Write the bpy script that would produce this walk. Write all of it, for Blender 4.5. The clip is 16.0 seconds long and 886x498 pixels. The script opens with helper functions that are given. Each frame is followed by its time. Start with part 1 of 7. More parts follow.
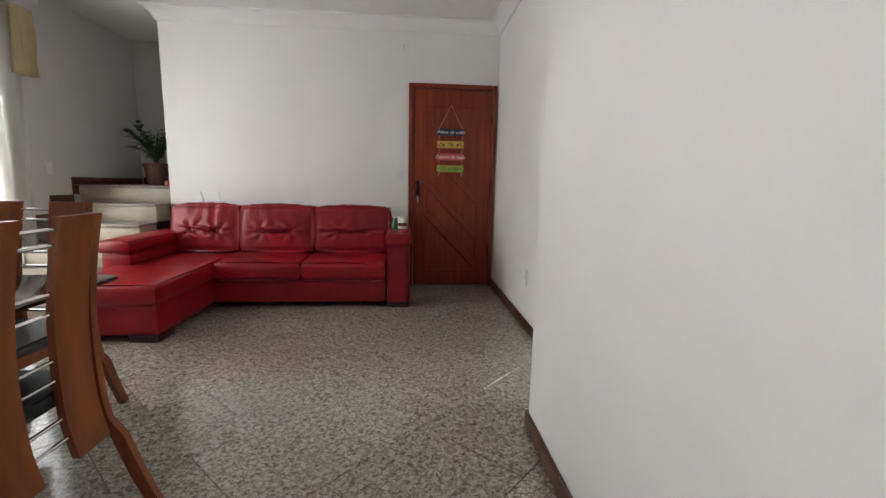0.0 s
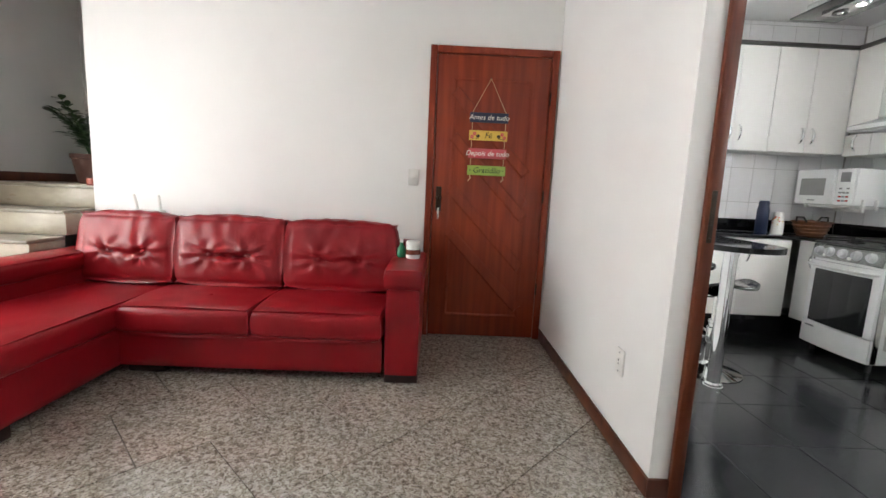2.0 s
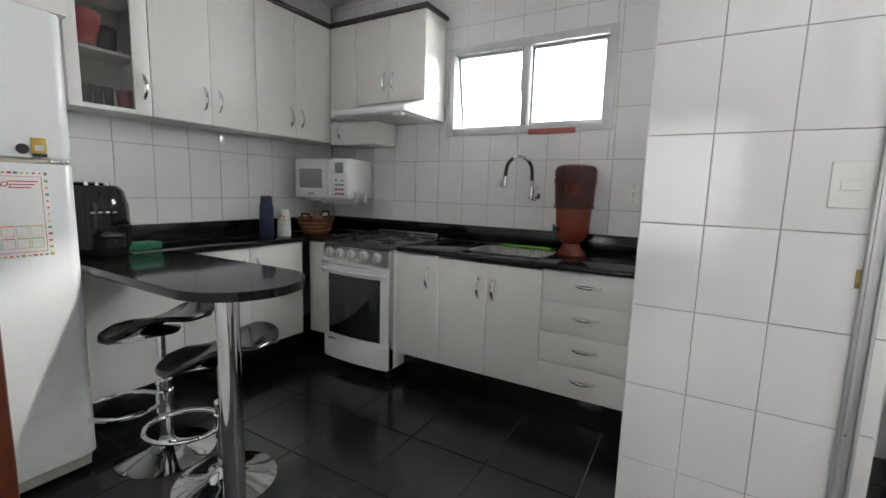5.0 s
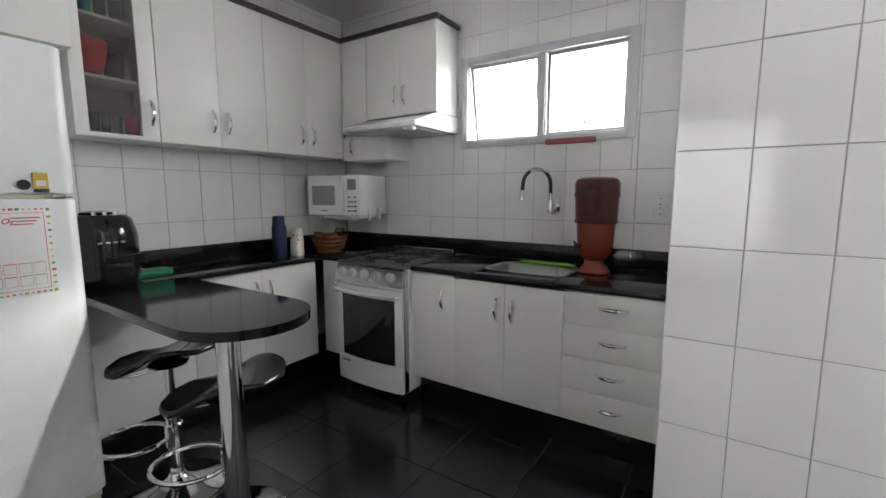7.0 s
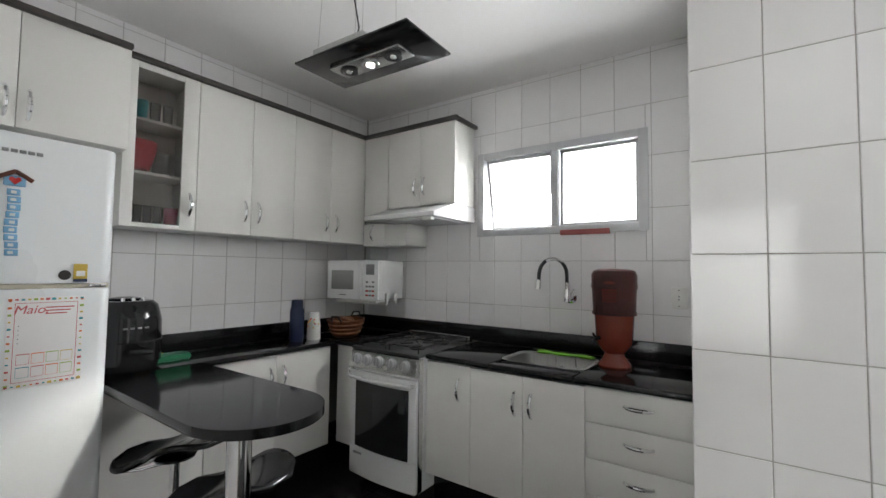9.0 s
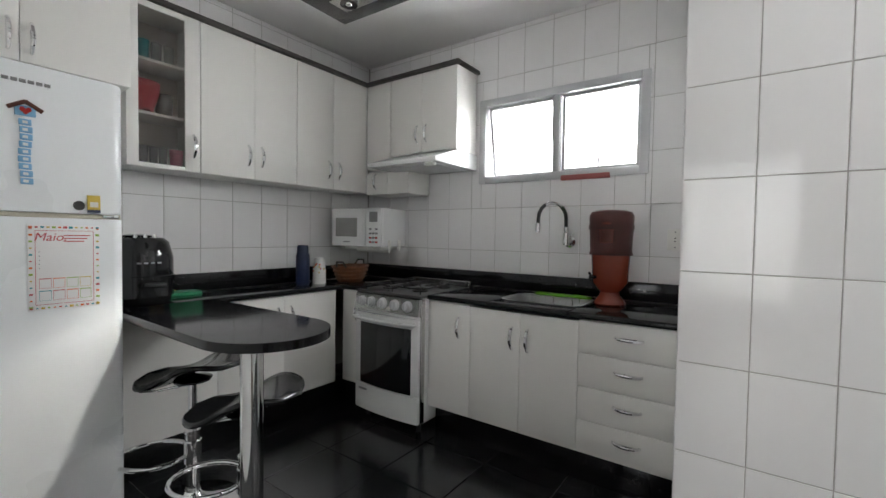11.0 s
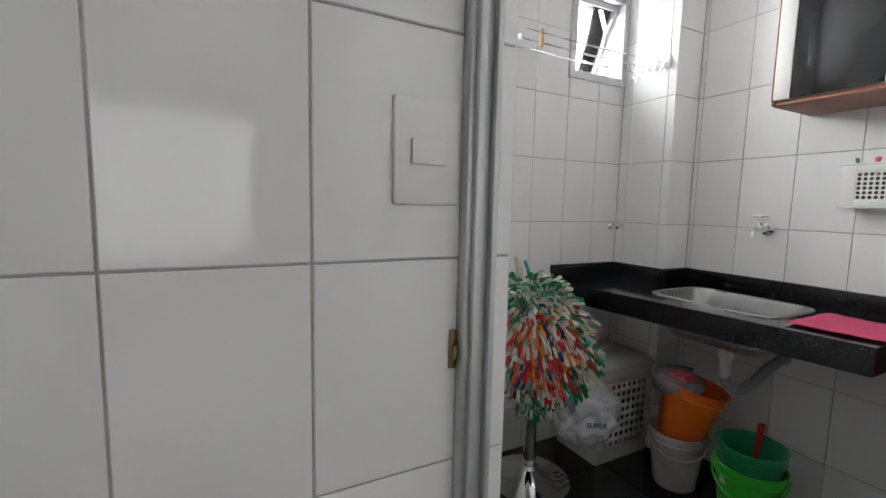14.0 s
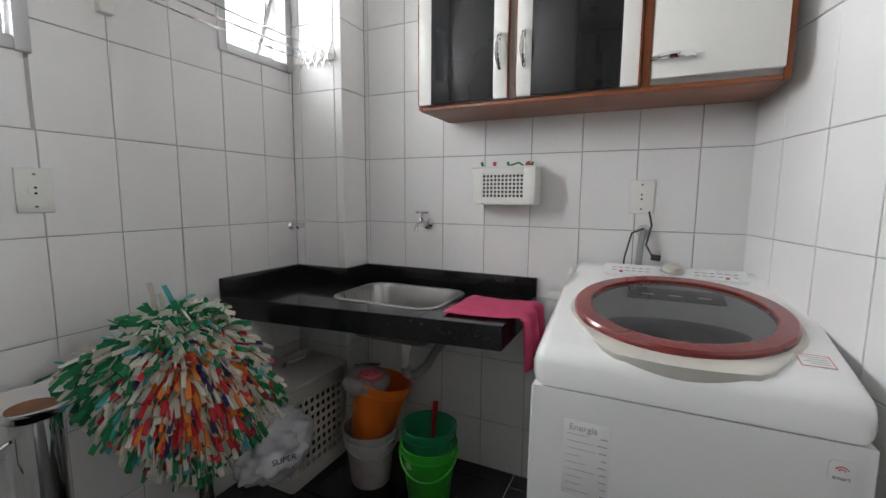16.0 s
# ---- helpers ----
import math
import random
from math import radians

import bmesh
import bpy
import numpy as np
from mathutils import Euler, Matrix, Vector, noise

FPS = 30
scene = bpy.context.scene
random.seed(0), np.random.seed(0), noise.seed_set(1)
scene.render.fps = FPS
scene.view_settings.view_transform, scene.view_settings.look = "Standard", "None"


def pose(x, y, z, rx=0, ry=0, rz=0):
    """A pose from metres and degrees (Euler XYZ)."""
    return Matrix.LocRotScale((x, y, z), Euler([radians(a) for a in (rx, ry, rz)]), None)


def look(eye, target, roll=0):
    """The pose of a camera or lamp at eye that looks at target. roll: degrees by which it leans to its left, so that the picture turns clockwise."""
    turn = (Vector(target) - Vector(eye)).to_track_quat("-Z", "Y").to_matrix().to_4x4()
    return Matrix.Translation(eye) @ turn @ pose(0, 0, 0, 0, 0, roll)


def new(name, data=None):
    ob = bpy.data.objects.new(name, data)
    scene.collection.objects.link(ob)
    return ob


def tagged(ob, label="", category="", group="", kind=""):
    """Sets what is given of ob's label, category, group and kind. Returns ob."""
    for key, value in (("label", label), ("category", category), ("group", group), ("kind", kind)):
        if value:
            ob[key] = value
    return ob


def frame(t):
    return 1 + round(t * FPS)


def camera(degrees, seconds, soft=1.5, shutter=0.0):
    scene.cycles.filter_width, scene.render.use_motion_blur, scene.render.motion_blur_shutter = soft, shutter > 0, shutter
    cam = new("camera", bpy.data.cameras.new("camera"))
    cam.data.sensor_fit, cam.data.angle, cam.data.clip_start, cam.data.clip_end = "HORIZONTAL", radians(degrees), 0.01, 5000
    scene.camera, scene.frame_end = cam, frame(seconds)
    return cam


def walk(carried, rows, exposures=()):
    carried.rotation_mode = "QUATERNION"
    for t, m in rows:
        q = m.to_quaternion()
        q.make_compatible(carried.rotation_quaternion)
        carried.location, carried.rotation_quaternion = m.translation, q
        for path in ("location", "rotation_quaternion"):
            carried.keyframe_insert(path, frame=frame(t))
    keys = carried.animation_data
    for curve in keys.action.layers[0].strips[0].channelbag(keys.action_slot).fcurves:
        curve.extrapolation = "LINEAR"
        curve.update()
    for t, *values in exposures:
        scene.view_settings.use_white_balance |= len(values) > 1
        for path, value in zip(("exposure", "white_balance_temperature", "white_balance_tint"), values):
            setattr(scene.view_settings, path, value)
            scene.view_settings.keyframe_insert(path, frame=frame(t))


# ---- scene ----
cam = camera(92.0, 16.0)
PATH = [
    (0, (0.191, 0.506, 1.11), (0.339, 2.478, 0.809), 1.1),
    (0.5, (0.197, 0.789, 1.122), (0.229, 2.766, 0.819), 0.9),
    (1, (0.222, 1.155, 1.14), (0.278, 3.133, 0.845), 2.1),
    (1.5, (0.213, 1.543, 1.139), (0.262, 3.523, 0.857), 2.6),
    (2, (0.241, 1.918, 1.125), (0.28, 3.898, 0.846), 2.6),
    (2.5, (0.318, 2.269, 1.163), (0.382, 4.246, 0.869), 2.2),
    (2.7, (0.374, 2.398, 1.156), (0.578, 4.368, 0.878), 2.3),
    (3, (0.454, 2.559, 1.178), (1.001, 4.462, 0.89), 2.6),
    (3.5, (0.699, 2.778, 1.209), (1.772, 4.44, 0.915), 2.1),
    (4, (0.878, 2.929, 1.195), (2.347, 4.256, 0.911), 1.8),
    (4.2, (0.973, 2.96, 1.204), (2.534, 4.177, 0.921), 1.5),
    (4.5, (1.087, 2.999, 1.193), (2.763, 4.056, 0.921), 1.9),
    (4.7, (1.115, 3.021, 1.202), (2.825, 4.022, 0.929), 1.7),
    (6.8, (1.227, 3.1, 1.271), (2.915, 4.14, 1.011), 0.0),
    (7, (1.251, 3.075, 1.289), (2.911, 4.161, 1.035), -0.0),
    (7.5, (1.247, 3.072, 1.34), (2.888, 4.192, 1.109), 0.3),
    (8, (1.247, 3.071, 1.382), (2.892, 4.206, 1.296), 0.3),
    (8.2, (1.242, 3.074, 1.389), (2.887, 4.212, 1.366), 0.4),
    (10.3, (1.207, 3.049, 1.266), (2.833, 4.205, 1.405), 0.9),
    (10.5, (1.202, 3.04, 1.257), (2.828, 4.202, 1.337), 0.8),
    (11, (1.194, 3.025, 1.23), (2.816, 4.193, 1.166), 0.9),
    (11.5, (1.235, 3.039, 1.229), (2.849, 4.209, 1.071), 0.8),
    (12, (1.35, 3.103, 1.233), (3.006, 4.209, 1.048), 0.9),
    (12.5, (1.562, 3.126, 1.226), (3.396, 3.901, 1.036), 1.3),
    (13, (1.817, 3.095, 1.239), (3.778, 3.436, 1.038), 0.9),
    (13.2, (1.921, 3.077, 1.234), (3.906, 3.199, 1.025), 0.7),
    (13.5, (2.063, 3.035, 1.222), (4.035, 2.759, 1.03), 0.6),
    (14, (2.249, 2.914, 1.2), (4.012, 1.993, 0.991), 1.3),
    (14.5, (2.33, 2.769, 1.227), (3.767, 1.396, 1.0), 0.7),
    (15, (2.376, 2.69, 1.233), (3.476, 1.037, 0.995), 0.7),
    (15.5, (2.346, 2.651, 1.243), (3.255, 0.886, 1.001), 0.7),
    (16, (2.306, 2.633, 1.25), (3.152, 0.838, 1.007), 0.4),
]
walk(cam, [(t, look(eye, target, roll)) for t, eye, target, roll in PATH], exposures=[(0.0, 0.05), (0.5, -0.1), (1.0, 0.25), (1.5, 0.65), (2.5, 0.95), (3.0, 0.5), (3.5, 0.3), (4.5, -0.05), (8.0, -0.15), (11.0, -0.15), (12.0, -0.2), (12.7, -0.3), (13.5, -1.1), (14.5, -0.35), (15.0, -0.5), (16.0, -0.95)])

# ---- plan (metres) ----
BACK = 5.14        # living room's back wall
RIGHT = 1.09       # living room's right wall
LEFT = -3.2        # living room's window wall
JAMB_FAR, JAMB_NEAR = 3.395, 2.322
NEAR_X = 0.742     # wall beside which the walk begins
K_WEST, K_BACK, K_EAST = 1.207, 5.75, 3.857
PIER_X, PIER_N, PIER_S = 2.750, 3.21, 2.541
L_BACK = 0.862
CEIL_L, CEIL_K = 2.75, 2.66
TOP = 0.87         # worktop

# ---- world and light ----
world = bpy.data.worlds.new("sky")
scene.world = world
world.use_nodes = True
wn = world.node_tree.nodes
sky = wn.new("ShaderNodeTexSky")
sky.sky_type, sky.sun_disc, sky.sun_elevation, sky.sun_rotation = "NISHITA", False, radians(48), radians(75)
world.node_tree.links.new(sky.outputs[0], wn["Background"].inputs[0])
wn["Background"].inputs[1].default_value = 0.12


def area_lamp(name, eye, target, sx, sy, watts, colour=(1, 0.98, 0.95)):
    d = bpy.data.lights.new(name, "AREA")
    d.shape, d.size, d.size_y, d.energy, d.color = "RECTANGLE", sx, sy, watts, colour
    ob = new(name, d)
    ob.matrix_world = look(eye, target)
    return ob


sun = new("sun", bpy.data.lights.new("sun", "SUN"))
sun.data.energy, sun.data.angle, sun.data.color = 1.2, radians(12), (1, 0.95, 0.88)
sun.matrix_world = look((10, 6, 9), (2, 3, 0))
# the sky's light in the window openings
area_lamp("window_light_kitchen", (4.03, 4.07, 1.95), (2.4, 4.07, 1.45), 1.06, 0.54, 52, (0.95, 0.98, 1))
area_lamp("window_light_laundry", (4.03, 1.24, 2.03), (2.6, 1.6, 1.1), 0.36, 0.38, 28, (0.95, 0.98, 1))
area_lamp("window_light_laundry_wide", (4.03, 2.24, 1.96), (2.9, 1.98, 2.35), 0.44, 0.56, 78, (0.95, 0.98, 1))
area_lamp("window_light_living", (-3.02, 3.40, 1.35), (0, 3.3, 1.0), 1.8, 1.9, 32, (0.94, 0.97, 1))
# added fill at the unseen second window, to light the near wall
area_lamp("fill_light_dining", (-3.08, -0.3, 1.35), (0, -0.1, 1.1), 1.0, 1.9, 4, (0.94, 0.97, 1))


# ---- materials ----
def shade(name, base, rough=0.5, metal=0.0, second=None, scale=6.0, detail=4.0, stretch=(1, 1, 1), bump=0.0, bump_scale=60.0,
          spread=0.35, rough_var=0.08, vary=0.0, coat=0.0, spec=0.5, alpha=1.0, transmission=0.0, emit=0.0):
    """A surface of two blended tones, with stains at one scale and grain at another."""
    m = bpy.data.materials.new(name)
    m.use_nodes = True
    nt = m.node_tree
    n, l = nt.nodes, nt.links
    b = n["Principled BSDF"]
    b.inputs["Metallic"].default_value = metal
    b.inputs["Specular IOR Level"].default_value = spec
    b.inputs["Coat Weight"].default_value = coat
    b.inputs["Coat Roughness"].default_value = 0.08
    b.inputs["Transmission Weight"].default_value = transmission
    b.inputs["Alpha"].default_value = alpha
    second = second or tuple(c * 0.82 for c in base)
    tc, mp = n.new("ShaderNodeTexCoord"), n.new("ShaderNodeMapping")
    mp.inputs["Scale"].default_value = stretch
    l.new(tc.outputs["Object"], mp.inputs["Vector"])
    big = n.new("ShaderNodeTexNoise")
    big.inputs["Scale"].default_value, big.inputs["Detail"].default_value = scale, detail
    l.new(mp.outputs[0], big.inputs["Vector"])
    ramp = n.new("ShaderNodeMapRange")
    ramp.inputs["From Min"].default_value, ramp.inputs["From Max"].default_value = 0.5 - spread / 2, 0.5 + spread / 2
    l.new(big.outputs["Fac"], ramp.inputs["Value"])
    mix = n.new("ShaderNodeMix")
    mix.data_type = "RGBA"
    mix.inputs[6].default_value, mix.inputs[7].default_value = (*base, 1), (*second, 1)
    l.new(ramp.outputs[0], mix.inputs[0])
    out = mix.outputs[2]
    if vary:
        info, hsv, vr = n.new("ShaderNodeObjectInfo"), n.new("ShaderNodeHueSaturation"), n.new("ShaderNodeMapRange")
        vr.inputs["To Min"].default_value, vr.inputs["To Max"].default_value = 1 - vary, 1 + vary
        l.new(info.outputs["Random"], vr.inputs["Value"])
        l.new(vr.outputs[0], hsv.inputs["Value"])
        l.new(out, hsv.inputs["Color"])
        out = hsv.outputs[0]
    l.new(out, b.inputs["Base Color"])
    fine = n.new("ShaderNodeTexNoise")
    fine.inputs["Scale"].default_value, fine.inputs["Detail"].default_value = bump_scale, 3
    l.new(mp.outputs[0], fine.inputs["Vector"])
    rr = n.new("ShaderNodeMapRange")
    rr.inputs["To Min"].default_value, rr.inputs["To Max"].default_value = max(0.02, rough - rough_var), min(1, rough + rough_var)
    l.new(big.outputs["Fac"], rr.inputs["Value"])
    l.new(rr.outputs[0], b.inputs["Roughness"])
    if bump:
        bp = n.new("ShaderNodeBump")
        bp.inputs["Strength"].default_value, bp.inputs["Distance"].default_value = bump, 0.004
        l.new(fine.outputs["Fac"], bp.inputs["Height"])
        l.new(bp.outputs[0], b.inputs["Normal"])
    if emit:
        b.inputs["Emission Color"].default_value, b.inputs["Emission Strength"].default_value = (*base, 1), emit
    return m


def granite(name, tones, scale, rough, vary=0.06, coat=0.0):
    """Speckled stone: flecks of several tones at two sizes."""
    m = bpy.data.materials.new(name)
    m.use_nodes = True
    nt = m.node_tree
    n, l = nt.nodes, nt.links
    b = n["Principled BSDF"]
    tc, info, add = n.new("ShaderNodeTexCoord"), n.new("ShaderNodeObjectInfo"), n.new("ShaderNodeVectorMath")
    geo = n.new("ShaderNodeNewGeometry")
    sc = n.new("ShaderNodeVectorMath")
    sc.operation = "SCALE"
    sc.inputs["Scale"].default_value = 7.0
    comb = n.new("ShaderNodeCombineXYZ")
    for k in range(3):
        l.new(info.outputs["Random"], comb.inputs[k])
    l.new(comb.outputs[0], sc.inputs[0])
    l.new(geo.outputs["Position"], add.inputs[0])
    l.new(sc.outputs[0], add.inputs[1])
    warp = n.new("ShaderNodeTexNoise")
    warp.inputs["Scale"].default_value, warp.inputs["Detail"].default_value = scale, 6
    warp.inputs["Distortion"].default_value = 0.9
    l.new(add.outputs[0], warp.inputs["Vector"])
    ramp = n.new("ShaderNodeValToRGB")
    e = ramp.color_ramp.elements
    places = (0.34, 0.44, 0.52, 0.62)
    while len(e) < len(tones):
        e.new(0.5)
    for k, c in enumerate(tones):
        e[k].position, e[k].color = places[k], (*c, 1)
    l.new(warp.outputs["Fac"], ramp.inputs[0])
    cells = n.new("ShaderNodeTexNoise")
    cells.inputs["Scale"].default_value, cells.inputs["Detail"].default_value = scale * 3.2, 3
    l.new(add.outputs[0], cells.inputs["Vector"])
    spot = n.new("ShaderNodeMapRange")
    spot.inputs["From Min"].default_value, spot.inputs["From Max"].default_value = 0.6, 0.66
    l.new(cells.outputs["Fac"], spot.inputs["Value"])
    mix = n.new("ShaderNodeMix")
    mix.data_type = "RGBA"
    mix.inputs[7].default_value = (*[c * 0.45 for c in tones[0]], 1)
    l.new(spot.outputs[0], mix.inputs[0])
    l.new(ramp.outputs[0], mix.inputs[6])
    big = n.new("ShaderNodeTexNoise")
    big.inputs["Scale"].default_value = 1.7
    l.new(geo.outputs["Position"], big.inputs["Vector"])
    hsv, vr = n.new("ShaderNodeHueSaturation"), n.new("ShaderNodeMapRange")
    vr.inputs["To Min"].default_value, vr.inputs["To Max"].default_value = 1 - vary, 1 + vary
    l.new(info.outputs["Random"], vr.inputs["Value"])
    l.new(vr.outputs[0], hsv.inputs["Value"])
    l.new(mix.outputs[2], hsv.inputs["Color"])
    l.new(hsv.outputs[0], b.inputs["Base Color"])
    rr = n.new("ShaderNodeMapRange")
    rr.inputs["To Min"].default_value, rr.inputs["To Max"].default_value = rough * 0.6, rough * 1.5
    l.new(big.outputs["Fac"], rr.inputs["Value"])
    l.new(rr.outputs[0], b.inputs["Roughness"])
    return m


WALL = shade("white_wall_paint", (0.80, 0.79, 0.77), 0.6, second=(0.76, 0.75, 0.73), scale=1.3, bump=0.06, bump_scale=180)
# white wall paint turned greyer, with the shade of these walls put in
GREYWALL = shade("shaded_wall_grey", (0.64, 0.63, 0.61), 0.65, second=(0.60, 0.59, 0.57), scale=1.2, bump=0.06, bump_scale=180)
CEILING = shade("ceiling_paint", (0.80, 0.79, 0.78), 0.75, second=(0.76, 0.75, 0.74), scale=0.9)
TILE = shade("glazed_white_tile", (0.80, 0.79, 0.785), 0.055, second=(0.77, 0.76, 0.755), scale=2.2, vary=0.018, bump=0.04, bump_scale=6, rough_var=0.02)
GROUT = shade("tile_grout", (0.44, 0.42, 0.385), 0.85, second=(0.34, 0.325, 0.30), scale=5)
BLACKGROUT = shade("floor_grout", (0.46, 0.45, 0.44), 0.7, second=(0.24, 0.235, 0.23), scale=3)
FLOORSTONE = granite("beige_granite", ((0.12, 0.097, 0.075), (0.225, 0.193, 0.158), (0.30, 0.268, 0.228), (0.40, 0.368, 0.325)), 54, 0.10)
FLOORJOINT = shade("granite_joint", (0.14, 0.12, 0.10), 0.8)
BLACKTILE = shade("black_floor_tile", (0.011, 0.0115, 0.0125), 0.19, second=(0.022, 0.0225, 0.024), scale=3.5, detail=8, bump=0.10, bump_scale=34, vary=0.18, rough_var=0.10, spread=0.5)
BLACKSTONE = shade("black_granite", (0.006, 0.006, 0.007), 0.1, second=(0.011, 0.011, 0.012), scale=90, detail=6, rough_var=0.05, spec=0.38)
REDWOOD = shade("red_brown_varnished_wood", (0.25, 0.036, 0.011), 0.36, second=(0.17, 0.022, 0.007), scale=3.0, detail=7, stretch=(9, 9, 0.55), bump=0.08, bump_scale=22, coat=0.08, spec=0.35)
DARKWOOD = shade("dark_red_wood", (0.125, 0.030, 0.010), 0.35, second=(0.065, 0.018, 0.010), scale=4, stretch=(3, 3, 1), bump=0.06, coat=0.2)
CHAIRWOOD = shade("orange_brown_wood", (0.23, 0.062, 0.016), 0.36, second=(0.15, 0.036, 0.010), scale=3, detail=7, stretch=(8, 8, 0.7), bump=0.06, bump_scale=25, coat=0.06, spec=0.32)
# the red wood made darker: the backlit jamb's shade is in this colour
FRAMEWOOD = shade("red_brown_frame_wood_shaded", (0.15, 0.034, 0.010), 0.42, second=(0.085, 0.018, 0.007), scale=4, detail=6, stretch=(9, 9, 0.6), bump=0.08, bump_scale=30, coat=0.06, spec=0.32)
LEATHER = shade("red_leather", (0.245, 0.006, 0.011), 0.31, second=(0.20, 0.005, 0.009), scale=5, bump=0.16, bump_scale=150, rough_var=0.07, spec=0.36)
FOOT = shade("dark_foot_wood", (0.028, 0.012, 0.010), 0.4)
LAMINATE = shade("white_laminate", (0.79, 0.775, 0.74), 0.32, second=(0.76, 0.745, 0.71), scale=1.6, rough_var=0.06)
LAMEDGE = shade("laminate_edge", (0.62, 0.58, 0.52), 0.5)
CORNICE = shade("dark_cornice", (0.055, 0.045, 0.040), 0.35, second=(0.035, 0.03, 0.028), scale=7, stretch=(1, 1, 4))
ENAMEL = shade("white_enamel", (0.83, 0.83, 0.82), 0.22, second=(0.80, 0.80, 0.79), scale=1.5, coat=0.3)
FRIDGE = shade("fridge_white", (0.80, 0.815, 0.82), 0.28, second=(0.77, 0.785, 0.79), scale=1.3, bump=0.04, bump_scale=240)
PLASTIC = shade("white_plastic", (0.78, 0.77, 0.73), 0.38, second=(0.74, 0.73, 0.69), scale=4)
GREYPLASTIC = shade("grey_beige_plastic", (0.55, 0.53, 0.49), 0.42, second=(0.50, 0.48, 0.44), scale=4, bump=0.06)
CREAM = shade("cream_lid_plastic", (0.66, 0.64, 0.58), 0.35)
FAINTINK = shade("faded_ink", (0.42, 0.42, 0.42), 0.6)
LIDPLASTIC = shade("grey_lid_plastic", (0.42, 0.40, 0.37), 0.38, second=(0.38, 0.36, 0.33), scale=4, bump=0.06)
CHROME = shade("chrome", (0.82, 0.82, 0.82), 0.07, 1.0, second=(0.76, 0.76, 0.76), scale=8, rough_var=0.04)
STEEL = shade("brushed_steel", (0.62, 0.62, 0.61), 0.24, 1.0, second=(0.55, 0.55, 0.54), scale=6, stretch=(1, 12, 1), rough_var=0.08)
ALU = shade("grey_aluminium", (0.56, 0.56, 0.57), 0.38, 0.45, second=(0.50, 0.50, 0.51), scale=5, stretch=(1, 1, 0.2))
BLACKPLASTIC = shade("black_gloss_plastic", (0.008, 0.008, 0.009), 0.13, second=(0.014, 0.014, 0.015), scale=5)
RUBBER = shade("black_rubber", (0.012, 0.012, 0.012), 0.5)
OVENGLASS = shade("dark_oven_glass", (0.012, 0.012, 0.013), 0.05, second=(0.02, 0.02, 0.021), scale=3, coat=0.4)
IRON = shade("black_iron", (0.014, 0.013, 0.013), 0.45, second=(0.03, 0.026, 0.024), scale=20)
BRASS = shade("worn_brass", (0.34, 0.25, 0.11), 0.45, 1.0)
BRONZE = shade("old_bronze", (0.04, 0.028, 0.02), 0.4, 0.8)
CLAY = shade("terracotta_plastic", (0.18, 0.034, 0.016), 0.26, second=(0.15, 0.028, 0.013), scale=5)
SMOKE = shade("smoky_brown_plastic", (0.13, 0.05, 0.043), 0.16, second=(0.11, 0.042, 0.037), scale=5, coat=0.3)
SMOKE.node_tree.nodes["Principled BSDF"].inputs["Transmission Weight"].default_value = 0.55
SMOKE.node_tree.nodes["Principled BSDF"].inputs["IOR"].default_value = 1.12
POT = shade("dark_terracotta", (0.12, 0.05, 0.032), 0.55, second=(0.085, 0.035, 0.025), scale=7, bump=0.1)
LEAF = shade("dark_green_leaf", (0.026, 0.060, 0.020), 0.3, second=(0.045, 0.090, 0.028), scale=12)
STAIRSTONE = shade("beige_stair_stone", (0.40, 0.345, 0.265), 0.3, second=(0.33, 0.285, 0.215), scale=9, detail=6, stretch=(1, 1, 2))
STAIREDGE = shade("stair_nosing_stone", (0.29, 0.25, 0.20), 0.3, second=(0.24, 0.21, 0.165), scale=9)
CLOTHBEIGE = shade("beige_curtain", (0.50, 0.40, 0.24), 0.85, second=(0.44, 0.35, 0.2), scale=5, bump=0.1, bump_scale=220)
PINK = shade("pink_cloth", (0.50, 0.045, 0.13), 0.85, second=(0.42, 0.035, 0.10), scale=14, bump=0.5, bump_scale=150)
LIME = shade("lime_green_cloth", (0.17, 0.46, 0.03), 0.8, second=(0.13, 0.38, 0.025), scale=14, bump=0.3)
GREEN = shade("dark_green_plastic", (0.012, 0.20, 0.085), 0.32, second=(0.01, 0.17, 0.07), scale=4)
BRIGHTGREEN = shade("bright_green_plastic", (0.04, 0.42, 0.03), 0.32, second=(0.035, 0.36, 0.025), scale=4)
ORANGE = shade("orange_plastic", (0.72, 0.15, 0.015), 0.32, second=(0.64, 0.13, 0.012), scale=4)
REDP = shade("red_plastic", (0.45, 0.015, 0.015), 0.3)
WINE = shade("wine_red_rim", (0.20, 0.016, 0.014), 0.18, second=(0.17, 0.013, 0.012), scale=4, coat=0.4)
NAVY = shade("navy_blue_paint", (0.011, 0.022, 0.065), 0.45, second=(0.009, 0.017, 0.05), scale=9)
YELLOW = shade("mustard_yellow_paint", (0.62, 0.44, 0.07), 0.6, second=(0.54, 0.37, 0.06), scale=9)
CORAL = shade("coral_red_paint", (0.55, 0.07, 0.09), 0.6, second=(0.48, 0.10, 0.11), scale=9)
LIMEPAINT = shade("lime_green_paint", (0.32, 0.46, 0.08), 0.6, second=(0.26, 0.40, 0.07), scale=9)
INKWHITE = shade("white_ink", (0.82, 0.81, 0.78), 0.6)
INKBLACK = shade("black_ink", (0.012, 0.012, 0.012), 0.6)
INKGREY = shade("grey_ink", (0.26, 0.26, 0.26), 0.6)
PAPER = shade("printed_white_paper", (0.80, 0.79, 0.78), 0.7, second=(0.77, 0.76, 0.75), scale=9)
TEAL = shade("teal_ink", (0.03, 0.30, 0.34), 0.6)
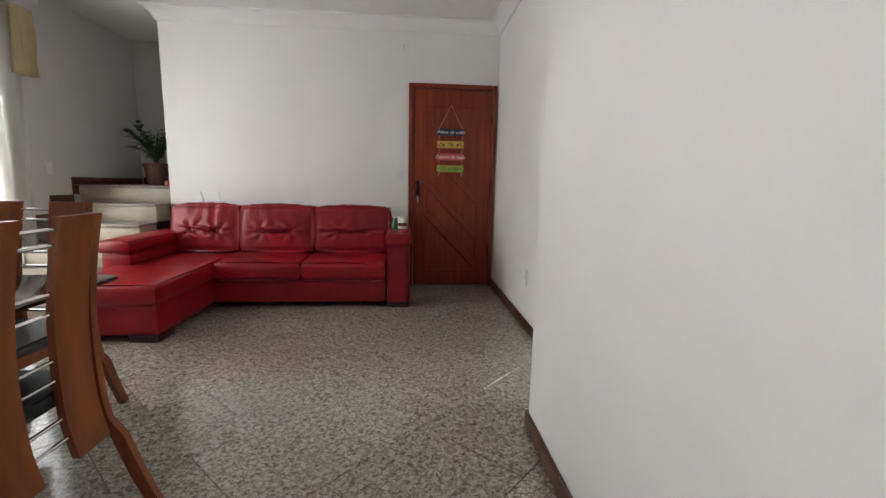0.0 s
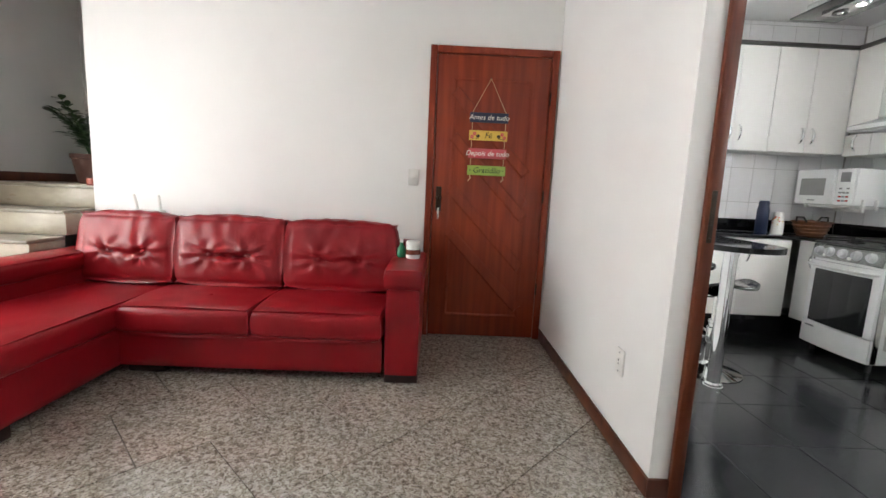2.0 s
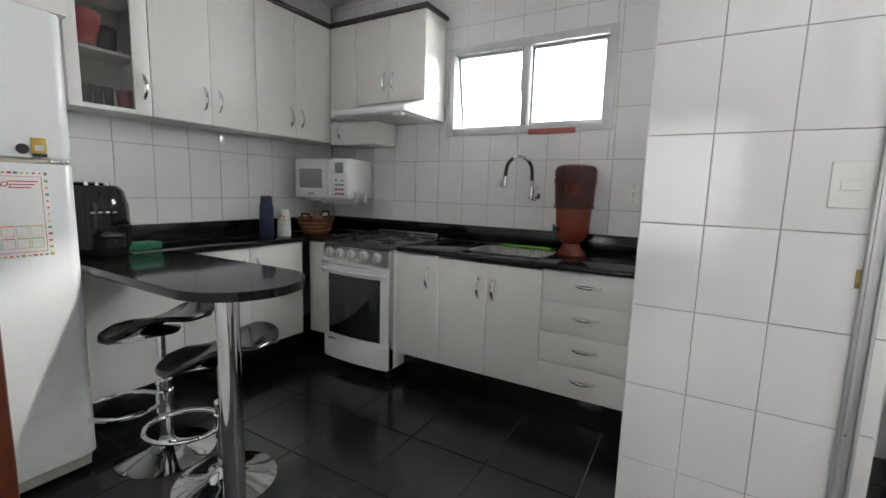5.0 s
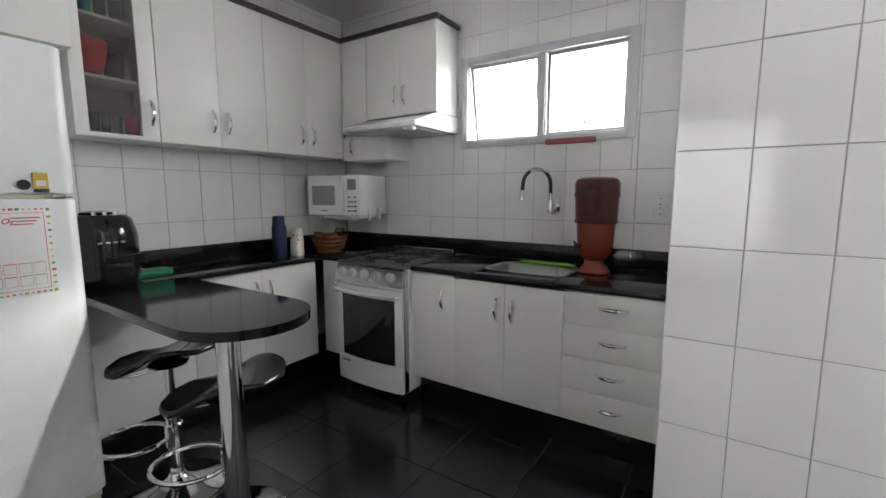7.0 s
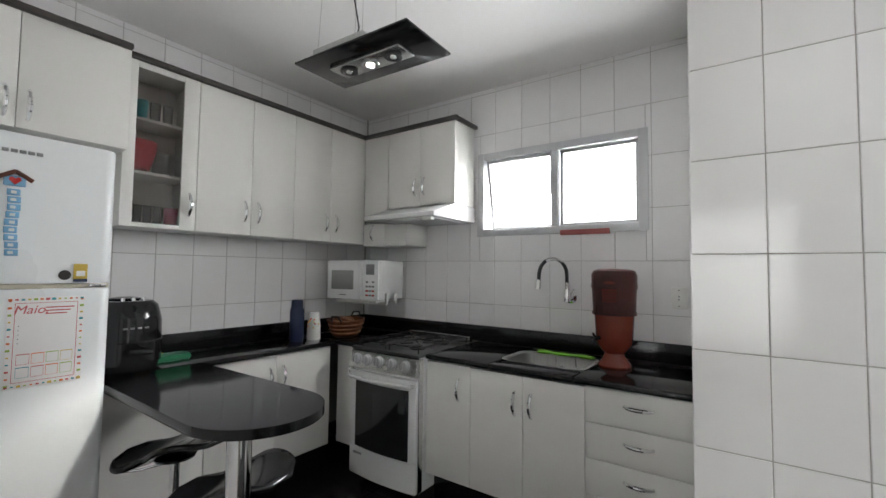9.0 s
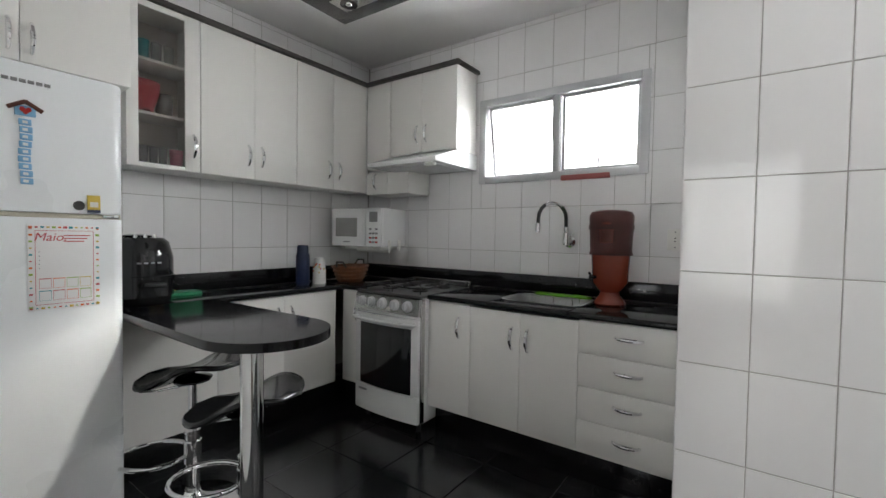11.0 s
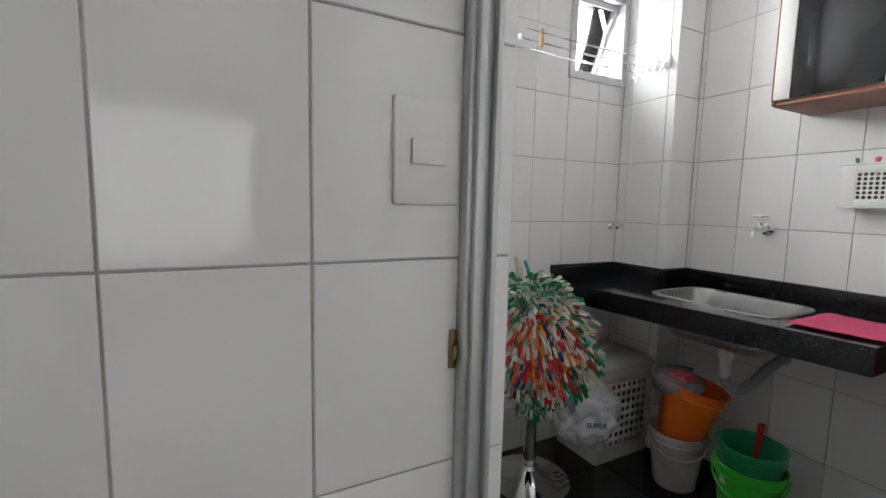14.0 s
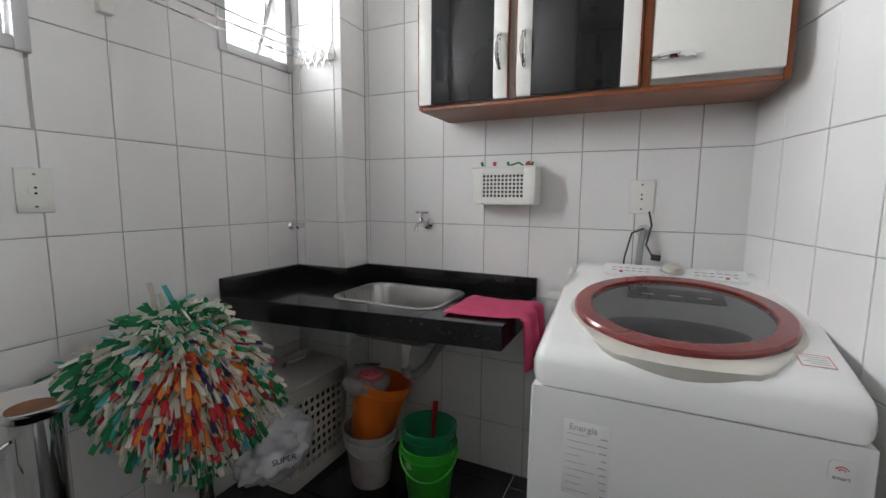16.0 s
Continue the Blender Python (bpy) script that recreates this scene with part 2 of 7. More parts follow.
SKYBLUE = shade("light_blue_paint", (0.22, 0.45, 0.68), 0.5)
STRING = shade("rough_twine", (0.55, 0.36, 0.22), 0.85)
GREYTUBE = shade("grey_pvc_hose", (0.30, 0.30, 0.31), 0.45)
PVC = shade("white_pvc_pipe", (0.68, 0.67, 0.65), 0.4)
WICKER = shade("brown_wicker", (0.20, 0.075, 0.028), 0.6, second=(0.13, 0.05, 0.02), scale=30, bump=0.4, bump_scale=60)
BAG = shade("thin_plastic_bag", (0.66, 0.66, 0.68), 0.25, second=(0.56, 0.56, 0.60), scale=14, bump=0.5, bump_scale=40, alpha=0.75)
CLEARPLASTIC = shade("milky_clear_plastic", (0.60, 0.58, 0.56), 0.25, second=(0.50, 0.45, 0.43), scale=12, alpha=0.7)
CABINSIDE = shade("inside_of_cabinet", (0.66, 0.63, 0.58), 0.6)
ORANGEEDGE = shade("orange_wood_edge", (0.30, 0.085, 0.025), 0.4, second=(0.22, 0.06, 0.02), scale=6, stretch=(1, 1, 0.3))
BROWNBOARD = shade("brown_underside_board", (0.30, 0.145, 0.10), 0.55, second=(0.25, 0.12, 0.08), scale=5, stretch=(0.3, 3, 1))
DARKDOOR = shade("black_gloss_panel", (0.010, 0.010, 0.011), 0.05, second=(0.014, 0.014, 0.015), scale=3)
MWWINDOW = shade("grey_microwave_window", (0.30, 0.30, 0.285), 0.2, second=(0.27, 0.27, 0.255), scale=8)
DRUM = shade("grey_tub_plastic", (0.50, 0.51, 0.515), 0.4)


def glass(name, colour=(1, 1, 1), rough=0.0, mix=0.88):
    """A thin pane: mostly clear, with a gloss that grows at grazing angles."""
    m = bpy.data.materials.new(name)
    m.use_nodes = True
    n, l = m.node_tree.nodes, m.node_tree.links
    n.remove(n["Principled BSDF"])
    tr, gl, fr, mx = n.new("ShaderNodeBsdfTransparent"), n.new("ShaderNodeBsdfGlossy"), n.new("ShaderNodeFresnel"), n.new("ShaderNodeMixShader")
    tr.inputs[0].default_value = (*[c * mix for c in colour], 1)
    gl.inputs["Roughness"].default_value = rough
    fr.inputs[0].default_value = 1.5
    l.new(fr.outputs[0], mx.inputs[0])
    l.new(tr.outputs[0], mx.inputs[1])
    l.new(gl.outputs[0], mx.inputs[2])
    l.new(mx.outputs[0], n["Material Output"].inputs[0])
    return m


def sheer(name, base, share):
    """Thin cloth that lets the light behind it through."""
    m = shade(name, base, 0.85, bump=0.1, bump_scale=220, scale=5)
    n, l = m.node_tree.nodes, m.node_tree.links
    tl, mx = n.new("ShaderNodeBsdfTranslucent"), n.new("ShaderNodeMixShader")
    tl.inputs[0].default_value = (*base, 1)
    mx.inputs[0].default_value = share
    l.new(n["Principled BSDF"].outputs[0], mx.inputs[1])
    l.new(tl.outputs[0], mx.inputs[2])
    l.new(mx.outputs[0], n["Material Output"].inputs[0])
    return m


CLOTHWHITE = sheer("white_sheer_curtain", (0.86, 0.855, 0.83), 0.82)
GLASS = glass("clear_window_glass", (1, 1, 1), 0.02, 0.97)
TINTGLASS = glass("smoked_cabinet_glass", (0.92, 0.90, 0.87), 0.06, 0.86)
LIDGLASS = glass("washer_lid_glass", (0.9, 0.92, 0.93), 0.02, 0.92)
SINKSTEEL = shade("dull_sink_steel", (0.42, 0.415, 0.405), 0.3, 1.0, second=(0.36, 0.355, 0.345), scale=6, stretch=(1, 12, 1), rough_var=0.1)
CUPGLASS = glass("drinking_glass", (0.9, 0.92, 0.92), 0.02, 0.85)


def glow(name, colour, strength):
    m = bpy.data.materials.new(name)
    m.use_nodes = True
    n = m.node_tree.nodes
    n.remove(n["Principled BSDF"])
    e = n.new("ShaderNodeEmission")
    e.inputs[0].default_value, e.inputs[1].default_value = (*colour, 1), strength
    m.node_tree.links.new(e.outputs[0], n["Material Output"].inputs[0])
    return m


DAYLIGHT = glow("bright_overcast_sky", (1, 1, 1), 7.0)
GARDENLIGHT = glow("bright_sky_over_the_street", (1, 1, 1), 15.0)
LED = glow("lit_led", (1, 0.98, 0.94), 14)


# ---- mesh helpers ----
def mesh_object(name, bm, material, parent=None, angle=35):
    me = bpy.data.meshes.new(name)
    bmesh.ops.recalc_face_normals(bm, faces=bm.faces)
    bm.to_mesh(me)
    bm.free()
    for m in (material if isinstance(material, (list, tuple)) else [material]):
        me.materials.append(m)
    for p in me.polygons:
        p.use_smooth = True
    me.set_sharp_from_angle(angle=radians(angle))
    ob = new(name, me)
    ob.parent = parent
    return ob


def part(name, bm, material, parent, label="", angle=35):
    ob = mesh_object(name, bm, material, parent, angle)
    if label:
        ob["label"] = label
    return ob


def thing(name, loc, rz, label, category, group=""):
    ob = new(name)
    ob.empty_display_size = 0.05
    ob.matrix_world = pose(*loc, 0, 0, rz)
    return tagged(ob, label, category, group)


def structure(ob, label=""):
    return tagged(ob, label, "", "", "structure")


def box(bm, x0, x1, y0, y1, z0, z1, bev=0.003, seg=2):
    vs = [bm.verts.new(p) for p in ((x0, y0, z0), (x1, y0, z0), (x1, y1, z0), (x0, y1, z0), (x0, y0, z1), (x1, y0, z1), (x1, y1, z1), (x0, y1, z1))]
    fs = [bm.faces.new([vs[i] for i in q]) for q in ((3, 2, 1, 0), (4, 5, 6, 7), (0, 1, 5, 4), (1, 2, 6, 5), (2, 3, 7, 6), (3, 0, 4, 7))]
    if bev:
        es = list({e for f in fs for e in f.edges})
        bmesh.ops.bevel(bm, geom=es, offset=min(bev, 0.45 * min(abs(x1 - x0), abs(y1 - y0), abs(z1 - z0))), segments=seg, profile=0.5, affect="EDGES")
    return bm


def B(x0, x1, y0, y1, z0, z1, bev=0.003, seg=2):
    return box(bmesh.new(), x0, x1, y0, y1, z0, z1, bev, seg)


def turned(bm, verts_from, m):
    for v in list(bm.verts)[verts_from:]:
        v.co = m @ v.co


def lathe(bm, profile, centre=(0, 0, 0), seg=28, sx=1.0, sy=1.0):
    """A turned body from (radius, height) pairs."""
    rings = []
    for r, z in profile:
        if r < 1e-5:
            rings.append([bm.verts.new((centre[0], centre[1], centre[2] + z))])
        else:
            rings.append([bm.verts.new((centre[0] + sx * r * math.cos(2 * math.pi * k / seg), centre[1] + sy * r * math.sin(2 * math.pi * k / seg), centre[2] + z)) for k in range(seg)])
    for a, b in zip(rings, rings[1:]):
        for k in range(seg):
            q = [a[k % len(a)], a[(k + 1) % len(a)], b[(k + 1) % len(b)], b[k % len(b)]]
            q = list(dict.fromkeys(q))
            if len(q) > 2:
                bm.faces.new(q)
    return bm


def LA(profile, centre=(0, 0, 0), seg=28, sx=1.0, sy=1.0):
    return lathe(bmesh.new(), profile, centre, seg, sx, sy)


def tube(bm, pts, r, seg=10, closed=False, flat=1.0):
    """A round bar along points; r may be a list."""
    pts = [Vector(p) for p in pts]
    n = len(pts)
    rs = r if isinstance(r, (list, tuple)) else [r] * n
    up, rings = None, []
    for i, p in enumerate(pts):
        a = pts[(i - 1) % n] if closed or i else p
        b = pts[(i + 1) % n] if closed or i < n - 1 else p
        d = (b - a).normalized()
        if up is None:
            up = d.orthogonal().normalized()
        up = (up - d * up.dot(d)).normalized()
        side = d.cross(up)
        rings.append([bm.verts.new(p + rs[i] * (up * math.cos(2 * math.pi * k / seg) + side * flat * math.sin(2 * math.pi * k / seg))) for k in range(seg)])
    for i in range(n if closed else n - 1):
        a, b = rings[i], rings[(i + 1) % n]
        for k in range(seg):
            bm.faces.new((a[k], a[(k + 1) % seg], b[(k + 1) % seg], b[k]))
    if not closed:
        bm.faces.new(rings[0][::-1])
        bm.faces.new(rings[-1])
    return bm


def T(pts, r, seg=10, closed=False, flat=1.0):
    return tube(bmesh.new(), pts, r, seg, closed, flat)


def prism(bm, outline, z0, z1, bev=0.0, seg=3):
    """An upright body over a flat outline."""
    lo = [bm.verts.new((x, y, z0)) for x, y in outline]
    hi = [bm.verts.new((x, y, z1)) for x, y in outline]
    n = len(outline)
    fs = [bm.faces.new(lo[::-1]), bm.faces.new(hi)]
    for k in range(n):
        bm.faces.new((lo[k], lo[(k + 1) % n], hi[(k + 1) % n], hi[k]))
    if bev:
        es = list({e for f in fs for e in f.edges})
        bmesh.ops.bevel(bm, geom=es, offset=bev, segments=seg, profile=0.5, affect="EDGES")
    return bm


def arc(cx, cy, rx, ry, a0, a1, n):
    return [(cx + rx * math.cos(radians(a0 + (a1 - a0) * k / n)), cy + ry * math.sin(radians(a0 + (a1 - a0) * k / n))) for k in range(n + 1)]


def rounded(x0, x1, y0, y1, r, n=5):
    return arc(x1 - r, y1 - r, r, r, 0, 90, n) + arc(x0 + r, y1 - r, r, r, 90, 180, n) + arc(x0 + r, y0 + r, r, r, 180, 270, n) + arc(x1 - r, y0 + r, r, r, 270, 360, n)


def cushion(x0, x1, y0, y1, z0, z1, r=0.05, puff=0.02, cuts=14, bump=None):
    """A stuffed block: rounded edges, swollen faces; bump(u, v, w) gives extra dents."""
    bm = bmesh.new()
    bmesh.ops.create_cube(bm, size=2)
    bmesh.ops.subdivide_edges(bm, edges=bm.edges[:], cuts=cuts, use_grid_fill=True)
    h = Vector(((x1 - x0) / 2, (y1 - y0) / 2, (z1 - z0) / 2))
    c = Vector(((x1 + x0) / 2, (y1 + y0) / 2, (z1 + z0) / 2))
    r = min(r, min(h) * 0.95)
    for v in bm.verts:
        u = v.co.copy()
        p = Vector((u.x * h.x, u.y * h.y, u.z * h.z))
        q = Vector([max(-(k - r), min(k - r, a)) for a, k in zip(p, h)])
        d = p - q
        nrm = d.normalized() if d.length > 1e-6 else Vector((0, 0, 1))
        w = 1.0
        for k in range(3):
            if abs(u[k]) < 0.999:
                w *= 1 - u[k] ** 2
        v.co = c + q + nrm * (r + puff * w + (bump(u, c + q) if bump else 0.0))
    return bm


def grid_wall(name, axis, at, thick, u0, u1, v0, v1, holes, material, label):
    """A wall with thickness and openings. axis: the axis it stands across; at: its near face; thick: signed way to its back."""
    us = sorted({u0, u1, *[min(max(h[k], u0), u1) for h in holes for k in (0, 1)]})
    vs = sorted({v0, v1, *[min(max(h[k], v0), v1) for h in holes for k in (2, 3)]})
    bm = bmesh.new()

    def pt(u, v, w):
        return (at + w, u, v) if axis == "x" else (u, at + w, v)

    def solid(i, j):
        if not (0 <= i < len(us) - 1 and 0 <= j < len(vs) - 1):
            return False
        cu, cv = (us[i] + us[i + 1]) / 2, (vs[j] + vs[j + 1]) / 2
        return not any(h[0] < cu < h[1] and h[2] < cv < h[3] for h in holes)

    def quad(*ps):
        bm.faces.new([bm.verts.new(p) for p in ps])

    for i in range(len(us) - 1):
        for j in range(len(vs) - 1):
            if not solid(i, j):
                continue
            a, b, c, d = us[i], us[i + 1], vs[j], vs[j + 1]
            for w in (0, thick):
                quad(pt(a, c, w), pt(b, c, w), pt(b, d, w), pt(a, d, w))
            for (di, dj), e in (((-1, 0), ((a, c), (a, d))), ((1, 0), ((b, c), (b, d))), ((0, -1), ((a, c), (b, c))), ((0, 1), ((a, d), (b, d)))):
                if not solid(i + di, j + dj):
                    quad(pt(*e[0], 0), pt(*e[1], 0), pt(*e[1], thick), pt(*e[0], thick))
    bmesh.ops.remove_doubles(bm, verts=bm.verts[:], dist=1e-5)
    return structure(mesh_object(name, bm, material), label)


TILE_MESHES = {}


def tile_mesh(w, h, depth, chamfer, material, name):
    key = (round(w, 3), round(h, 3), depth, material.name)
    if key not in TILE_MESHES:
        me = bpy.data.meshes.new(name)
        a, b, c = w / 2, h / 2, min(chamfer, w / 4, h / 4)
        vs = [(-a, -b, 0), (a, -b, 0), (a, b, 0), (-a, b, 0), (-a, -b, depth - c), (a, -b, depth - c), (a, b, depth - c), (-a, b, depth - c),
              (-a + c, -b + c, depth), (a - c, -b + c, depth), (a - c, b - c, depth), (-a + c, b - c, depth)]
        fs = [(8, 9, 10, 11)] + [(k, (k + 1) % 4, 4 + (k + 1) % 4, 4 + k) for k in range(4)] + [(4 + k, 4 + (k + 1) % 4, 8 + (k + 1) % 4, 8 + k) for k in range(4)]
        me.from_pydata(vs, [], fs)
        me.materials.append(material)
        TILE_MESHES[key] = me
    return TILE_MESHES[key]


def cut_out(rects, hole):
    """Rectangles less one hole."""
    out = []
    for a, b, c, d in rects:
        h0, h1, h2, h3 = max(a, hole[0]), min(b, hole[1]), max(c, hole[2]), min(d, hole[3])
        if h0 >= h1 or h2 >= h3:
            out.append((a, b, c, d))
            continue
        for r in ((a, h0, c, d), (h1, b, c, d), (h0, h1, c, h2), (h0, h1, h3, d)):
            if r[1] - r[0] > 0.012 and r[3] - r[2] > 0.012:
                out.append(r)
    return out


def lay_tiles(parent, m, u0, u1, v0, v1, su, sv, ou, ov, material, holes=(), gap=0.003, depth=0.007, chamfer=0.0015, name="tile", jitter=0.25):
    """Single tiles on a plane; m maps (u, v, out) to the world."""
    rng = random.Random(name + str(round(u0 * 100)) + str(round(v0 * 100)))
    i = math.floor((u0 - ou) / su)
    while ou + i * su < u1 - 1e-6:
        j = math.floor((v0 - ov) / sv)
        while ov + j * sv < v1 - 1e-6:
            r = (max(u0, ou + i * su), min(u1, ou + (i + 1) * su), max(v0, ov + j * sv), min(v1, ov + (j + 1) * sv))
            rects = [r] if r[1] - r[0] > 0.012 and r[3] - r[2] > 0.012 else []
            for h in holes:
                rects = cut_out(rects, h)
            for a, b, c, d in rects:
                me = tile_mesh(b - a - gap, d - c - gap, depth, chamfer, material, name)
                ob = new(name, me)
                tilt = pose(0, 0, 0, rng.uniform(-jitter, jitter), rng.uniform(-jitter, jitter), 0)
                ob.matrix_world = m @ Matrix.Translation(((a + b) / 2, (c + d) / 2, rng.uniform(-0.0004, 0.0004))) @ tilt
                ob.parent = parent
            j += 1
        i += 1


def plane_x(x, facing):
    """u = y, v = z on a wall across x."""
    return Matrix(((0, 0, facing, x), (1, 0, 0, 0), (0, 1, 0, 0), (0, 0, 0, 1)))


def plane_y(y, facing):
    """u = x, v = z on a wall across y."""
    return Matrix(((1, 0, 0, 0), (0, 0, facing, y), (0, 1, 0, 0), (0, 0, 0, 1)))


def words(text, size, material, parent, m, name="lettering", extrude=0.0006, shear=0.0):
    """Raised letters of the built-in font, as a mesh, centred at m."""
    cu = bpy.data.curves.new(name, "FONT")
    cu.body, cu.size, cu.extrude, cu.align_x, cu.align_y, cu.shear = text, size, extrude, "CENTER", "CENTER", shear
    tmp = bpy.data.objects.new(name, cu)
    scene.collection.objects.link(tmp)
    me = bpy.data.meshes.new_from_object(tmp.evaluated_get(bpy.context.evaluated_depsgraph_get()))
    bpy.data.objects.remove(tmp)
    me.materials.clear()
    me.materials.append(material)
    ob = new(name, me)
    ob.parent = parent
    ob.matrix_basis = m
    return ob


FACE_SOUTH = pose(0, 0, 0, 90, 0, 0)   # flat writing turned to face -y
ROW0 = 0.227   # height of a tile joint: rows every 0.3 m from here


# ---- the setting ----
def slab(name, x0, x1, y0, y1, z0, z1, material, label):
    return structure(mesh_object(name, B(x0, x1, y0, y1, z0, z1, 0), material), label)


floor_living = slab("floor_living", LEFT - 0.2, 1.179, -2.2, 6.4, -0.12, -0.008, FLOORJOINT, "beige granite floor laid in diagonal tiles")
floor_kitchen = slab("floor_kitchen", 1.181, 4.0, 0.7, 5.9, -0.12, -0.008, BLACKGROUT, "black tiled floor with pale joints")
slab("ceiling_living", LEFT - 0.2, 1.206, -2.2, 6.4, CEIL_L, CEIL_L + 0.12, CEILING, "white painted ceiling")
slab("ceiling_kitchen", 1.207, 4.0, 0.7, 5.9, CEIL_K, CEIL_K + 0.12, CEILING, "white painted ceiling")

# living room
grid_wall("wall_back", "y", BACK, 0.16, -2.29, 1.206, 0, CEIL_L, [], WALL, "plain white painted wall behind the sofa")
wall_door = grid_wall("wall_kitchen_side", "x", RIGHT, K_WEST - RIGHT - 0.002, JAMB_FAR, BACK - 0.001, 0, CEIL_L, [], WALL, "white painted wall beside the kitchen doorway")
grid_wall("wall_near", "x", NEAR_X, K_WEST - NEAR_X - 0.002, -2.2, JAMB_NEAR, 0, CEIL_L, [], WALL, "plain white painted wall")
slab("wall_over_doorway", 1.092, 1.201, JAMB_NEAR + 0.002, JAMB_FAR - 0.002, 2.052, CEIL_L, WALL, "white painted wall over the doorway")
# the second opening is for the added, unseen window
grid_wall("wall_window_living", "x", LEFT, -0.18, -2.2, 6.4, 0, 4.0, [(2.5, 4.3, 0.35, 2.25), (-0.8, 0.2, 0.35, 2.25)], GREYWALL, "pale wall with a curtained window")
grid_wall("wall_south", "y", -2.2, -0.16, LEFT, NEAR_X + 0.4, 0, CEIL_L, [], WALL, "plain white painted wall")
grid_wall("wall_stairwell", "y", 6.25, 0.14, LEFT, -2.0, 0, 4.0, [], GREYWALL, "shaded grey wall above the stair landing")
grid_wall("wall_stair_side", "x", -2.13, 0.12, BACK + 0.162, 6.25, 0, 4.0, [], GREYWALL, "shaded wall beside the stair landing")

# granite slabs laid at 45 degrees in half bond
lay = Matrix.Translation((0, 0, -0.008)) @ pose(-0.498, 2.338, 0, 0, 0, 45.5)
s = 0.53
for j in range(-12, 13):
    for i in range(-12, 13):
        m = lay @ Matrix.Translation(((i + 0.5 + 0.5 * (j % 2)) * s, (j + 0.5) * s, 0))
        p = m.translation
        if not (LEFT - 0.3 < p.x < 1.55 and -2.5 < p.y < 5.45):
            continue
        if p.x < 0.79:
            ob = new("floor_tile", tile_mesh(s - 0.004, s - 0.004, 0.008, 0.0012, FLOORSTONE, "floor_tile"))
            ob.matrix_world = m
        else:
            # tiles at the doorway are cut along the threshold
            h = s / 2 - 0.002
            ring = [m @ Vector((a * h, b * h, 0)) for a, b in ((-1, -1), (1, -1), (1, 1), (-1, 1))]
            cut = []
            for a, b in zip(ring, ring[1:] + ring[:1]):
                if a.x <= 1.171:
                    cut.append(a)
                if (a.x - 1.171) * (b.x - 1.171) < 0:
                    cut.append(a.lerp(b, (1.171 - a.x) / (b.x - a.x)))
            if len(cut) < 3:
                continue
            ob = mesh_object("floor_tile", prism(bmesh.new(), [(v.x, v.y) for v in cut], -0.008, 0.0), FLOORSTONE)
        ob.parent = floor_living

# black kitchen floor
lay_tiles(floor_kitchen, Matrix.Translation((0, 0, -0.0065)), 1.183, 3.857, 0.862, 5.75, 0.40, 0.40, 2.377 - 2.0, 4.156 - 4.0, BLACKTILE, gap=0.005, depth=0.008, chamfer=0.001, name="floor_tile", jitter=0.05)
structure(mesh_object("doorway_threshold", B(1.174, 1.193, JAMB_NEAR, JAMB_FAR, -0.008, 0.004, 0.003), BLACKSTONE), "thin black stone threshold")

# kitchen and laundry walls
WIN = (3.525, 4.613, 1.615, 2.176)
LWIN = (1.052, 1.408, 1.832, 2.24)
LWIN2 = (2.02, 2.46, 1.645, 2.24)
w_east = grid_wall("wall_east", "x", K_EAST + 0.003, 0.164, 0.7, 5.9, 0, CEIL_K, [WIN, LWIN, LWIN2], GROUT, "white tiled outer wall with windows")
w_kback = grid_wall("wall_kitchen_back", "y", K_BACK + 0.003, 0.144, 1.206, K_EAST + 0.007, 0, CEIL_K, [], GROUT, "white tiled wall behind the worktop")
w_pier = structure(mesh_object("wall_pier", B(PIER_X + 0.003, K_EAST, PIER_S + 0.003, PIER_N - 0.003, 0, CEIL_K, 0), GROUT), "white tiled pier between kitchen and laundry")
w_lback = grid_wall("wall_laundry_back", "y", L_BACK - 0.003, -0.144, 1.7, K_EAST + 0.007, 0, CEIL_K, [], GROUT, "white tiled laundry wall")
w_pipe = structure(mesh_object("wall_pipe_chase", B(3.568, K_EAST + 0.004, L_BACK - 0.004, 1.032, 0, CEIL_K, 0), GROUT), "white tiled pipe casing in the corner")
# the laundry's west wall runs askew
WA, WB = Vector((1.99, 0.862)), Vector((1.60, 2.46))
wd = (WB - WA).normalized()
bm = prism(bmesh.new(), [(WA.x - 0.003 - wd.x * 0.1, WA.y - 0.1 * wd.y), (WB.x - 0.003, WB.y), (WB.x - 0.14, WB.y), (WA.x - 0.16, WA.y - 0.1)], 0, CEIL_K)
w_lwest = structure(mesh_object("wall_laundry_west", bm, GROUT), "white tiled wall beside the washing machine")
grid_wall("wall_kitchen_south", "y", 2.462, -0.165, 1.207, 1.60, 0, CEIL_K, [], WALL, "plain wall behind the walk")

tx = plane_x(K_EAST + 0.007, -1)
lay_tiles(w_east, tx, PIER_N, K_BACK, ROW0 + 0.6, CEIL_K, 0.2, 0.3, 4.094, ROW0, TILE, holes=[WIN], name="tile")
lay_tiles(w_east, tx, 1.035, PIER_S, 0.0, CEIL_K, 0.2, 0.3, 1.412, ROW0, TILE, holes=[LWIN, LWIN2], name="tile")
lay_tiles(w_kback, plane_y(K_BACK + 0.007, -1), 1.207, K_EAST, ROW0 + 0.6, CEIL_K, 0.2, 0.3, 2.446, ROW0, TILE, name="tile")
lay_tiles(w_pier, plane_x(PIER_X + 0.007, -1), PIER_S, 2.583, 0, CEIL_K, 0.1965, 0.2895, 3.215, 0.2595, TILE, name="tile", jitter=0.12)
lay_tiles(w_pier, plane_x(PIER_X + 0.007, -1), 2.583, PIER_N, 0, CEIL_K, 0.1965, 0.2895, 3.215, 0.2595, TILE, name="tile", jitter=0.12)
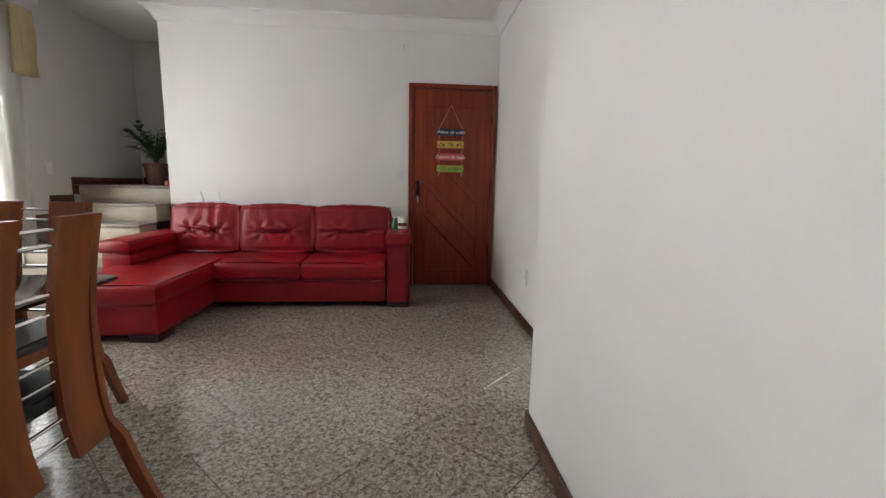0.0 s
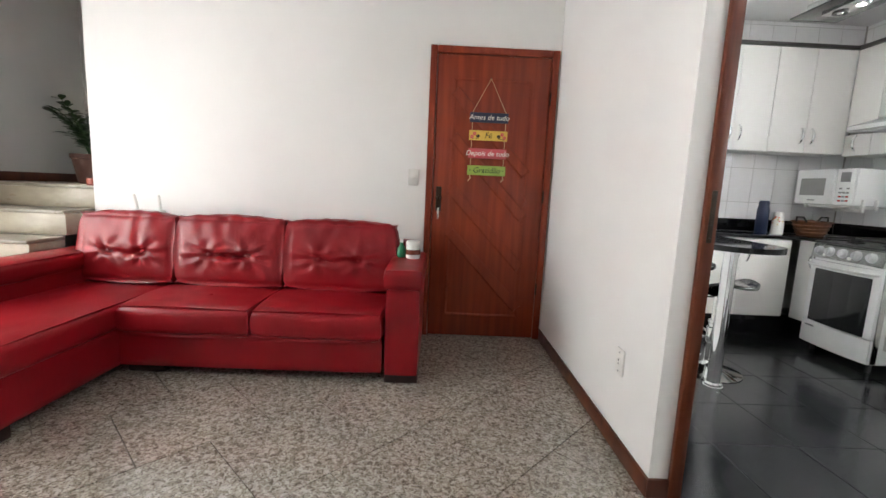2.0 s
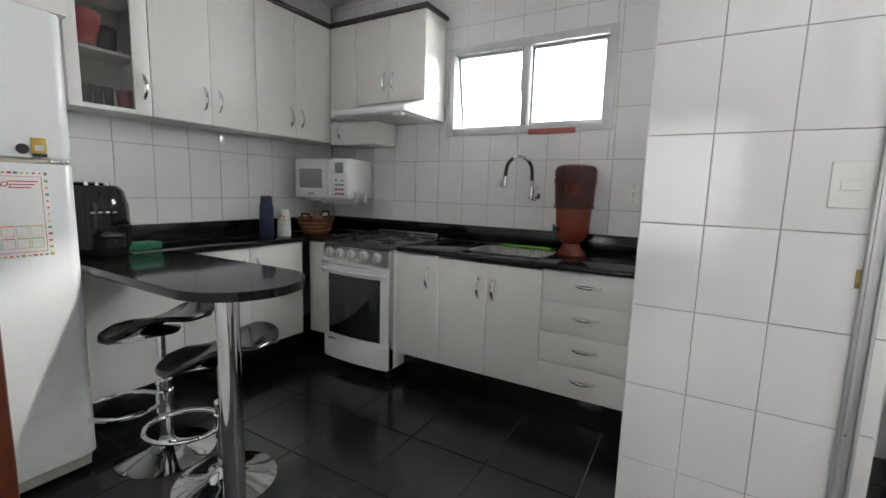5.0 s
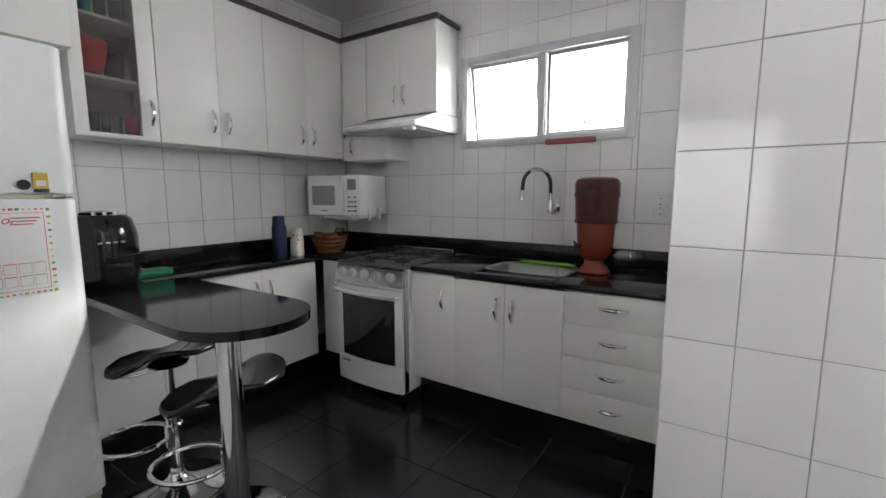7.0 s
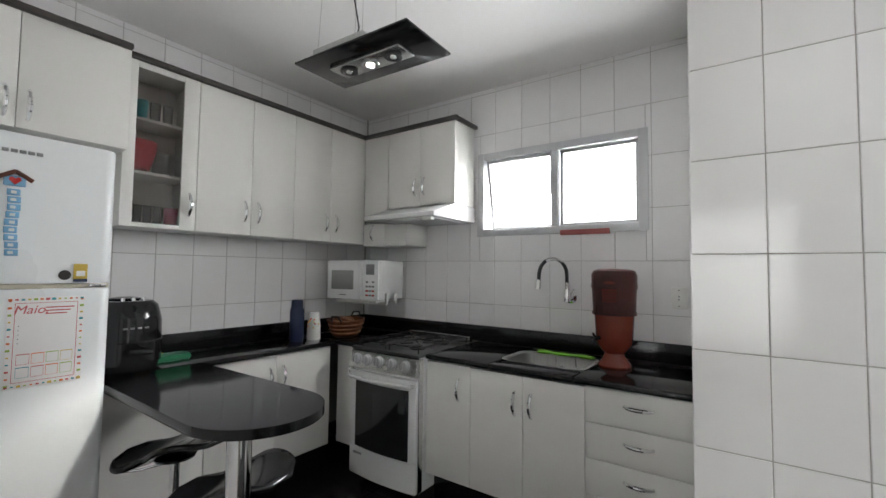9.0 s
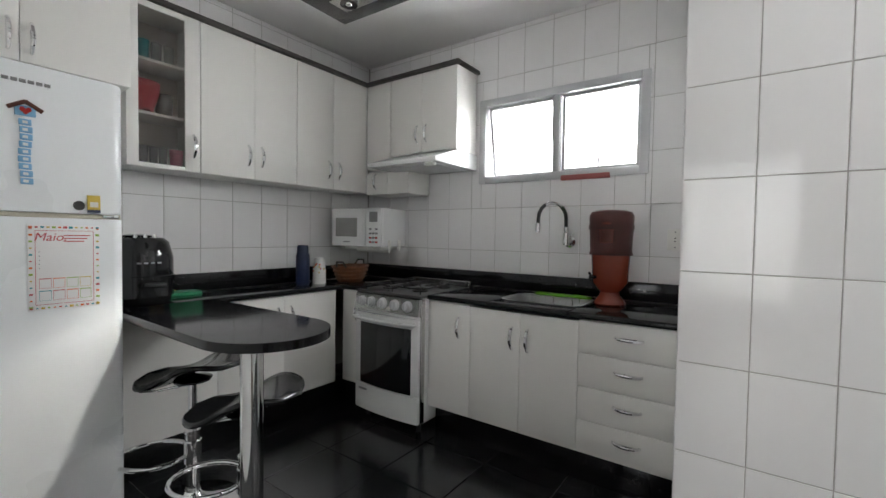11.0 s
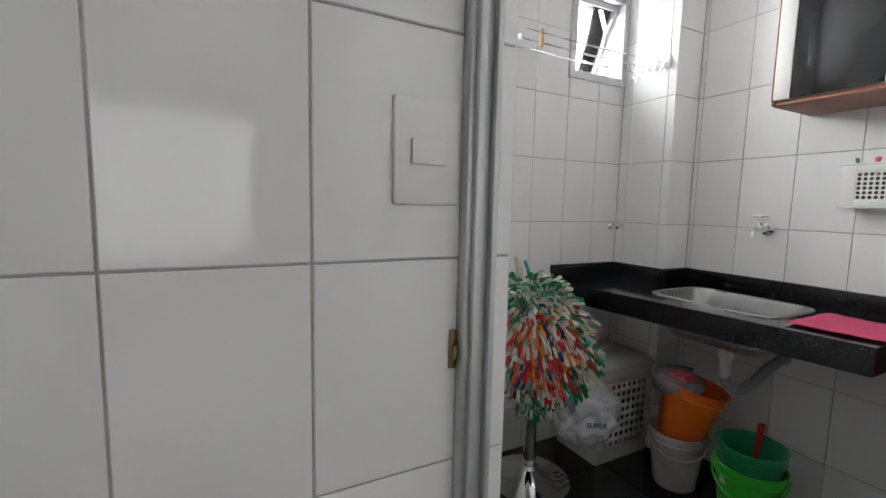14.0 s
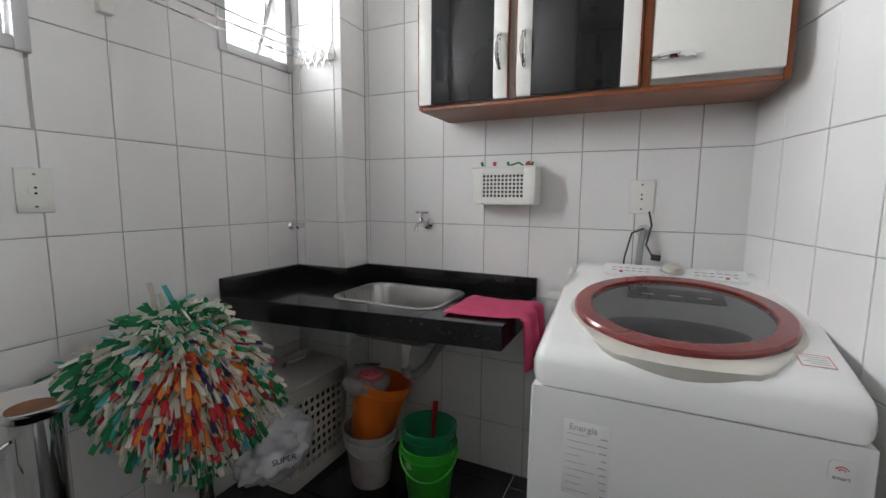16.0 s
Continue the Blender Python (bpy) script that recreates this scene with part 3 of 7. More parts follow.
lay_tiles(w_pier, plane_y(PIER_S + 0.007, -1), PIER_X, K_EAST, 0, CEIL_K, 0.2, 0.3, PIER_X, ROW0, TILE, name="tile")
lay_tiles(w_pier, plane_y(PIER_N - 0.007, 1), PIER_X, K_EAST, 0, CEIL_K, 0.2, 0.3, PIER_X, ROW0, TILE, name="tile")
lay_tiles(w_lback, plane_y(L_BACK - 0.007, 1), 1.97, 3.565, 0, CEIL_K, 0.2, 0.3, 2.943, ROW0, TILE, name="tile")
lay_tiles(w_pipe, plane_y(1.028, 1), 3.565, K_EAST, 0, CEIL_K, 0.2, 0.3, 3.607, ROW0, TILE, name="tile")
lay_tiles(w_pipe, plane_x(3.572, -1), L_BACK, 1.035, 0, CEIL_K, 0.2, 0.3, L_BACK, ROW0, TILE, name="tile")
ang = math.atan2(wd.y, wd.x)
mw = Matrix(((wd.x, 0, wd.y, WA.x - 0.007), (wd.y, 0, -wd.x, WA.y), (0, 1, 0, 0), (0, 0, 0, 1)))
lay_tiles(w_lwest, mw, 0, (WB - WA).length, 0, CEIL_K, 0.2, 0.3, 0.17, ROW0, TILE, name="tile")

# skirting boards of dark wood
for nm, b in (("baseboard_right", B(RIGHT - 0.016, RIGHT - 0.001, JAMB_FAR - 0.012, BACK - 0.002, 0, 0.075, 0.004)),
              ("baseboard_doorway_end", B(RIGHT - 0.012, 1.161, JAMB_FAR - 0.016, JAMB_FAR - 0.001, 0, 0.075, 0.004)),
              ("baseboard_near", B(NEAR_X - 0.016, NEAR_X - 0.001, -2.19, JAMB_NEAR + 0.012, 0, 0.075, 0.004)),
              ("baseboard_near_end", B(NEAR_X - 0.012, 1.161, JAMB_NEAR + 0.001, JAMB_NEAR + 0.016, 0, 0.075, 0.004)),
              ("baseboard_back", B(-2.28, 0.13, BACK - 0.016, BACK - 0.001, 0, 0.075, 0.004))):
    structure(mesh_object(nm, b, DARKWOOD), "dark red-brown wooden skirting board")


def cornice(name, pts):
    """A plaster cove along the top of the walls; pts: (x, y, inward x, inward y)."""
    prof = [(0.0, -0.12), (0.012, -0.12), (0.018, -0.105), (0.03, -0.075), (0.055, -0.04), (0.085, -0.022), (0.1, -0.016), (0.1, 0.0), (0.0, 0.0)]
    bm = bmesh.new()
    rings = [[bm.verts.new((x + ix * a, y + iy * a, CEIL_L - 0.001 + b)) for a, b in prof] for x, y, ix, iy in pts]
    for p, q in zip(rings, rings[1:]):
        for k in range(len(prof)):
            bm.faces.new((p[k], p[(k + 1) % len(prof)], q[(k + 1) % len(prof)], q[k]))
    bm.faces.new(rings[0])
    bm.faces.new(rings[-1][::-1])
    structure(mesh_object(name, bm, CEILING), "white moulded plaster cornice")


cornice("trim_cornice", [(-2.292, 6.2, -1, 0), (-2.292, BACK - 0.001, -1, -1), (RIGHT - 0.001, BACK - 0.001, -1, -1), (RIGHT - 0.001, JAMB_FAR, -1, 0)])
cornice("trim_cornice_left", [(LEFT + 0.001, -2.1, 1, 0), (LEFT + 0.001, 4.9, 1, 0)])


# ---- windows ----
def window(name, y0, y1, z0, z1, split, tilt, label, f=0.035):
    """An aluminium window in the east wall, seen from inside, with a leaf that tilts."""
    root = structure(thing(name, (K_EAST, 0, 0), 0, label, "window"), label)
    bm = bmesh.new()
    x0, x1 = -0.012, 0.075
    box(bm, x0, x1, y0 - 0.015, y0 + f, z0 - 0.015, z1 + 0.015, 0.004)
    box(bm, x0, x1, y1 - f, y1 + 0.015, z0 - 0.015, z1 + 0.015, 0.004)
    box(bm, x0 + 0.001, x1, y0 + f, y1 - f, z0 - 0.015, z0 + f, 0.004)
    box(bm, x0 + 0.001, x1, y0 + f, y1 - f, z1 - f, z1 + 0.015, 0.004)
    if split:
        box(bm, x0 + 0.004, x1, split - 0.022, split + 0.022, z0 + f, z1 - f, 0.004)
    part("window_frame", bm, ALU, root)
    bays = [(y0 + f, split - 0.022), (split + 0.022, y1 - f)] if split else [(y0 + f, y1 - f)]
    for k, (a, b) in enumerate(bays):
        lean = tilt[k]
        hgt = z1 - z0 - 2 * f
        leaf = B(-0.012, 0.012, a + 0.004, a + 0.024, 0.0, hgt, 0.002)
        box(leaf, -0.012, 0.012, b - 0.024, b - 0.004, 0, hgt, 0.002)
        box(leaf, -0.012, 0.012, a + 0.024, b - 0.024, 0, 0.02, 0.002)
        box(leaf, -0.012, 0.012, a + 0.024, b - 0.024, hgt - 0.02, hgt, 0.002)
        m = Matrix.Translation((0.04, 0, z0 + f)) @ Matrix.Translation((0, 0, hgt)) @ pose(0, 0, 0, 0, lean, 0) @ Matrix.Translation((0, 0, -hgt))
        lf = part("sash", leaf, ALU, root)
        lf.matrix_basis = m
        pane = part("pane", B(-0.002, 0.002, a + 0.022, b - 0.022, 0.018, hgt - 0.018, 0), GLASS, lf)
        pane.visible_shadow = False
        if lean:
            part("stay_arm", T([(0.0, a + 0.03, hgt * 0.75), (-0.02, a + 0.03, hgt * 0.45)], 0.005, 6), ALU, lf)
        elif split:
            part("latch", T([(-0.02, (a + b) / 2, 0.012), (-0.02, (a + b) / 2, 0.075)], 0.005, 6), ALU, lf)
    return root


window("window_1", *WIN[:2], *WIN[2:], 4.06, (0, -10), "aluminium kitchen window with an opened tilting pane")
window("window_2", *LWIN[:2], *LWIN[2:], None, (-22,), "small aluminium laundry window tilted open", 0.022)
window("window_3", *LWIN2[:2], *LWIN2[2:], None, (0,), "aluminium laundry window", 0.022)
structure(mesh_object("backdrop_sky", B(5.6, 5.62, -3, 9, -3, 8, 0), DAYLIGHT), "bright overcast sky outside the windows")
structure(mesh_object("backdrop_sky_living", B(-5.2, -5.18, -5, 8, -3, 7, 0), GARDENLIGHT), "bright overcast sky outside the living room")
ledge = tagged(mesh_object("window_ledge_tray", B(K_EAST - 0.02, K_EAST + 0.03, 3.72, 4.02, 1.590, 1.604 + 0.018, 0.004), shade("faded_red_plastic", (0.42, 0.12, 0.11), 0.5)), "faded red plastic strip on the kitchen window sill", "tray")


def living_window(name, y0, y1, z0, z1):
    root = structure(thing(name, (LEFT, 0, 0), 0, "large living room window, curtained one seen, bare one added unseen", "window"), "large living room window, curtained one seen, bare one added unseen")
    bm = bmesh.new()
    mid = (y0 + y1) / 2
    for a, b in ((y0, y0 + 0.05), (mid - 0.03, mid + 0.03), (y1 - 0.05, y1)):
        box(bm, -0.1, -0.04, a, b, z0, z1, 0.004)
    for c, d in ((z0, z0 + 0.05), (z1 - 0.05, z1)):
        box(bm, -0.099, -0.041, y0 + 0.05, mid - 0.03, c, d, 0.004)
        box(bm, -0.099, -0.041, mid + 0.03, y1 - 0.05, c, d, 0.004)
    part("window_frame", bm, ALU, root)
    for a, b in ((y0 + 0.05, mid - 0.03), (mid + 0.03, y1 - 0.05)):
        p = part("pane", B(-0.072, -0.068, a, b, z0 + 0.05, z1 - 0.05, 0), GLASS, root)
        p.visible_shadow = False


living_window("window_4", 2.5, 4.3, 0.35, 2.25)
# added out of view, only to let light onto the near wall
living_window("window_5_added", -0.8, 0.2, 0.35, 2.25)


def curtain(name, y0, y1, z0, z1, x, waves, material, label, depth=0.035):
    bm = bmesh.new()
    n, m = int(waves * 10), 10
    rows = []
    rng = random.Random(name + str(y0))
    ph = rng.uniform(0, 6)
    for j in range(m + 1):
        v = j / m
        rows.append([bm.verts.new((x + depth * (0.5 + 0.5 * v) * math.sin(2 * math.pi * waves * k / n + ph + 0.5 * math.sin(5 * k / n)) + 0.006 * math.sin(9 * v + k), y0 + (y1 - y0) * k / n + 0.012 * math.sin(3 * v + 0.7 * k), z1 + (z0 - z1) * v)) for k in range(n + 1)])
    for a, b in zip(rows, rows[1:]):
        for k in range(n):
            bm.faces.new((a[k], a[k + 1], b[k + 1], b[k]))
    ob = mesh_object(name, bm, material, angle=80)
    sol = ob.modifiers.new("thickness", "SOLIDIFY")
    sol.thickness = 0.002
    return tagged(ob, label, "curtain")


rod = tagged(mesh_object("curtain_rail", T([(LEFT + 0.08, 1.6, 2.5), (LEFT + 0.08, 4.66, 2.5)], 0.012), ALU), "thin metal curtain rail fixed to the wall", "curtain rail")
curtain("sheer_curtain", 1.9, 4.55, 0.05, 2.5, LEFT + 0.09, 18, CLOTHWHITE, "long sheer white curtain over the window")
curtain("side_curtain", 4.45, 4.66, 1.95, 2.5, LEFT + 0.13, 3, CLOTHBEIGE, "beige curtain swag at the window's top")


# ---- living room things ----
def front_door():
    """The entrance door with diagonal mouldings, closed, in its frame."""
    x0, x1, z1 = 0.155, 1.075, 2.13
    root = structure(thing("door_1", (0, BACK, 0), 0, "closed red-brown varnished wooden entrance door with diagonal panels", "door"), "closed red-brown varnished wooden entrance door with diagonal panels")
    bm = bmesh.new()
    box(bm, x0, x0 + 0.05, -0.035, 0.0, 0, z1, 0.006)
    box(bm, x1 - 0.05, x1, -0.035, 0.0, 0, z1, 0.006)
    box(bm, x0 + 0.05, x1 - 0.05, -0.034, 0.0, z1 - 0.05, z1, 0.006)
    part("door_frame", bm, REDWOOD, root)
    a, b = x0 + 0.053, x1 - 0.053
    leaf = part("door_leaf", B(a, b, -0.022, -0.001, 0.006, z1 - 0.054, 0.003), REDWOOD, root)
    # raised border mouldings and slanting boards
    w, h, m = b - a, z1 - 0.06, 0.13
    L, R, lo, hi = a + m, b - m, 0.17, z1 - 0.22

    def strip(p, q, wd, d, nm):
        p, q = Vector(p), Vector(q)
        t = (q - p).normalized()
        nn = Vector((-t.y, t.x))
        pts = [p + nn * wd / 2, q + nn * wd / 2, q - nn * wd / 2, p - nn * wd / 2]
        bm = bmesh.new()
        lowv = [bm.verts.new((v.x, -0.0215, v.y)) for v in pts]
        ins = [p + nn * (wd / 2 - 0.012) + t * 0.012, q + nn * (wd / 2 - 0.012) - t * 0.012, q - nn * (wd / 2 - 0.012) - t * 0.012, p - nn * (wd / 2 - 0.012) + t * 0.012]
        hiv = [bm.verts.new((v.x, -0.0215 - d, v.y)) for v in ins]
        bm.faces.new(hiv)
        for k in range(4):
            bm.faces.new((lowv[k], lowv[(k + 1) % 4], hiv[(k + 1) % 4], hiv[k]))
        part(nm, bm, REDWOOD, leaf)

    for p, q in (((L, lo), (L, hi)), ((R, lo), (R, hi)), ((L, hi), (R, hi)), ((L, lo), (R, lo))):
        strip(p, q, 0.03, 0.006, "moulding")
    k = 1.05
    for c in (0.40, 0.72, 1.10, 1.42):
        zl, zr = c + k * (R - L) / 2 + 0.12, c - k * (R - L) / 2 + 0.12
        pl, pr = [L, zl], [R, zr]
        if zl > hi:
            pl = [L + (zl - hi) / k, hi]
        if zr < lo:
            pr = [R - (lo - zr) / k, lo]
        strip(pl, pr, 0.085, 0.009, "diagonal_board")
    plate = part("lock_plate", B(a + 0.025, a + 0.065, -0.029, -0.0215, 0.96, 1.14, 0.008), BRONZE, root, "dark bronze lock plate")
    bm = LA([(0.0, 0), (0.022, 0.002), (0.024, 0.012), (0.012, 0.02), (0.011, 0.04), (0, 0.04)], seg=16)
    turned(bm, 0, Matrix.Translation((a + 0.045, -0.028, 1.06)) @ pose(0, 0, 0, 90, 0, 0))
    part("door_knob", bm, BRONZE, root)
    part("key", B(a + 0.038, a + 0.052, -0.037, -0.034, 0.90, 0.985, 0.001), CHROME, root, "keys hanging in the lock")
    part("key", T([(a + 0.045, -0.03, 0.995), (a + 0.045, -0.05, 0.985), (a + 0.045, -0.037, 0.96)], 0.0025, 6), CHROME, root)
    for z in (0.35, 1.05, 1.75):
        part("hinge", T([(b + 0.004, -0.036, z), (b + 0.004, -0.036, z + 0.09)], 0.006, 8), BRONZE, root)
    return root


front_door()


def door_sign():
    """Four painted boards hung on twine."""
    cx, y = 0.594, BACK - 0.040
    root = thing("hanging_door_sign", (cx, y, 0), 0, "four coloured wooden boards with lettering hung on twine from the door", "sign")
    boards = ((1.645, NAVY, "Antes de tudo", INKWHITE, "navy board"), (1.519, YELLOW, "Fé", INKBLACK, "mustard yellow board"),
              (1.391, CORAL, "Depois de tudo", INKWHITE, "coral red board"), (1.269, LIMEPAINT, "Gratidão", INKBLACK, "lime green board"))
    for z, mat, txt, ink, lab in boards:
        bd = part("board", B(-0.139, 0.139, -0.004, 0.005, z - 0.035, z + 0.035, 0.002), mat, root, lab)
        words(txt, 0.05 if len(txt) > 9 else 0.056, ink, bd, Matrix.Translation((0, -0.0048, z)) @ FACE_SOUTH, shear=0.2)
        if txt == "Fé":
            for s in (-1, 1):
                for k, (dx, dz) in enumerate(((0.10, 0.010), (0.075, -0.006), (0.118, -0.012))):
                    bm = bmesh.new()
                    for p in range(5):
                        lathe(bm, [(0, -0.001), (0.006, 0), (0, 0.001)], (0, 0, 0), 8)
                        turned(bm, len(bm.verts) - 10, Matrix.Translation((s * dx + 0.008 * math.cos(p * 1.257), -0.0052, z + dz + 0.008 * math.sin(p * 1.257))) @ pose(0, 0, 0, 90, 0, 0))
                    part("painted_flower", bm, (CORAL, INKBLACK, CORAL)[k], bd)
                part("painted_stem", T([(s * 0.118, -0.0046, z - 0.026), (s * 0.095, -0.0046, z - 0.020), (s * 0.068, -0.0046, z - 0.027)], 0.0015, 5), INKBLACK, bd)
        if txt == "Gratidão":
            for s in (-1, 1):
                part("painted_dot", B(s * 0.12 - 0.004, s * 0.12 + 0.004, -0.005, -0.0035, z - 0.004, z + 0.004, 0.0005), INKBLACK, bd)
    part("twine", T([(-0.12, 0, 1.68), (0, -0.004, 1.915), (0.12, 0, 1.68)], 0.0028, 6), STRING, root)
    for s in (-0.12, 0.12):
        for a, b in ((1.608, 1.556), (1.482, 1.428), (1.354, 1.306)):
            part("twine", T([(s, 0, b), (s + 0.002, -0.002, (a + b) / 2), (s, 0, a)], 0.0028, 6), STRING, root)
        part("twine_tail", T([(s, -0.003, 1.234), (s + 0.004, -0.006, 1.21), (s - 0.012, -0.006, 1.19)], [0.003, 0.006, 0.004], 6), STRING, root)
    part("nail", LA([(0, 0), (0.004, 0), (0.004, 0.012), (0, 0.012)], (0, 0.006, 1.91), 8), BRONZE, root)


door_sign()


def wall_plate(name, m, w, h, label, kind="switch", parts=()):
    """A cover plate that faces local -y, centred at m."""
    root = new(name)
    root.matrix_world = m
    tagged(root, label, "switch" if kind == "switch" else "socket")
    part("plate", B(-w / 2, w / 2, -0.009, 0.001, -h / 2, h / 2, 0.004), PLASTIC, root)
    if kind == "switch":
        part("rocker", B(-w * 0.26, w * 0.26, -0.014, -0.008, -h * 0.12, h * 0.12, 0.002), PLASTIC, root)
    elif kind == "socket":
        bm = LA([(0, 0), (0.018, 0), (0.018, 0.003), (0, 0.003)], seg=20)
        turned(bm, 0, Matrix.Translation((0, -0.008, 0)) @ pose(0, 0, 0, 90, 0, 0))
        part("socket_face", bm, PLASTIC, root)
        for dz in (-0.008, 0.008):
            part("socket_hole", B(-0.003, 0.003, -0.0125, -0.009, dz - 0.003, dz + 0.003, 0.0005), INKBLACK, root)
        for dz in (-h * 0.36, h * 0.36):
            part("screw", B(-0.004, 0.004, -0.0105, -0.008, dz - 0.003, dz + 0.003, 0.001), INKGREY, root)
    return root


def on_y(x, y, z, rz=0):
    return pose(x, y, z, 0, 0, rz)


wall_plate("light_switch", on_y(0.061, BACK - 0.001, 1.20), 0.075, 0.118, "white plastic light switch beside the entrance door")
wall_plate("light_switch", on_y(LEFT + 0.001, 4.84, 1.19, 90), 0.075, 0.118, "white plastic light switch on the pale wall")
wall_plate("blank_wall_plate", on_y(0.102, BACK - 0.001, 2.471), 0.115, 0.072, "small white socket plate high on the wall", "socket")
wall_plate("wall_socket", on_y(RIGHT - 0.001, 3.72, 0.40, -90), 0.075, 0.118, "white wall socket low on the white wall", "socket")


def sofa():
    """An L-shaped sofa: chaise at its left, three tufted back cushions, block arms."""
    root = thing("corner_sofa", (0, 0, 0), 0, "red leather corner sofa with chaise and three tufted back cushions", "sofa")
    part("base", cushion(-2.05, -0.03, 4.25, 5.02, 0.05, 0.27, 0.03, 0.004, 8), LEATHER, root)
    part("chaise_base", cushion(-2.16, -1.51, 3.42, 4.90, 0.05, 0.27, 0.03, 0.004, 10), LEATHER, root)

    def crease(u, p):
        return 0.004 * noise.noise(Vector((p.x * 9, p.y * 9, p.z * 9)))

    part("seat_cushion", cushion(-1.49, -0.765, 4.20, 4.85, 0.25, 0.425, 0.05, 0.018, 16, crease), LEATHER, root)
    part("seat_cushion", cushion(-0.76, -0.035, 4.20, 4.85, 0.25, 0.425, 0.05, 0.018, 16, crease), LEATHER, root)
    part("chaise_cushion", cushion(-2.17, -1.50, 3.39, 4.85, 0.255, 0.42, 0.05, 0.014, 20, crease), LEATHER, root)
    for x0, x1 in ((-2.06, -1.445), (-1.44, -0.745), (-0.74, -0.02)):
        bt = [(-0.36, -0.12), (0.36, -0.12)]

        def tuft(u, p, bt=bt):
            if u.y > -0.3:
                return 0.003 * noise.noise(p * 11)
            d = 0.0
            for bx, bz in bt:
                r2 = ((u.x - bx) / 0.10) ** 2 + ((u.z - bz) / 0.10) ** 2
                d -= 0.030 * math.exp(-r2)
                r = math.hypot(u.x - bx, u.z - bz)
                an = math.atan2(u.z - bz, u.x - bx)
                d += 0.010 * math.sin(7 * an + bx * 9 + p.x * 3) * math.exp(-((r - 0.24) / 0.2) ** 2)
            seam = -0.12 - 0.07 * (1 - min(1, (u.x / 0.36) ** 2))
            if abs(u.x) < 0.4:
                d -= 0.020 * math.exp(-((u.z - seam) / 0.07) ** 2)
                d += 0.012 * math.exp(-((u.z - seam - 0.16) / 0.08) ** 2)
            d += 0.006 * noise.noise(Vector((p.x * 16, p.y * 5, p.z * 9))) + 0.010 * math.sin(u.x * 16 + 4 * noise.noise(p * 4)) * max(0.0, u.z - 0.25) * 0.6
            return d

        bm = cushion(x0, x1, -0.10, 0.10, -0.21, 0.235, 0.05, 0.028, 30, tuft)
        turned(bm, 0, Matrix.Translation((0, 4.78, 0.63)) @ pose(0, 0, 0, -10, 0, 0))
        cu = part("back_cushion", bm, LEATHER, root, angle=70)
        for bx, bz in bt:
            b2 = LA([(0, -0.006), (0.010, -0.004), (0.012, 0.0), (0, 0.004)], seg=12)
            cx = (x0 + x1) / 2 + bx * (x1 - x0) / 2
            turned(b2, 0, Matrix.Translation((0, 4.78, 0.63)) @ pose(0, 0, 0, -10, 0, 0) @ Matrix.Translation((cx, -0.108, 0.015 + bz * 0.225)) @ pose(0, 0, 0, 90, 0, 0))
            part("button", b2, LEATHER, cu)
    part("back_frame", cushion(-2.14, 0.12, 4.88, 5.06, 0.08, 0.76, 0.05, 0.005, 8), LEATHER, root)
    part("arm", cushion(-0.025, 0.175, 4.24, 5.03, 0.05, 0.56, 0.025, 0.004, 8), LEATHER, root)
    part("arm_pad", cushion(-0.035, 0.185, 4.22, 4.98, 0.555, 0.675, 0.035, 0.008, 10, crease), LEATHER, root)
    part("arm", cushion(-2.24, -2.02, 4.00, 5.03, 0.30, 0.52, 0.025, 0.004, 8), LEATHER, root)
    part("arm_pad", cushion(-2.25, -2.01, 3.98, 5.0, 0.515, 0.625, 0.035, 0.008, 10, crease), LEATHER, root)
    for x, y, w, d in ((0.075, 4.34, 0.19, 0.15), (-1.40, 4.36, 0.2, 0.12), (-1.62, 3.53, 0.2, 0.2), (-2.06, 3.53, 0.18, 0.2), (0.07, 4.95, 0.15, 0.12), (-2.06, 4.95, 0.15, 0.12)):
        part("foot", B(x - w / 2, x + w / 2, y - d / 2, y + d / 2, 0.0, 0.055, 0.004), FOOT, root, "dark wooden block foot")


sofa()


def small_bottle():
    root = thing("spray_bottle", (0.03, 4.62, 0.676), 0, "small green plastic bottle on the sofa arm", "bottle")
    part("body", LA([(0, 0), (0.024, 0.002), (0.027, 0.01), (0.027, 0.06), (0.012, 0.085), (0.010, 0.1), (0, 0.1)]), GREEN, root)
    part("cap", LA([(0, 0.099), (0.011, 0.1), (0.011, 0.125), (0, 0.125)]), PLASTIC, root)
    root = thing("jar", (0.105, 4.60, 0.676), 0, "white jar with a lid on the sofa arm", "jar")
    part("body", LA([(0, 0), (0.040, 0.002), (0.044, 0.012), (0.044, 0.08), (0.040, 0.09), (0, 0.09)]), PLASTIC, root)
    part("band", LA([(0.0445, 0.03), (0.0455, 0.032), (0.0455, 0.06), (0.0445, 0.062)]), CLAY, root)
    part("lid", LA([(0, 0.118), (0.036, 0.117), (0.045, 0.11), (0.046, 0.092), (0.040, 0.09)]), PLASTIC, root)


small_bottle()


def router():
    root = thing("wifi_router", (-1.86, 5.08, 0.77), 0, "white internet router with two antennas behind the sofa", "router")
    part("body", B(-0.11, 0.11, -0.035, 0.04, 0.0, 0.105, 0.01), PLASTIC, root)
    for x, dx in ((-0.07, -0.03), (0.09, -0.012)):
        part("antenna", T([(x, 0.0, 0.09), (x + dx * 0.5, 0, 0.16), (x + dx, 0.0, 0.215)], [0.006, 0.010, 0.009], 8, flat=0.5), PLASTIC, root)
    part("cable", T([(0.1, 0, 0.08), (0.17, 0.01, 0.075), (0.23, 0.02, 0.03)], 0.003, 6), PLASTIC, root)


router()


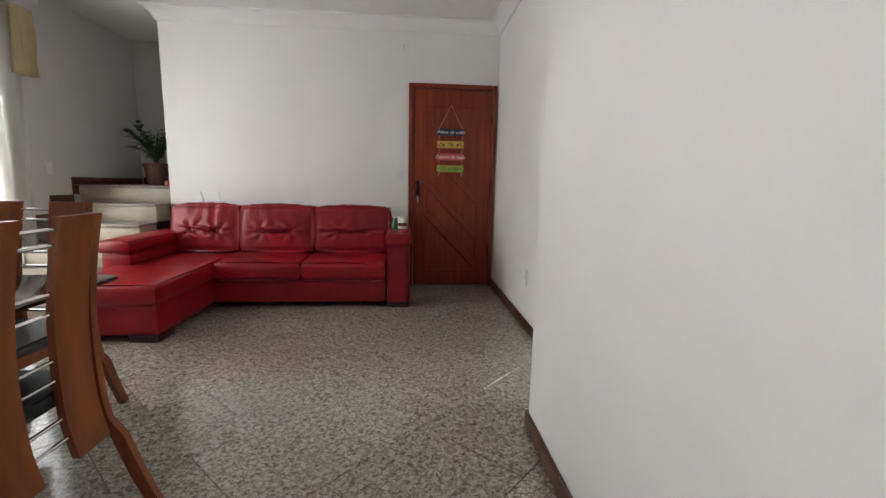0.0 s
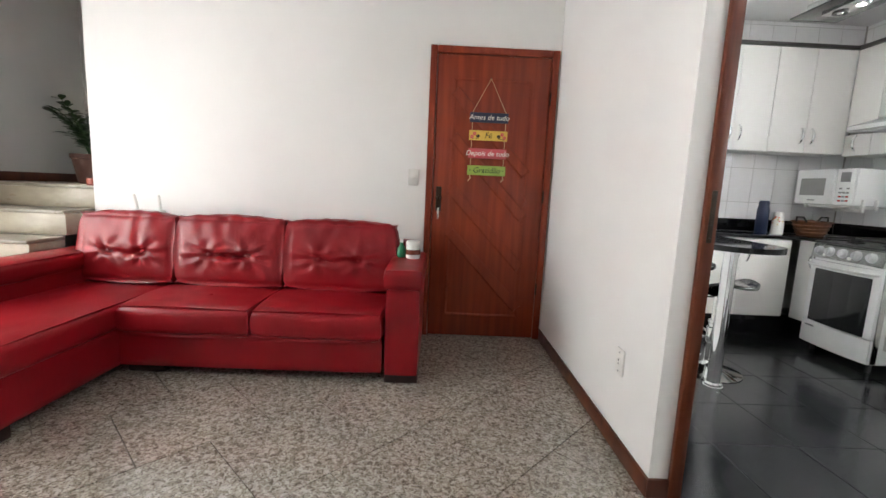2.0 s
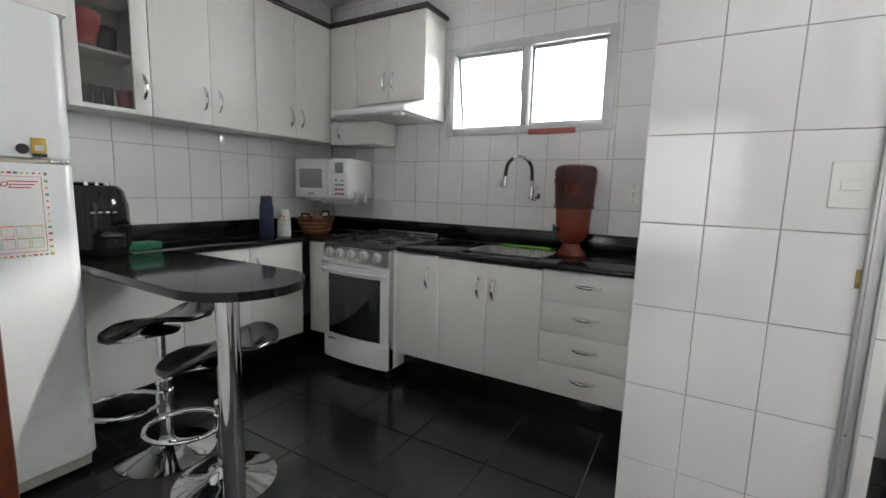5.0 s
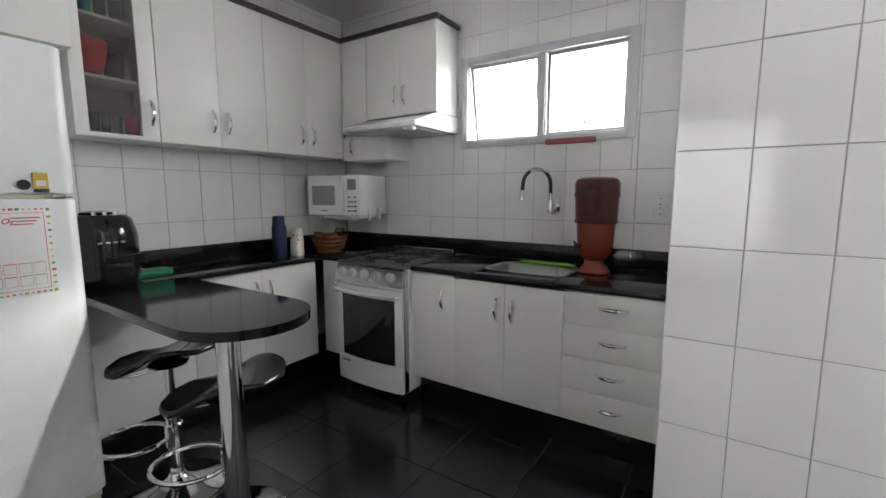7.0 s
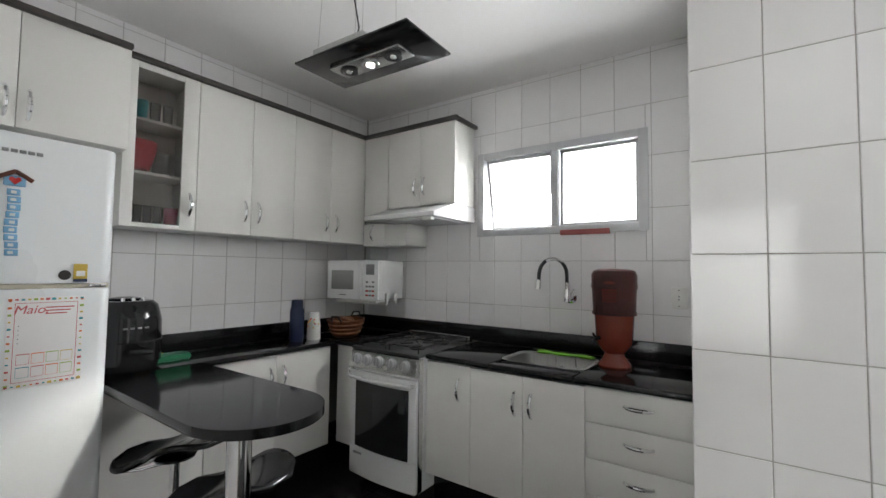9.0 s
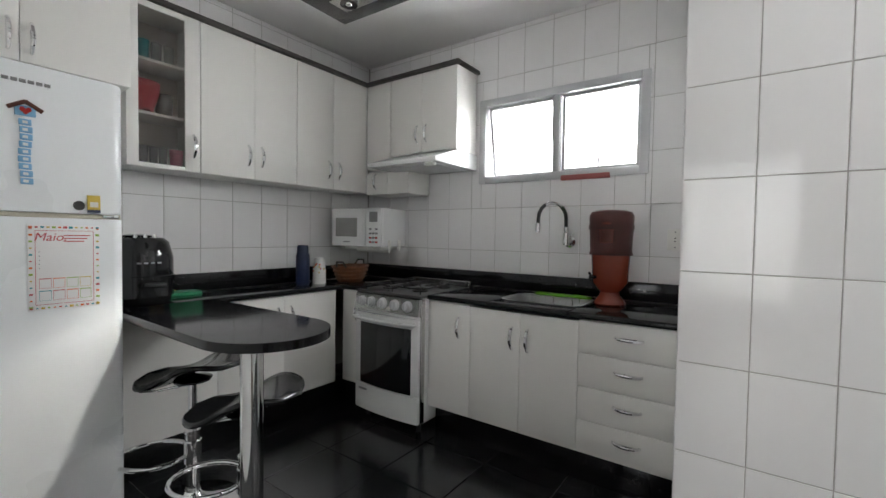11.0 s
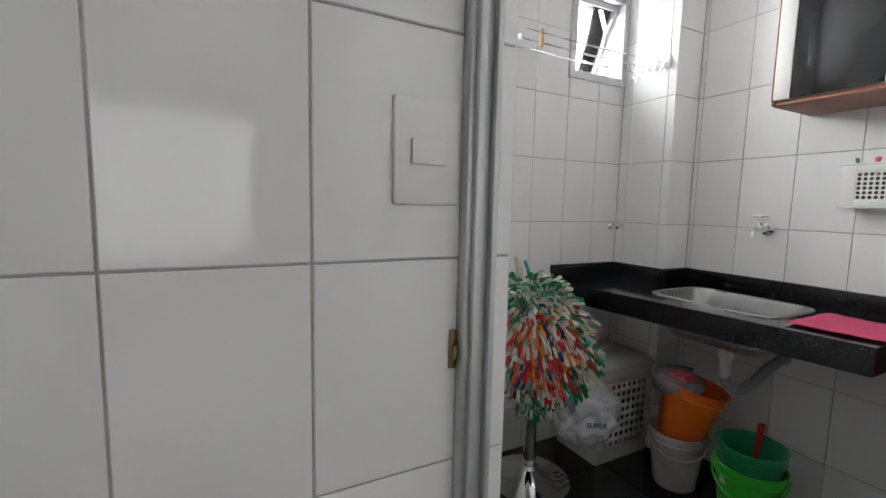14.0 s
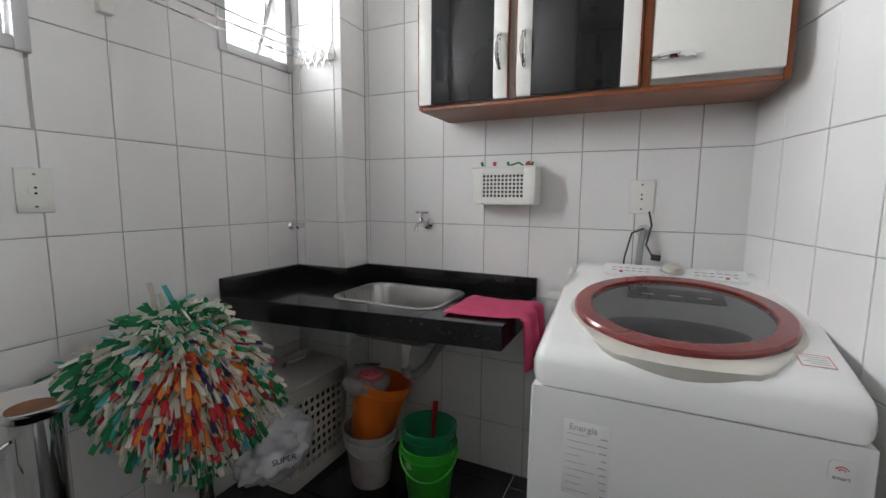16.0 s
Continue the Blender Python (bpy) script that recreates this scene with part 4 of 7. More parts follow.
def stairs():
    root = structure(thing("stairs", (0, 0, 0), 0, "beige stone stairs with dark wooden skirting", "stairs"), "beige stone stairs with dark wooden skirting")
    rise, going = 0.172, 0.285
    for k in range(6):
        z1 = 1.032 - rise * k
        y0 = BACK + 0.02 - going * k
        xl = LEFT + 0.002
        xr = -2.30 + (0.0 if k == 0 else -0.004)
        if k >= 2:
            xr = -2.30
        y1 = 6.24 if k == 0 else y0 + going - 0.002
        st = part("step", B(xl, xr, y0 + 0.02, y1, z1 - rise if k < 5 else 0, z1 - 0.026, 0.001), STAIRSTONE, root)
        part("tread", B(xl, xr + 0.006, y0, y1 + 0.001, z1 - 0.025, z1, 0.006), STAIREDGE, st)
    for k in range(6):
        z1 = 1.032 - rise * k
        y0 = BACK + 0.02 - going * k
        part("skirting", B(LEFT + 0.001, LEFT + 0.016, y0 - 0.075, y0 + going - 0.075 if k else 6.2, z1 + 0.001, z1 + 0.075, 0.003), DARKWOOD, root, "dark wooden skirting")
        part("skirting", B(LEFT + 0.001, LEFT + 0.0155, y0 - 0.075, y0 - 0.001, z1 - rise + 0.075, z1, 0.003), DARKWOOD, root, "dark wooden skirting")
    part("skirting", B(LEFT + 0.02, -2.14, 6.225, 6.249, 1.033, 1.115, 0.003), DARKWOOD, root, "dark wooden skirting")
    part("end_post", B(-2.335, -2.292, BACK - 0.01, BACK + 0.05, 1.033, 1.085, 0.004), REDWOOD, root, "short red-brown wooden end block")


stairs()


def potted_plant():
    root = thing("potted_plant", (-2.66, 5.60, 1.033), 0, "dark green potted plant with glossy leaflets on the landing", "plant")
    part("pot", LA([(0, 0), (0.085, 0.0), (0.092, 0.01), (0.125, 0.20), (0.135, 0.205), (0.137, 0.24), (0.122, 0.242), (0.115, 0.21), (0, 0.205)]), POT, root)
    part("soil", LA([(0, 0.215), (0.114, 0.212), (0.114, 0.2)]), FOOT, root)
    rng = random.Random(4)
    for s in range(24):
        az, reach, top = rng.uniform(0, 2 * math.pi), rng.uniform(0.10, 0.30), rng.uniform(0.36, 0.58)
        if s < 4:
            az, reach = math.pi + rng.uniform(-0.7, 0.7), rng.uniform(0.22, 0.36)
        pts = []
        for k in range(9):
            u = k / 8
            pts.append(Vector((math.cos(az) * reach * u ** 1.5, math.sin(az) * reach * u ** 1.5, 0.2 + top * (u - 0.35 * u * u * (reach / 0.3)))))
        part("stem", T(pts, [0.008 - 0.006 * k / 8 for k in range(9)], 6), LEAF, root)
        bm = bmesh.new()
        for k in range(2, 9):
            for side in (-1, 1):
                p, d = pts[k], (pts[k] - pts[k - 1]).normalized()
                across = d.cross(Vector((0, 0, 1)))
                across = across.normalized() if across.length > 0.05 else Vector((1, 0, 0))
                ldir = (across * side + d * 0.55 + Vector((0, 0, rng.uniform(-0.15, 0.25)))).normalized()
                wid = ldir.cross(Vector((0, 0, 1))).normalized()
                ln, wd = rng.uniform(0.075, 0.105), rng.uniform(0.020, 0.027)
                a = bm.verts.new(p)
                prev = None
                row = [(0.25, 0.75), (0.55, 1.0), (0.82, 0.65)]
                L2, R2, C2 = [], [], []
                for f, w in row:
                    c = p + ldir * ln * f + Vector((0, 0, -0.012 * f * f))
                    L2.append(bm.verts.new(c + wid * wd * w + Vector((0, 0, 0.004))))
                    R2.append(bm.verts.new(c - wid * wd * w + Vector((0, 0, 0.004))))
                    C2.append(bm.verts.new(c))
                tip = bm.verts.new(p + ldir * ln + Vector((0, 0, -0.014)))
                for side2 in (L2, R2):
                    bm.faces.new((a, side2[0], C2[0]))
                    for q in range(2):
                        bm.faces.new((C2[q], side2[q], side2[q + 1], C2[q + 1]))
                    bm.faces.new((C2[2], side2[2], tip))
        part("foliage", bm, LEAF, root, angle=60)


potted_plant()


def dining_chair(loc, rz):
    """A chair with a back of two tall curved boards joined by chrome rods. It faces local -y... its back is at +y."""
    root = thing("dining_chair", loc, rz, "orange-brown wooden dining chair, two curved back boards joined by chrome rods", "chair", "dining chairs round the table")

    def curve(z):
        t = max(0.0, (z - 0.42) / 0.6)
        low = max(0.0, (0.42 - z) / 0.42)
        return 0.0 + 0.055 * t ** 1.6 - 0.015 * math.sin(math.pi * min(1, t)) + 0.13 * low ** 1.5

    for s in (-1, 1):
        a, b = (0.062, 0.192)
        n = 16
        bm = bmesh.new()
        rows = []
        for k in range(n + 1):
            z = 0.27 + (1.0 - 0.27) * k / n
            y = 0.20 + curve(z)
            th = 0.024
            rows.append([bm.verts.new(p) for p in ((s * a, y, z), (s * b, y, z), (s * b, y + th, z), (s * a, y + th, z))])
        for p, q in zip(rows, rows[1:]):
            for i in range(4):
                bm.faces.new((p[i], p[(i + 1) % 4], q[(i + 1) % 4], q[i]))
        bm.faces.new(rows[0])
        bm.faces.new(rows[-1])
        part("back_board", bm, CHAIRWOOD, root)
        bm = bmesh.new()
        rows = []
        for k in range(n + 1):
            z = 1.0 * k / n
            y = 0.175 + curve(z) + (0.03 if z < 0.3 else 0.0)
            wd = 0.034 - 0.012 * abs(z - 0.45)
            rows.append([bm.verts.new(p) for p in ((s * 0.207, y, z), (s * (0.207 + 0.026), y, z), (s * (0.207 + 0.026), y + wd + 0.014, z), (s * 0.207, y + wd + 0.014, z))])
        for p, q in zip(rows, rows[1:]):
            for i in range(4):
                bm.faces.new((p[i], p[(i + 1) % 4], q[(i + 1) % 4], q[i]))
        bm.faces.new(rows[0])
        bm.faces.new(rows[-1])
        part("rear_leg", bm, CHAIRWOOD, root)
        part("front_leg", T([(s * 0.19, -0.20, 0.43), (s * 0.195, -0.215, 0.2), (s * 0.2, -0.235, 0.0)], [0.02, 0.018, 0.014], 8), CHAIRWOOD, root)
        part("seat_rail", B(s * 0.205 - 0.012, s * 0.205 + 0.012, -0.2, 0.2, 0.40, 0.445, 0.004), CHAIRWOOD, root)
    for z in (0.34, 0.40, 0.52, 0.58, 0.72, 0.78, 0.92, 0.965):
        y = 0.212 + curve(z)
        part("rod", T([(-0.066, y, z), (0.066, y, z)], 0.006, 8), CHROME, root, "chrome rod")
    part("seat", cushion(-0.215, 0.215, -0.225, 0.19, 0.435, 0.485, 0.022, 0.01, 8), RUBBER, root, "black upholstered seat")
    return root


dining_chair((-1.05, 1.70, 0), -90)
dining_chair((-1.46, 2.265, 0), 0)


def dining_table():
    root = thing("dining_table", (0.15, -0.26, 0), 0, "dining table with a dark glass top beside the chairs", "table")
    top = part("tabletop", prism(bmesh.new(), rounded(-2.12, -1.04, 0.75, 2.42, 0.03), 0.738, 0.75, 0.003, 2), OVENGLASS, root, "dark glass tabletop")
    for x, y in ((-1.92, 0.95), (-1.22, 0.95), (-1.92, 2.08), (-1.22, 2.08)):
        part("leg", B(x - 0.04, x + 0.04, y - 0.04, y + 0.04, 0, 0.737, 0.006), CHAIRWOOD, root)
    cl = bmesh.new()
    rows = []
    for k in range(31):
        u = -0.67 + 1.34 * k / 30
        over = max(0.0, abs(u) - 0.555)
        x = -1.42 + max(-0.557, min(0.557, u)) + (0.003 if over else 0) * (1 if u > 0 else -1)
        z = 0.7525 - over * 1.8
        rows.append([cl.verts.new((x + 0.004 * math.sin(7 * j + k) * (1 if over else 0), 1.16 + 0.36 * j / 8, z)) for j in range(9)])
    for a, b in zip(rows, rows[1:]):
        for j in range(8):
            cl.faces.new((a[j], a[j + 1], b[j + 1], b[j]))
    ob = mesh_object("table_runner", cl, shade("red_table_cloth", (0.33, 0.012, 0.02), 0.85, second=(0.25, 0.01, 0.016), scale=20, bump=0.4, bump_scale=160))
    ob.modifiers.new("thickness", "SOLIDIFY").thickness = 0.002
    tagged(ob, "red cloth runner hanging over the dining table's edge", "table runner")
    box1 = tagged(mesh_object("paper_box", B(-1.27, -1.13, 1.56, 1.74, 0.756, 0.80, 0.004), PAPER), "small white box on the dining table", "box")


dining_table()


# ---- kitchen doorway ----
def kitchen_frame():
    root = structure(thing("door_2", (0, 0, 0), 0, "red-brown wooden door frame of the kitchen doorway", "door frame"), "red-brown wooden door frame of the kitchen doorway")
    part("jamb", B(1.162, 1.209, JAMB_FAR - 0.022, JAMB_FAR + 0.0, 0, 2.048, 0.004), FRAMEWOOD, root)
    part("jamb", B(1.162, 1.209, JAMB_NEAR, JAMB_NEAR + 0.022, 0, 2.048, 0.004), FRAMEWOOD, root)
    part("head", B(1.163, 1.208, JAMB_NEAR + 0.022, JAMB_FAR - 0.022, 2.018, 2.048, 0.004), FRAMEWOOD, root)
    sp = part("strike_plate", B(1.176, 1.194, JAMB_FAR - 0.0255, JAMB_FAR - 0.0215, 0.98, 1.16, 0.002), BRONZE, root, "worn metal strike plate")
    for z in (0.995, 1.04, 1.10, 1.145):
        part("screw", LA([(0, 0), (0.004, 0), (0.004, 0.003), (0, 0.003)], (1.185, JAMB_FAR - 0.027, z), 8), INKBLACK, sp)


kitchen_frame()

# grey aluminium channel of the laundry's sliding door
ch = structure(thing("door_3", (PIER_X, 0, 0), 0, "grey aluminium door channel on the tiled pier", "door frame"), "grey aluminium door channel on the tiled pier")
bm = B(-0.022, -0.0005, 2.584, 2.630, 0, CEIL_K - 0.3, 0.004)
part("channel", bm, ALU, ch)
part("channel_lip", B(-0.034, -0.0225, 2.588, 2.598, 0, CEIL_K - 0.3, 0.003), ALU, ch)
part("channel_lip", B(-0.034, -0.0225, 2.612, 2.624, 0, CEIL_K - 0.3, 0.003), ALU, ch)
sp = part("strike_plate", B(-0.005, 0.0, 2.6305, 2.641, 0.975, 1.03, 0.002), BRASS, ch, "small worn brass strike plate")
part("latch_tongue", B(-0.014, -0.0055, 2.633, 2.639, 0.99, 1.01, 0.002), BRASS, sp)
for z in (0.55, 1.62):
    part("screw", B(-0.037, -0.0345, 2.615, 2.620, z, z + 0.005, 0.001), INKBLACK, ch)


# ---- kitchen units ----
def bow_handle(parent, m, length=0.125, name="handle"):
    """A bowed chrome pull standing along local z, out along -y."""
    pts, rs = [], []
    for k in range(13):
        u = -1 + 2 * k / 12
        pts.append((0, -0.004 - 0.024 * (1 - u * u), u * length / 2))
        rs.append(0.0045 + 0.0055 * (1 - u * u) ** 0.7)
    bm = T(pts, rs, 10)
    for s in (-1, 1):
        lathe(bm, [(0, 0), (0.007, 0.0), (0.006, 0.006), (0, 0.006)], (0, 0, 0), 10)
        turned(bm, len(bm.verts) - 22, Matrix.Translation((0, 0.001, s * (length / 2 - 0.004))) @ pose(0, 0, 0, 90, 0, 0))
    turned(bm, 0, m)
    return part(name, bm, CHROME, parent, "bowed chrome handle")


def cabinet(name, loc, rz, w, h, depth, fronts, label, group, body=True, material=None, well=0.0):
    """A carcass with its fronts, facing local -y; fronts: (x0, x1, z0, z1, handle x, handle z, upright)."""
    material = material or LAMINATE
    root = thing(name, loc, rz, label, "cabinet", group)
    if body:
        part("body", B(0.001, w - 0.001, 0.019, depth, 0, h - well, 0.002), material, root)
    for x0, x1, z0, z1, hx, hz, upright in fronts:
        d = part("drawer_front" if not upright else "door", B(x0 + 0.0012, x1 - 0.0012, 0.0, 0.018, z0 + 0.0012, z1 - 0.0012, 0.0016, 2), material, root)
        if hx is not None:
            bow_handle(d, Matrix.Translation((hx, 0, hz)) @ (Matrix() if upright else pose(0, 0, 0, 0, 90, 0)))
    return root


ZB, ZT = 0.185, 0.838     # base units
H = ZT - ZB
FX = 3.255                # fronts of the run below the window
base = "kitchen base units"
cabinet("base_cabinet", (FX, 4.612, ZB), -90, 0.30, H, 0.58, [(0, 0.30, 0, H - 0.006, 0.225, 0.51, True)], "white laminate base cabinet with one door beside the stove", base)
cabinet("base_cabinet", (FX, 4.312, ZB), -90, 0.62, H, 0.58, [(0, 0.31, 0, H - 0.012, 0.265, 0.50, True), (0.31, 0.62, 0, H - 0.012, 0.355, 0.50, True)], "white laminate sink cabinet with two doors", base, well=0.16)
q = (H - 0.004) / 4
cabinet("drawer_cabinet", (FX, 3.692, ZB), -90, 0.462, H, 0.58, [(0, 0.462, k * q, (k + 1) * q, 0.23, (k + 0.5) * q + 0.015, False) for k in range(4)], "white laminate cabinet with four drawers", base)
cabinet("corner_base_cabinet", (FX, 5.385, ZB), -90, 0.20, H, 0.58, [(0, 0.20, 0, H - 0.004, 0.15, 0.50, True)], "narrow white laminate corner cabinet", base)
FY = 5.385
cabinet("base_cabinet", (2.37, FY, ZB), 0, 0.82, H, 0.355, [(0, 0.41, 0, H - 0.004, 0.365, 0.52, True), (0.41, 0.82, 0, H - 0.004, 0.455, 0.52, True)], "white laminate base cabinet with two doors", base)
cabinet("base_cabinet", (1.90, FY, ZB), 0, 0.468, H, 0.355, [(0, 0.468, 0, H - 0.004, 0.40, 0.52, True)], "white laminate base cabinet under the breakfast bar", base)
for nm, b in (("plinth_window", B(3.34, 3.80, 3.225, 4.61, 0.0, ZB - 0.002, 0.002)), ("plinth_corner", B(3.34, 3.80, 5.19, 5.70, 0, ZB - 0.002, 0.002)), ("plinth_back", B(1.88, 3.338, 5.46, 5.70, 0, ZB - 0.002, 0.002))):
    structure(mesh_object(nm, b, BLACKSTONE), "black stone plinth below the cabinets")


def worktop():
    """Black stone tops with a rounded front edge and a low upstand; the sink's opening is cut through."""
    root = thing("kitchen_worktop", (0, 0, 0), 0, "black polished stone worktop with a low upstand", "worktop")
    f, z0 = 3.232, TOP - 0.03
    part("slab", B(f, 3.855, 3.215, 3.74, z0, TOP, 0.010, 3), BLACKSTONE, root)
    part("slab", B(f, 3.855, 4.19, 4.61, z0, TOP, 0.010, 3), BLACKSTONE, root)
    part("slab", B(f, 3.37, 3.74, 4.19, z0, TOP, 0.010, 3), BLACKSTONE, root)
    part("slab", B(3.70, 3.855, 3.74, 4.19, z0, TOP, 0.004, 2), BLACKSTONE, root)
    part("slab", B(f, 3.855, 5.185, 5.748, z0, TOP, 0.010, 3), BLACKSTONE, root)
    part("slab", B(1.87, f - 0.001, 5.362, 5.748, z0, TOP, 0.010, 3), BLACKSTONE, root)
    part("upstand", B(3.835, 3.856, 3.212, 5.73, TOP + 0.001, 0.978, 0.003), BLACKSTONE, root)
    part("upstand", B(1.87, 3.834, 5.728, 5.7495, TOP + 0.001, 0.978, 0.003), BLACKSTONE, root)


worktop()


def kitchen_sink():
    root = thing("kitchen_sink", (3.535, 3.965, TOP), 0, "stainless steel sink bowl set in the black worktop", "sink")
    bm = bmesh.new()
    rings = []
    for inset, z in ((-0.012, 0.003), (0.004, 0.003), (0.012, -0.004), (0.018, -0.10), (0.045, -0.135), (0.13, -0.14)):
        rings.append([bm.verts.new((x, y, z)) for x, y in rounded(-0.166 + inset, 0.166 - inset, -0.226 + inset, 0.226 - inset, max(0.02, 0.07 - inset / 2), 5)])
    for a, b in zip(rings, rings[1:]):
        n = len(a)
        for k in range(n):
            bm.faces.new((a[k], a[(k + 1) % n], b[(k + 1) % n], b[k]))
    bm.faces.new(rings[-1])
    part("bowl", bm, SINKSTEEL, root)
    part("drain", LA([(0, -0.136), (0.03, -0.137), (0.034, -0.139)]), CHROME, root)


kitchen_sink()
bm = bmesh.new()
rows = []
for k in range(25):
    u = k / 24
    y = 4.10 - 0.33 * u
    rows.append([bm.verts.new((3.685 + 0.026 * math.sin(a) + 0.008 * math.sin(11 * u), y + 0.006 * math.sin(9 * u + a), TOP + 0.0115 + 0.009 * math.cos(a) * (1 + 0.25 * math.sin(17 * u)))) for a in [2 * math.pi * q2 / 12 for q2 in range(12)]])
for a, b in zip(rows, rows[1:]):
    for k in range(12):
        bm.faces.new((a[k], a[(k + 1) % 12], b[(k + 1) % 12], b[k]))
bm.faces.new(rows[0])
bm.faces.new(rows[-1])
tagged(mesh_object("dish_cloth", bm, LIME), "folded lime green dish cloth behind the sink", "cloth")


def faucet():
    root = thing("kitchen_faucet", (K_EAST, 3.955, 1.20), 0, "wall-mounted chrome kitchen faucet with a black flexible spout", "faucet")
    root.scale = (1.12, 1.15, 1.12)
    bm = LA([(0, 0), (0.032, 0), (0.032, 0.006), (0.018, 0.014), (0.016, 0.05), (0, 0.05)])
    turned(bm, 0, pose(0, 0, 0, 0, -90, 0))
    part("flange", bm, CHROME, root)
    part("valve_body", LA([(0, -0.02), (0.018, -0.018), (0.02, 0.0), (0.018, 0.03), (0.014, 0.05), (0, 0.05)], (-0.06, 0, 0)), CHROME, root)
    part("lever", T([(-0.045, -0.015, 0.01), (-0.045, -0.03, 0.05)], [0.007, 0.005], 8), CHROME, root)
    pts = [(-0.06, 0.0, 0.05), (-0.065, 0.002, 0.10)]
    for k in range(11):
        a = math.pi * k / 10
        pts.append((-0.15 + 0.085 * math.cos(a), 0.045 - 0.043 * math.cos(a), 0.13 + 0.08 * math.sin(a)))
    pts.append((-0.236, 0.09, 0.09))
    part("spout", T(pts, 0.0095, 12), RUBBER, root, "black flexible spout")
    part("spout_collar", T([(-0.06, 0.0, 0.05), (-0.064, 0.001, 0.085)], 0.012, 12), CHROME, root)
    part("spout_arch", T(pts[5:10], 0.0102, 12), CHROME, root)
    part("nozzle", T([(-0.235, 0.0885, 0.10), (-0.237, 0.092, 0.05)], [0.012, 0.013], 12), CHROME, root)


faucet()


def water_filter():
    root = thing("water_filter", (3.60, 3.64, TOP), 0, "tall terracotta-coloured plastic water filter with a smoky upper tank", "water filter")
    root.scale = (0.92, 0.92, 1.0)
    part("foot", LA([(0, 0), (0.088, 0.0), (0.092, 0.008), (0.078, 0.028), (0.06, 0.05), (0.055, 0.07), (0, 0.07)]), CLAY, root)
    part("lower_tank", LA([(0.05, 0.066), (0.07, 0.08), (0.098, 0.12), (0.103, 0.2), (0.108, 0.275), (0, 0.275)]), CLAY, root)
    part("upper_tank", LA([(0.109, 0.272), (0.116, 0.276), (0.119, 0.36), (0.124, 0.455), (0.124, 0.478), (0.112, 0.498), (0.085, 0.507), (0, 0.509)]), SMOKE, root, "smoky brown upper tank")
    part("rim", LA([(0.1195, 0.268), (0.1205, 0.27), (0.1205, 0.282), (0.1185, 0.284), (0.109, 0.27)]), SMOKE, root)
    part("label", LA([(0.1255, 0.405), (0.1258, 0.406), (0.1258, 0.43), (0.1255, 0.431)], seg=40), SMOKE, root)
    part("candle", LA([(0, 0.33), (0.035, 0.335), (0.038, 0.42), (0.02, 0.44), (0, 0.445)], (-0.06, 0.01, 0)), ORANGE, root)
    tp = part("tap", T([(-0.07, 0.055, 0.15), (-0.105, 0.085, 0.15), (-0.108, 0.087, 0.128)], [0.011, 0.011, 0.008], 10), BLACKPLASTIC, root, "small black tap")
    part("tap_lever", T([(-0.10, 0.08, 0.158), (-0.112, 0.09, 0.175)], 0.006, 8), BLACKPLASTIC, tp)


water_filter()
wall_plate("wall_socket", on_y(K_EAST, 3.365, 1.225, -90), 0.078, 0.118, "white wall socket over the worktop", "socket")


def bag_holder():
    root = thing("bag_holder", (K_EAST - 0.004, 3.245, 1.15), 0, "white plastic cord and bags hung on a wall hook", "hook")
    part("hook_plate", B(-0.012, 0.0, -0.03, 0.04, 0.20, 0.225, 0.003), PLASTIC, root)
    rng = random.Random(3)
    for k in range(5):
        y = -0.02 + 0.014 * k
        part("cord", T([(-0.014, y, 0.205), (-0.03, y + rng.uniform(-0.012, 0.02), 0.13), (-0.02, y + rng.uniform(-0.01, 0.03), 0.06), (-0.024, y + rng.uniform(0, 0.03), 0.0)], 0.005, 6), PLASTIC, root)


bag_holder()


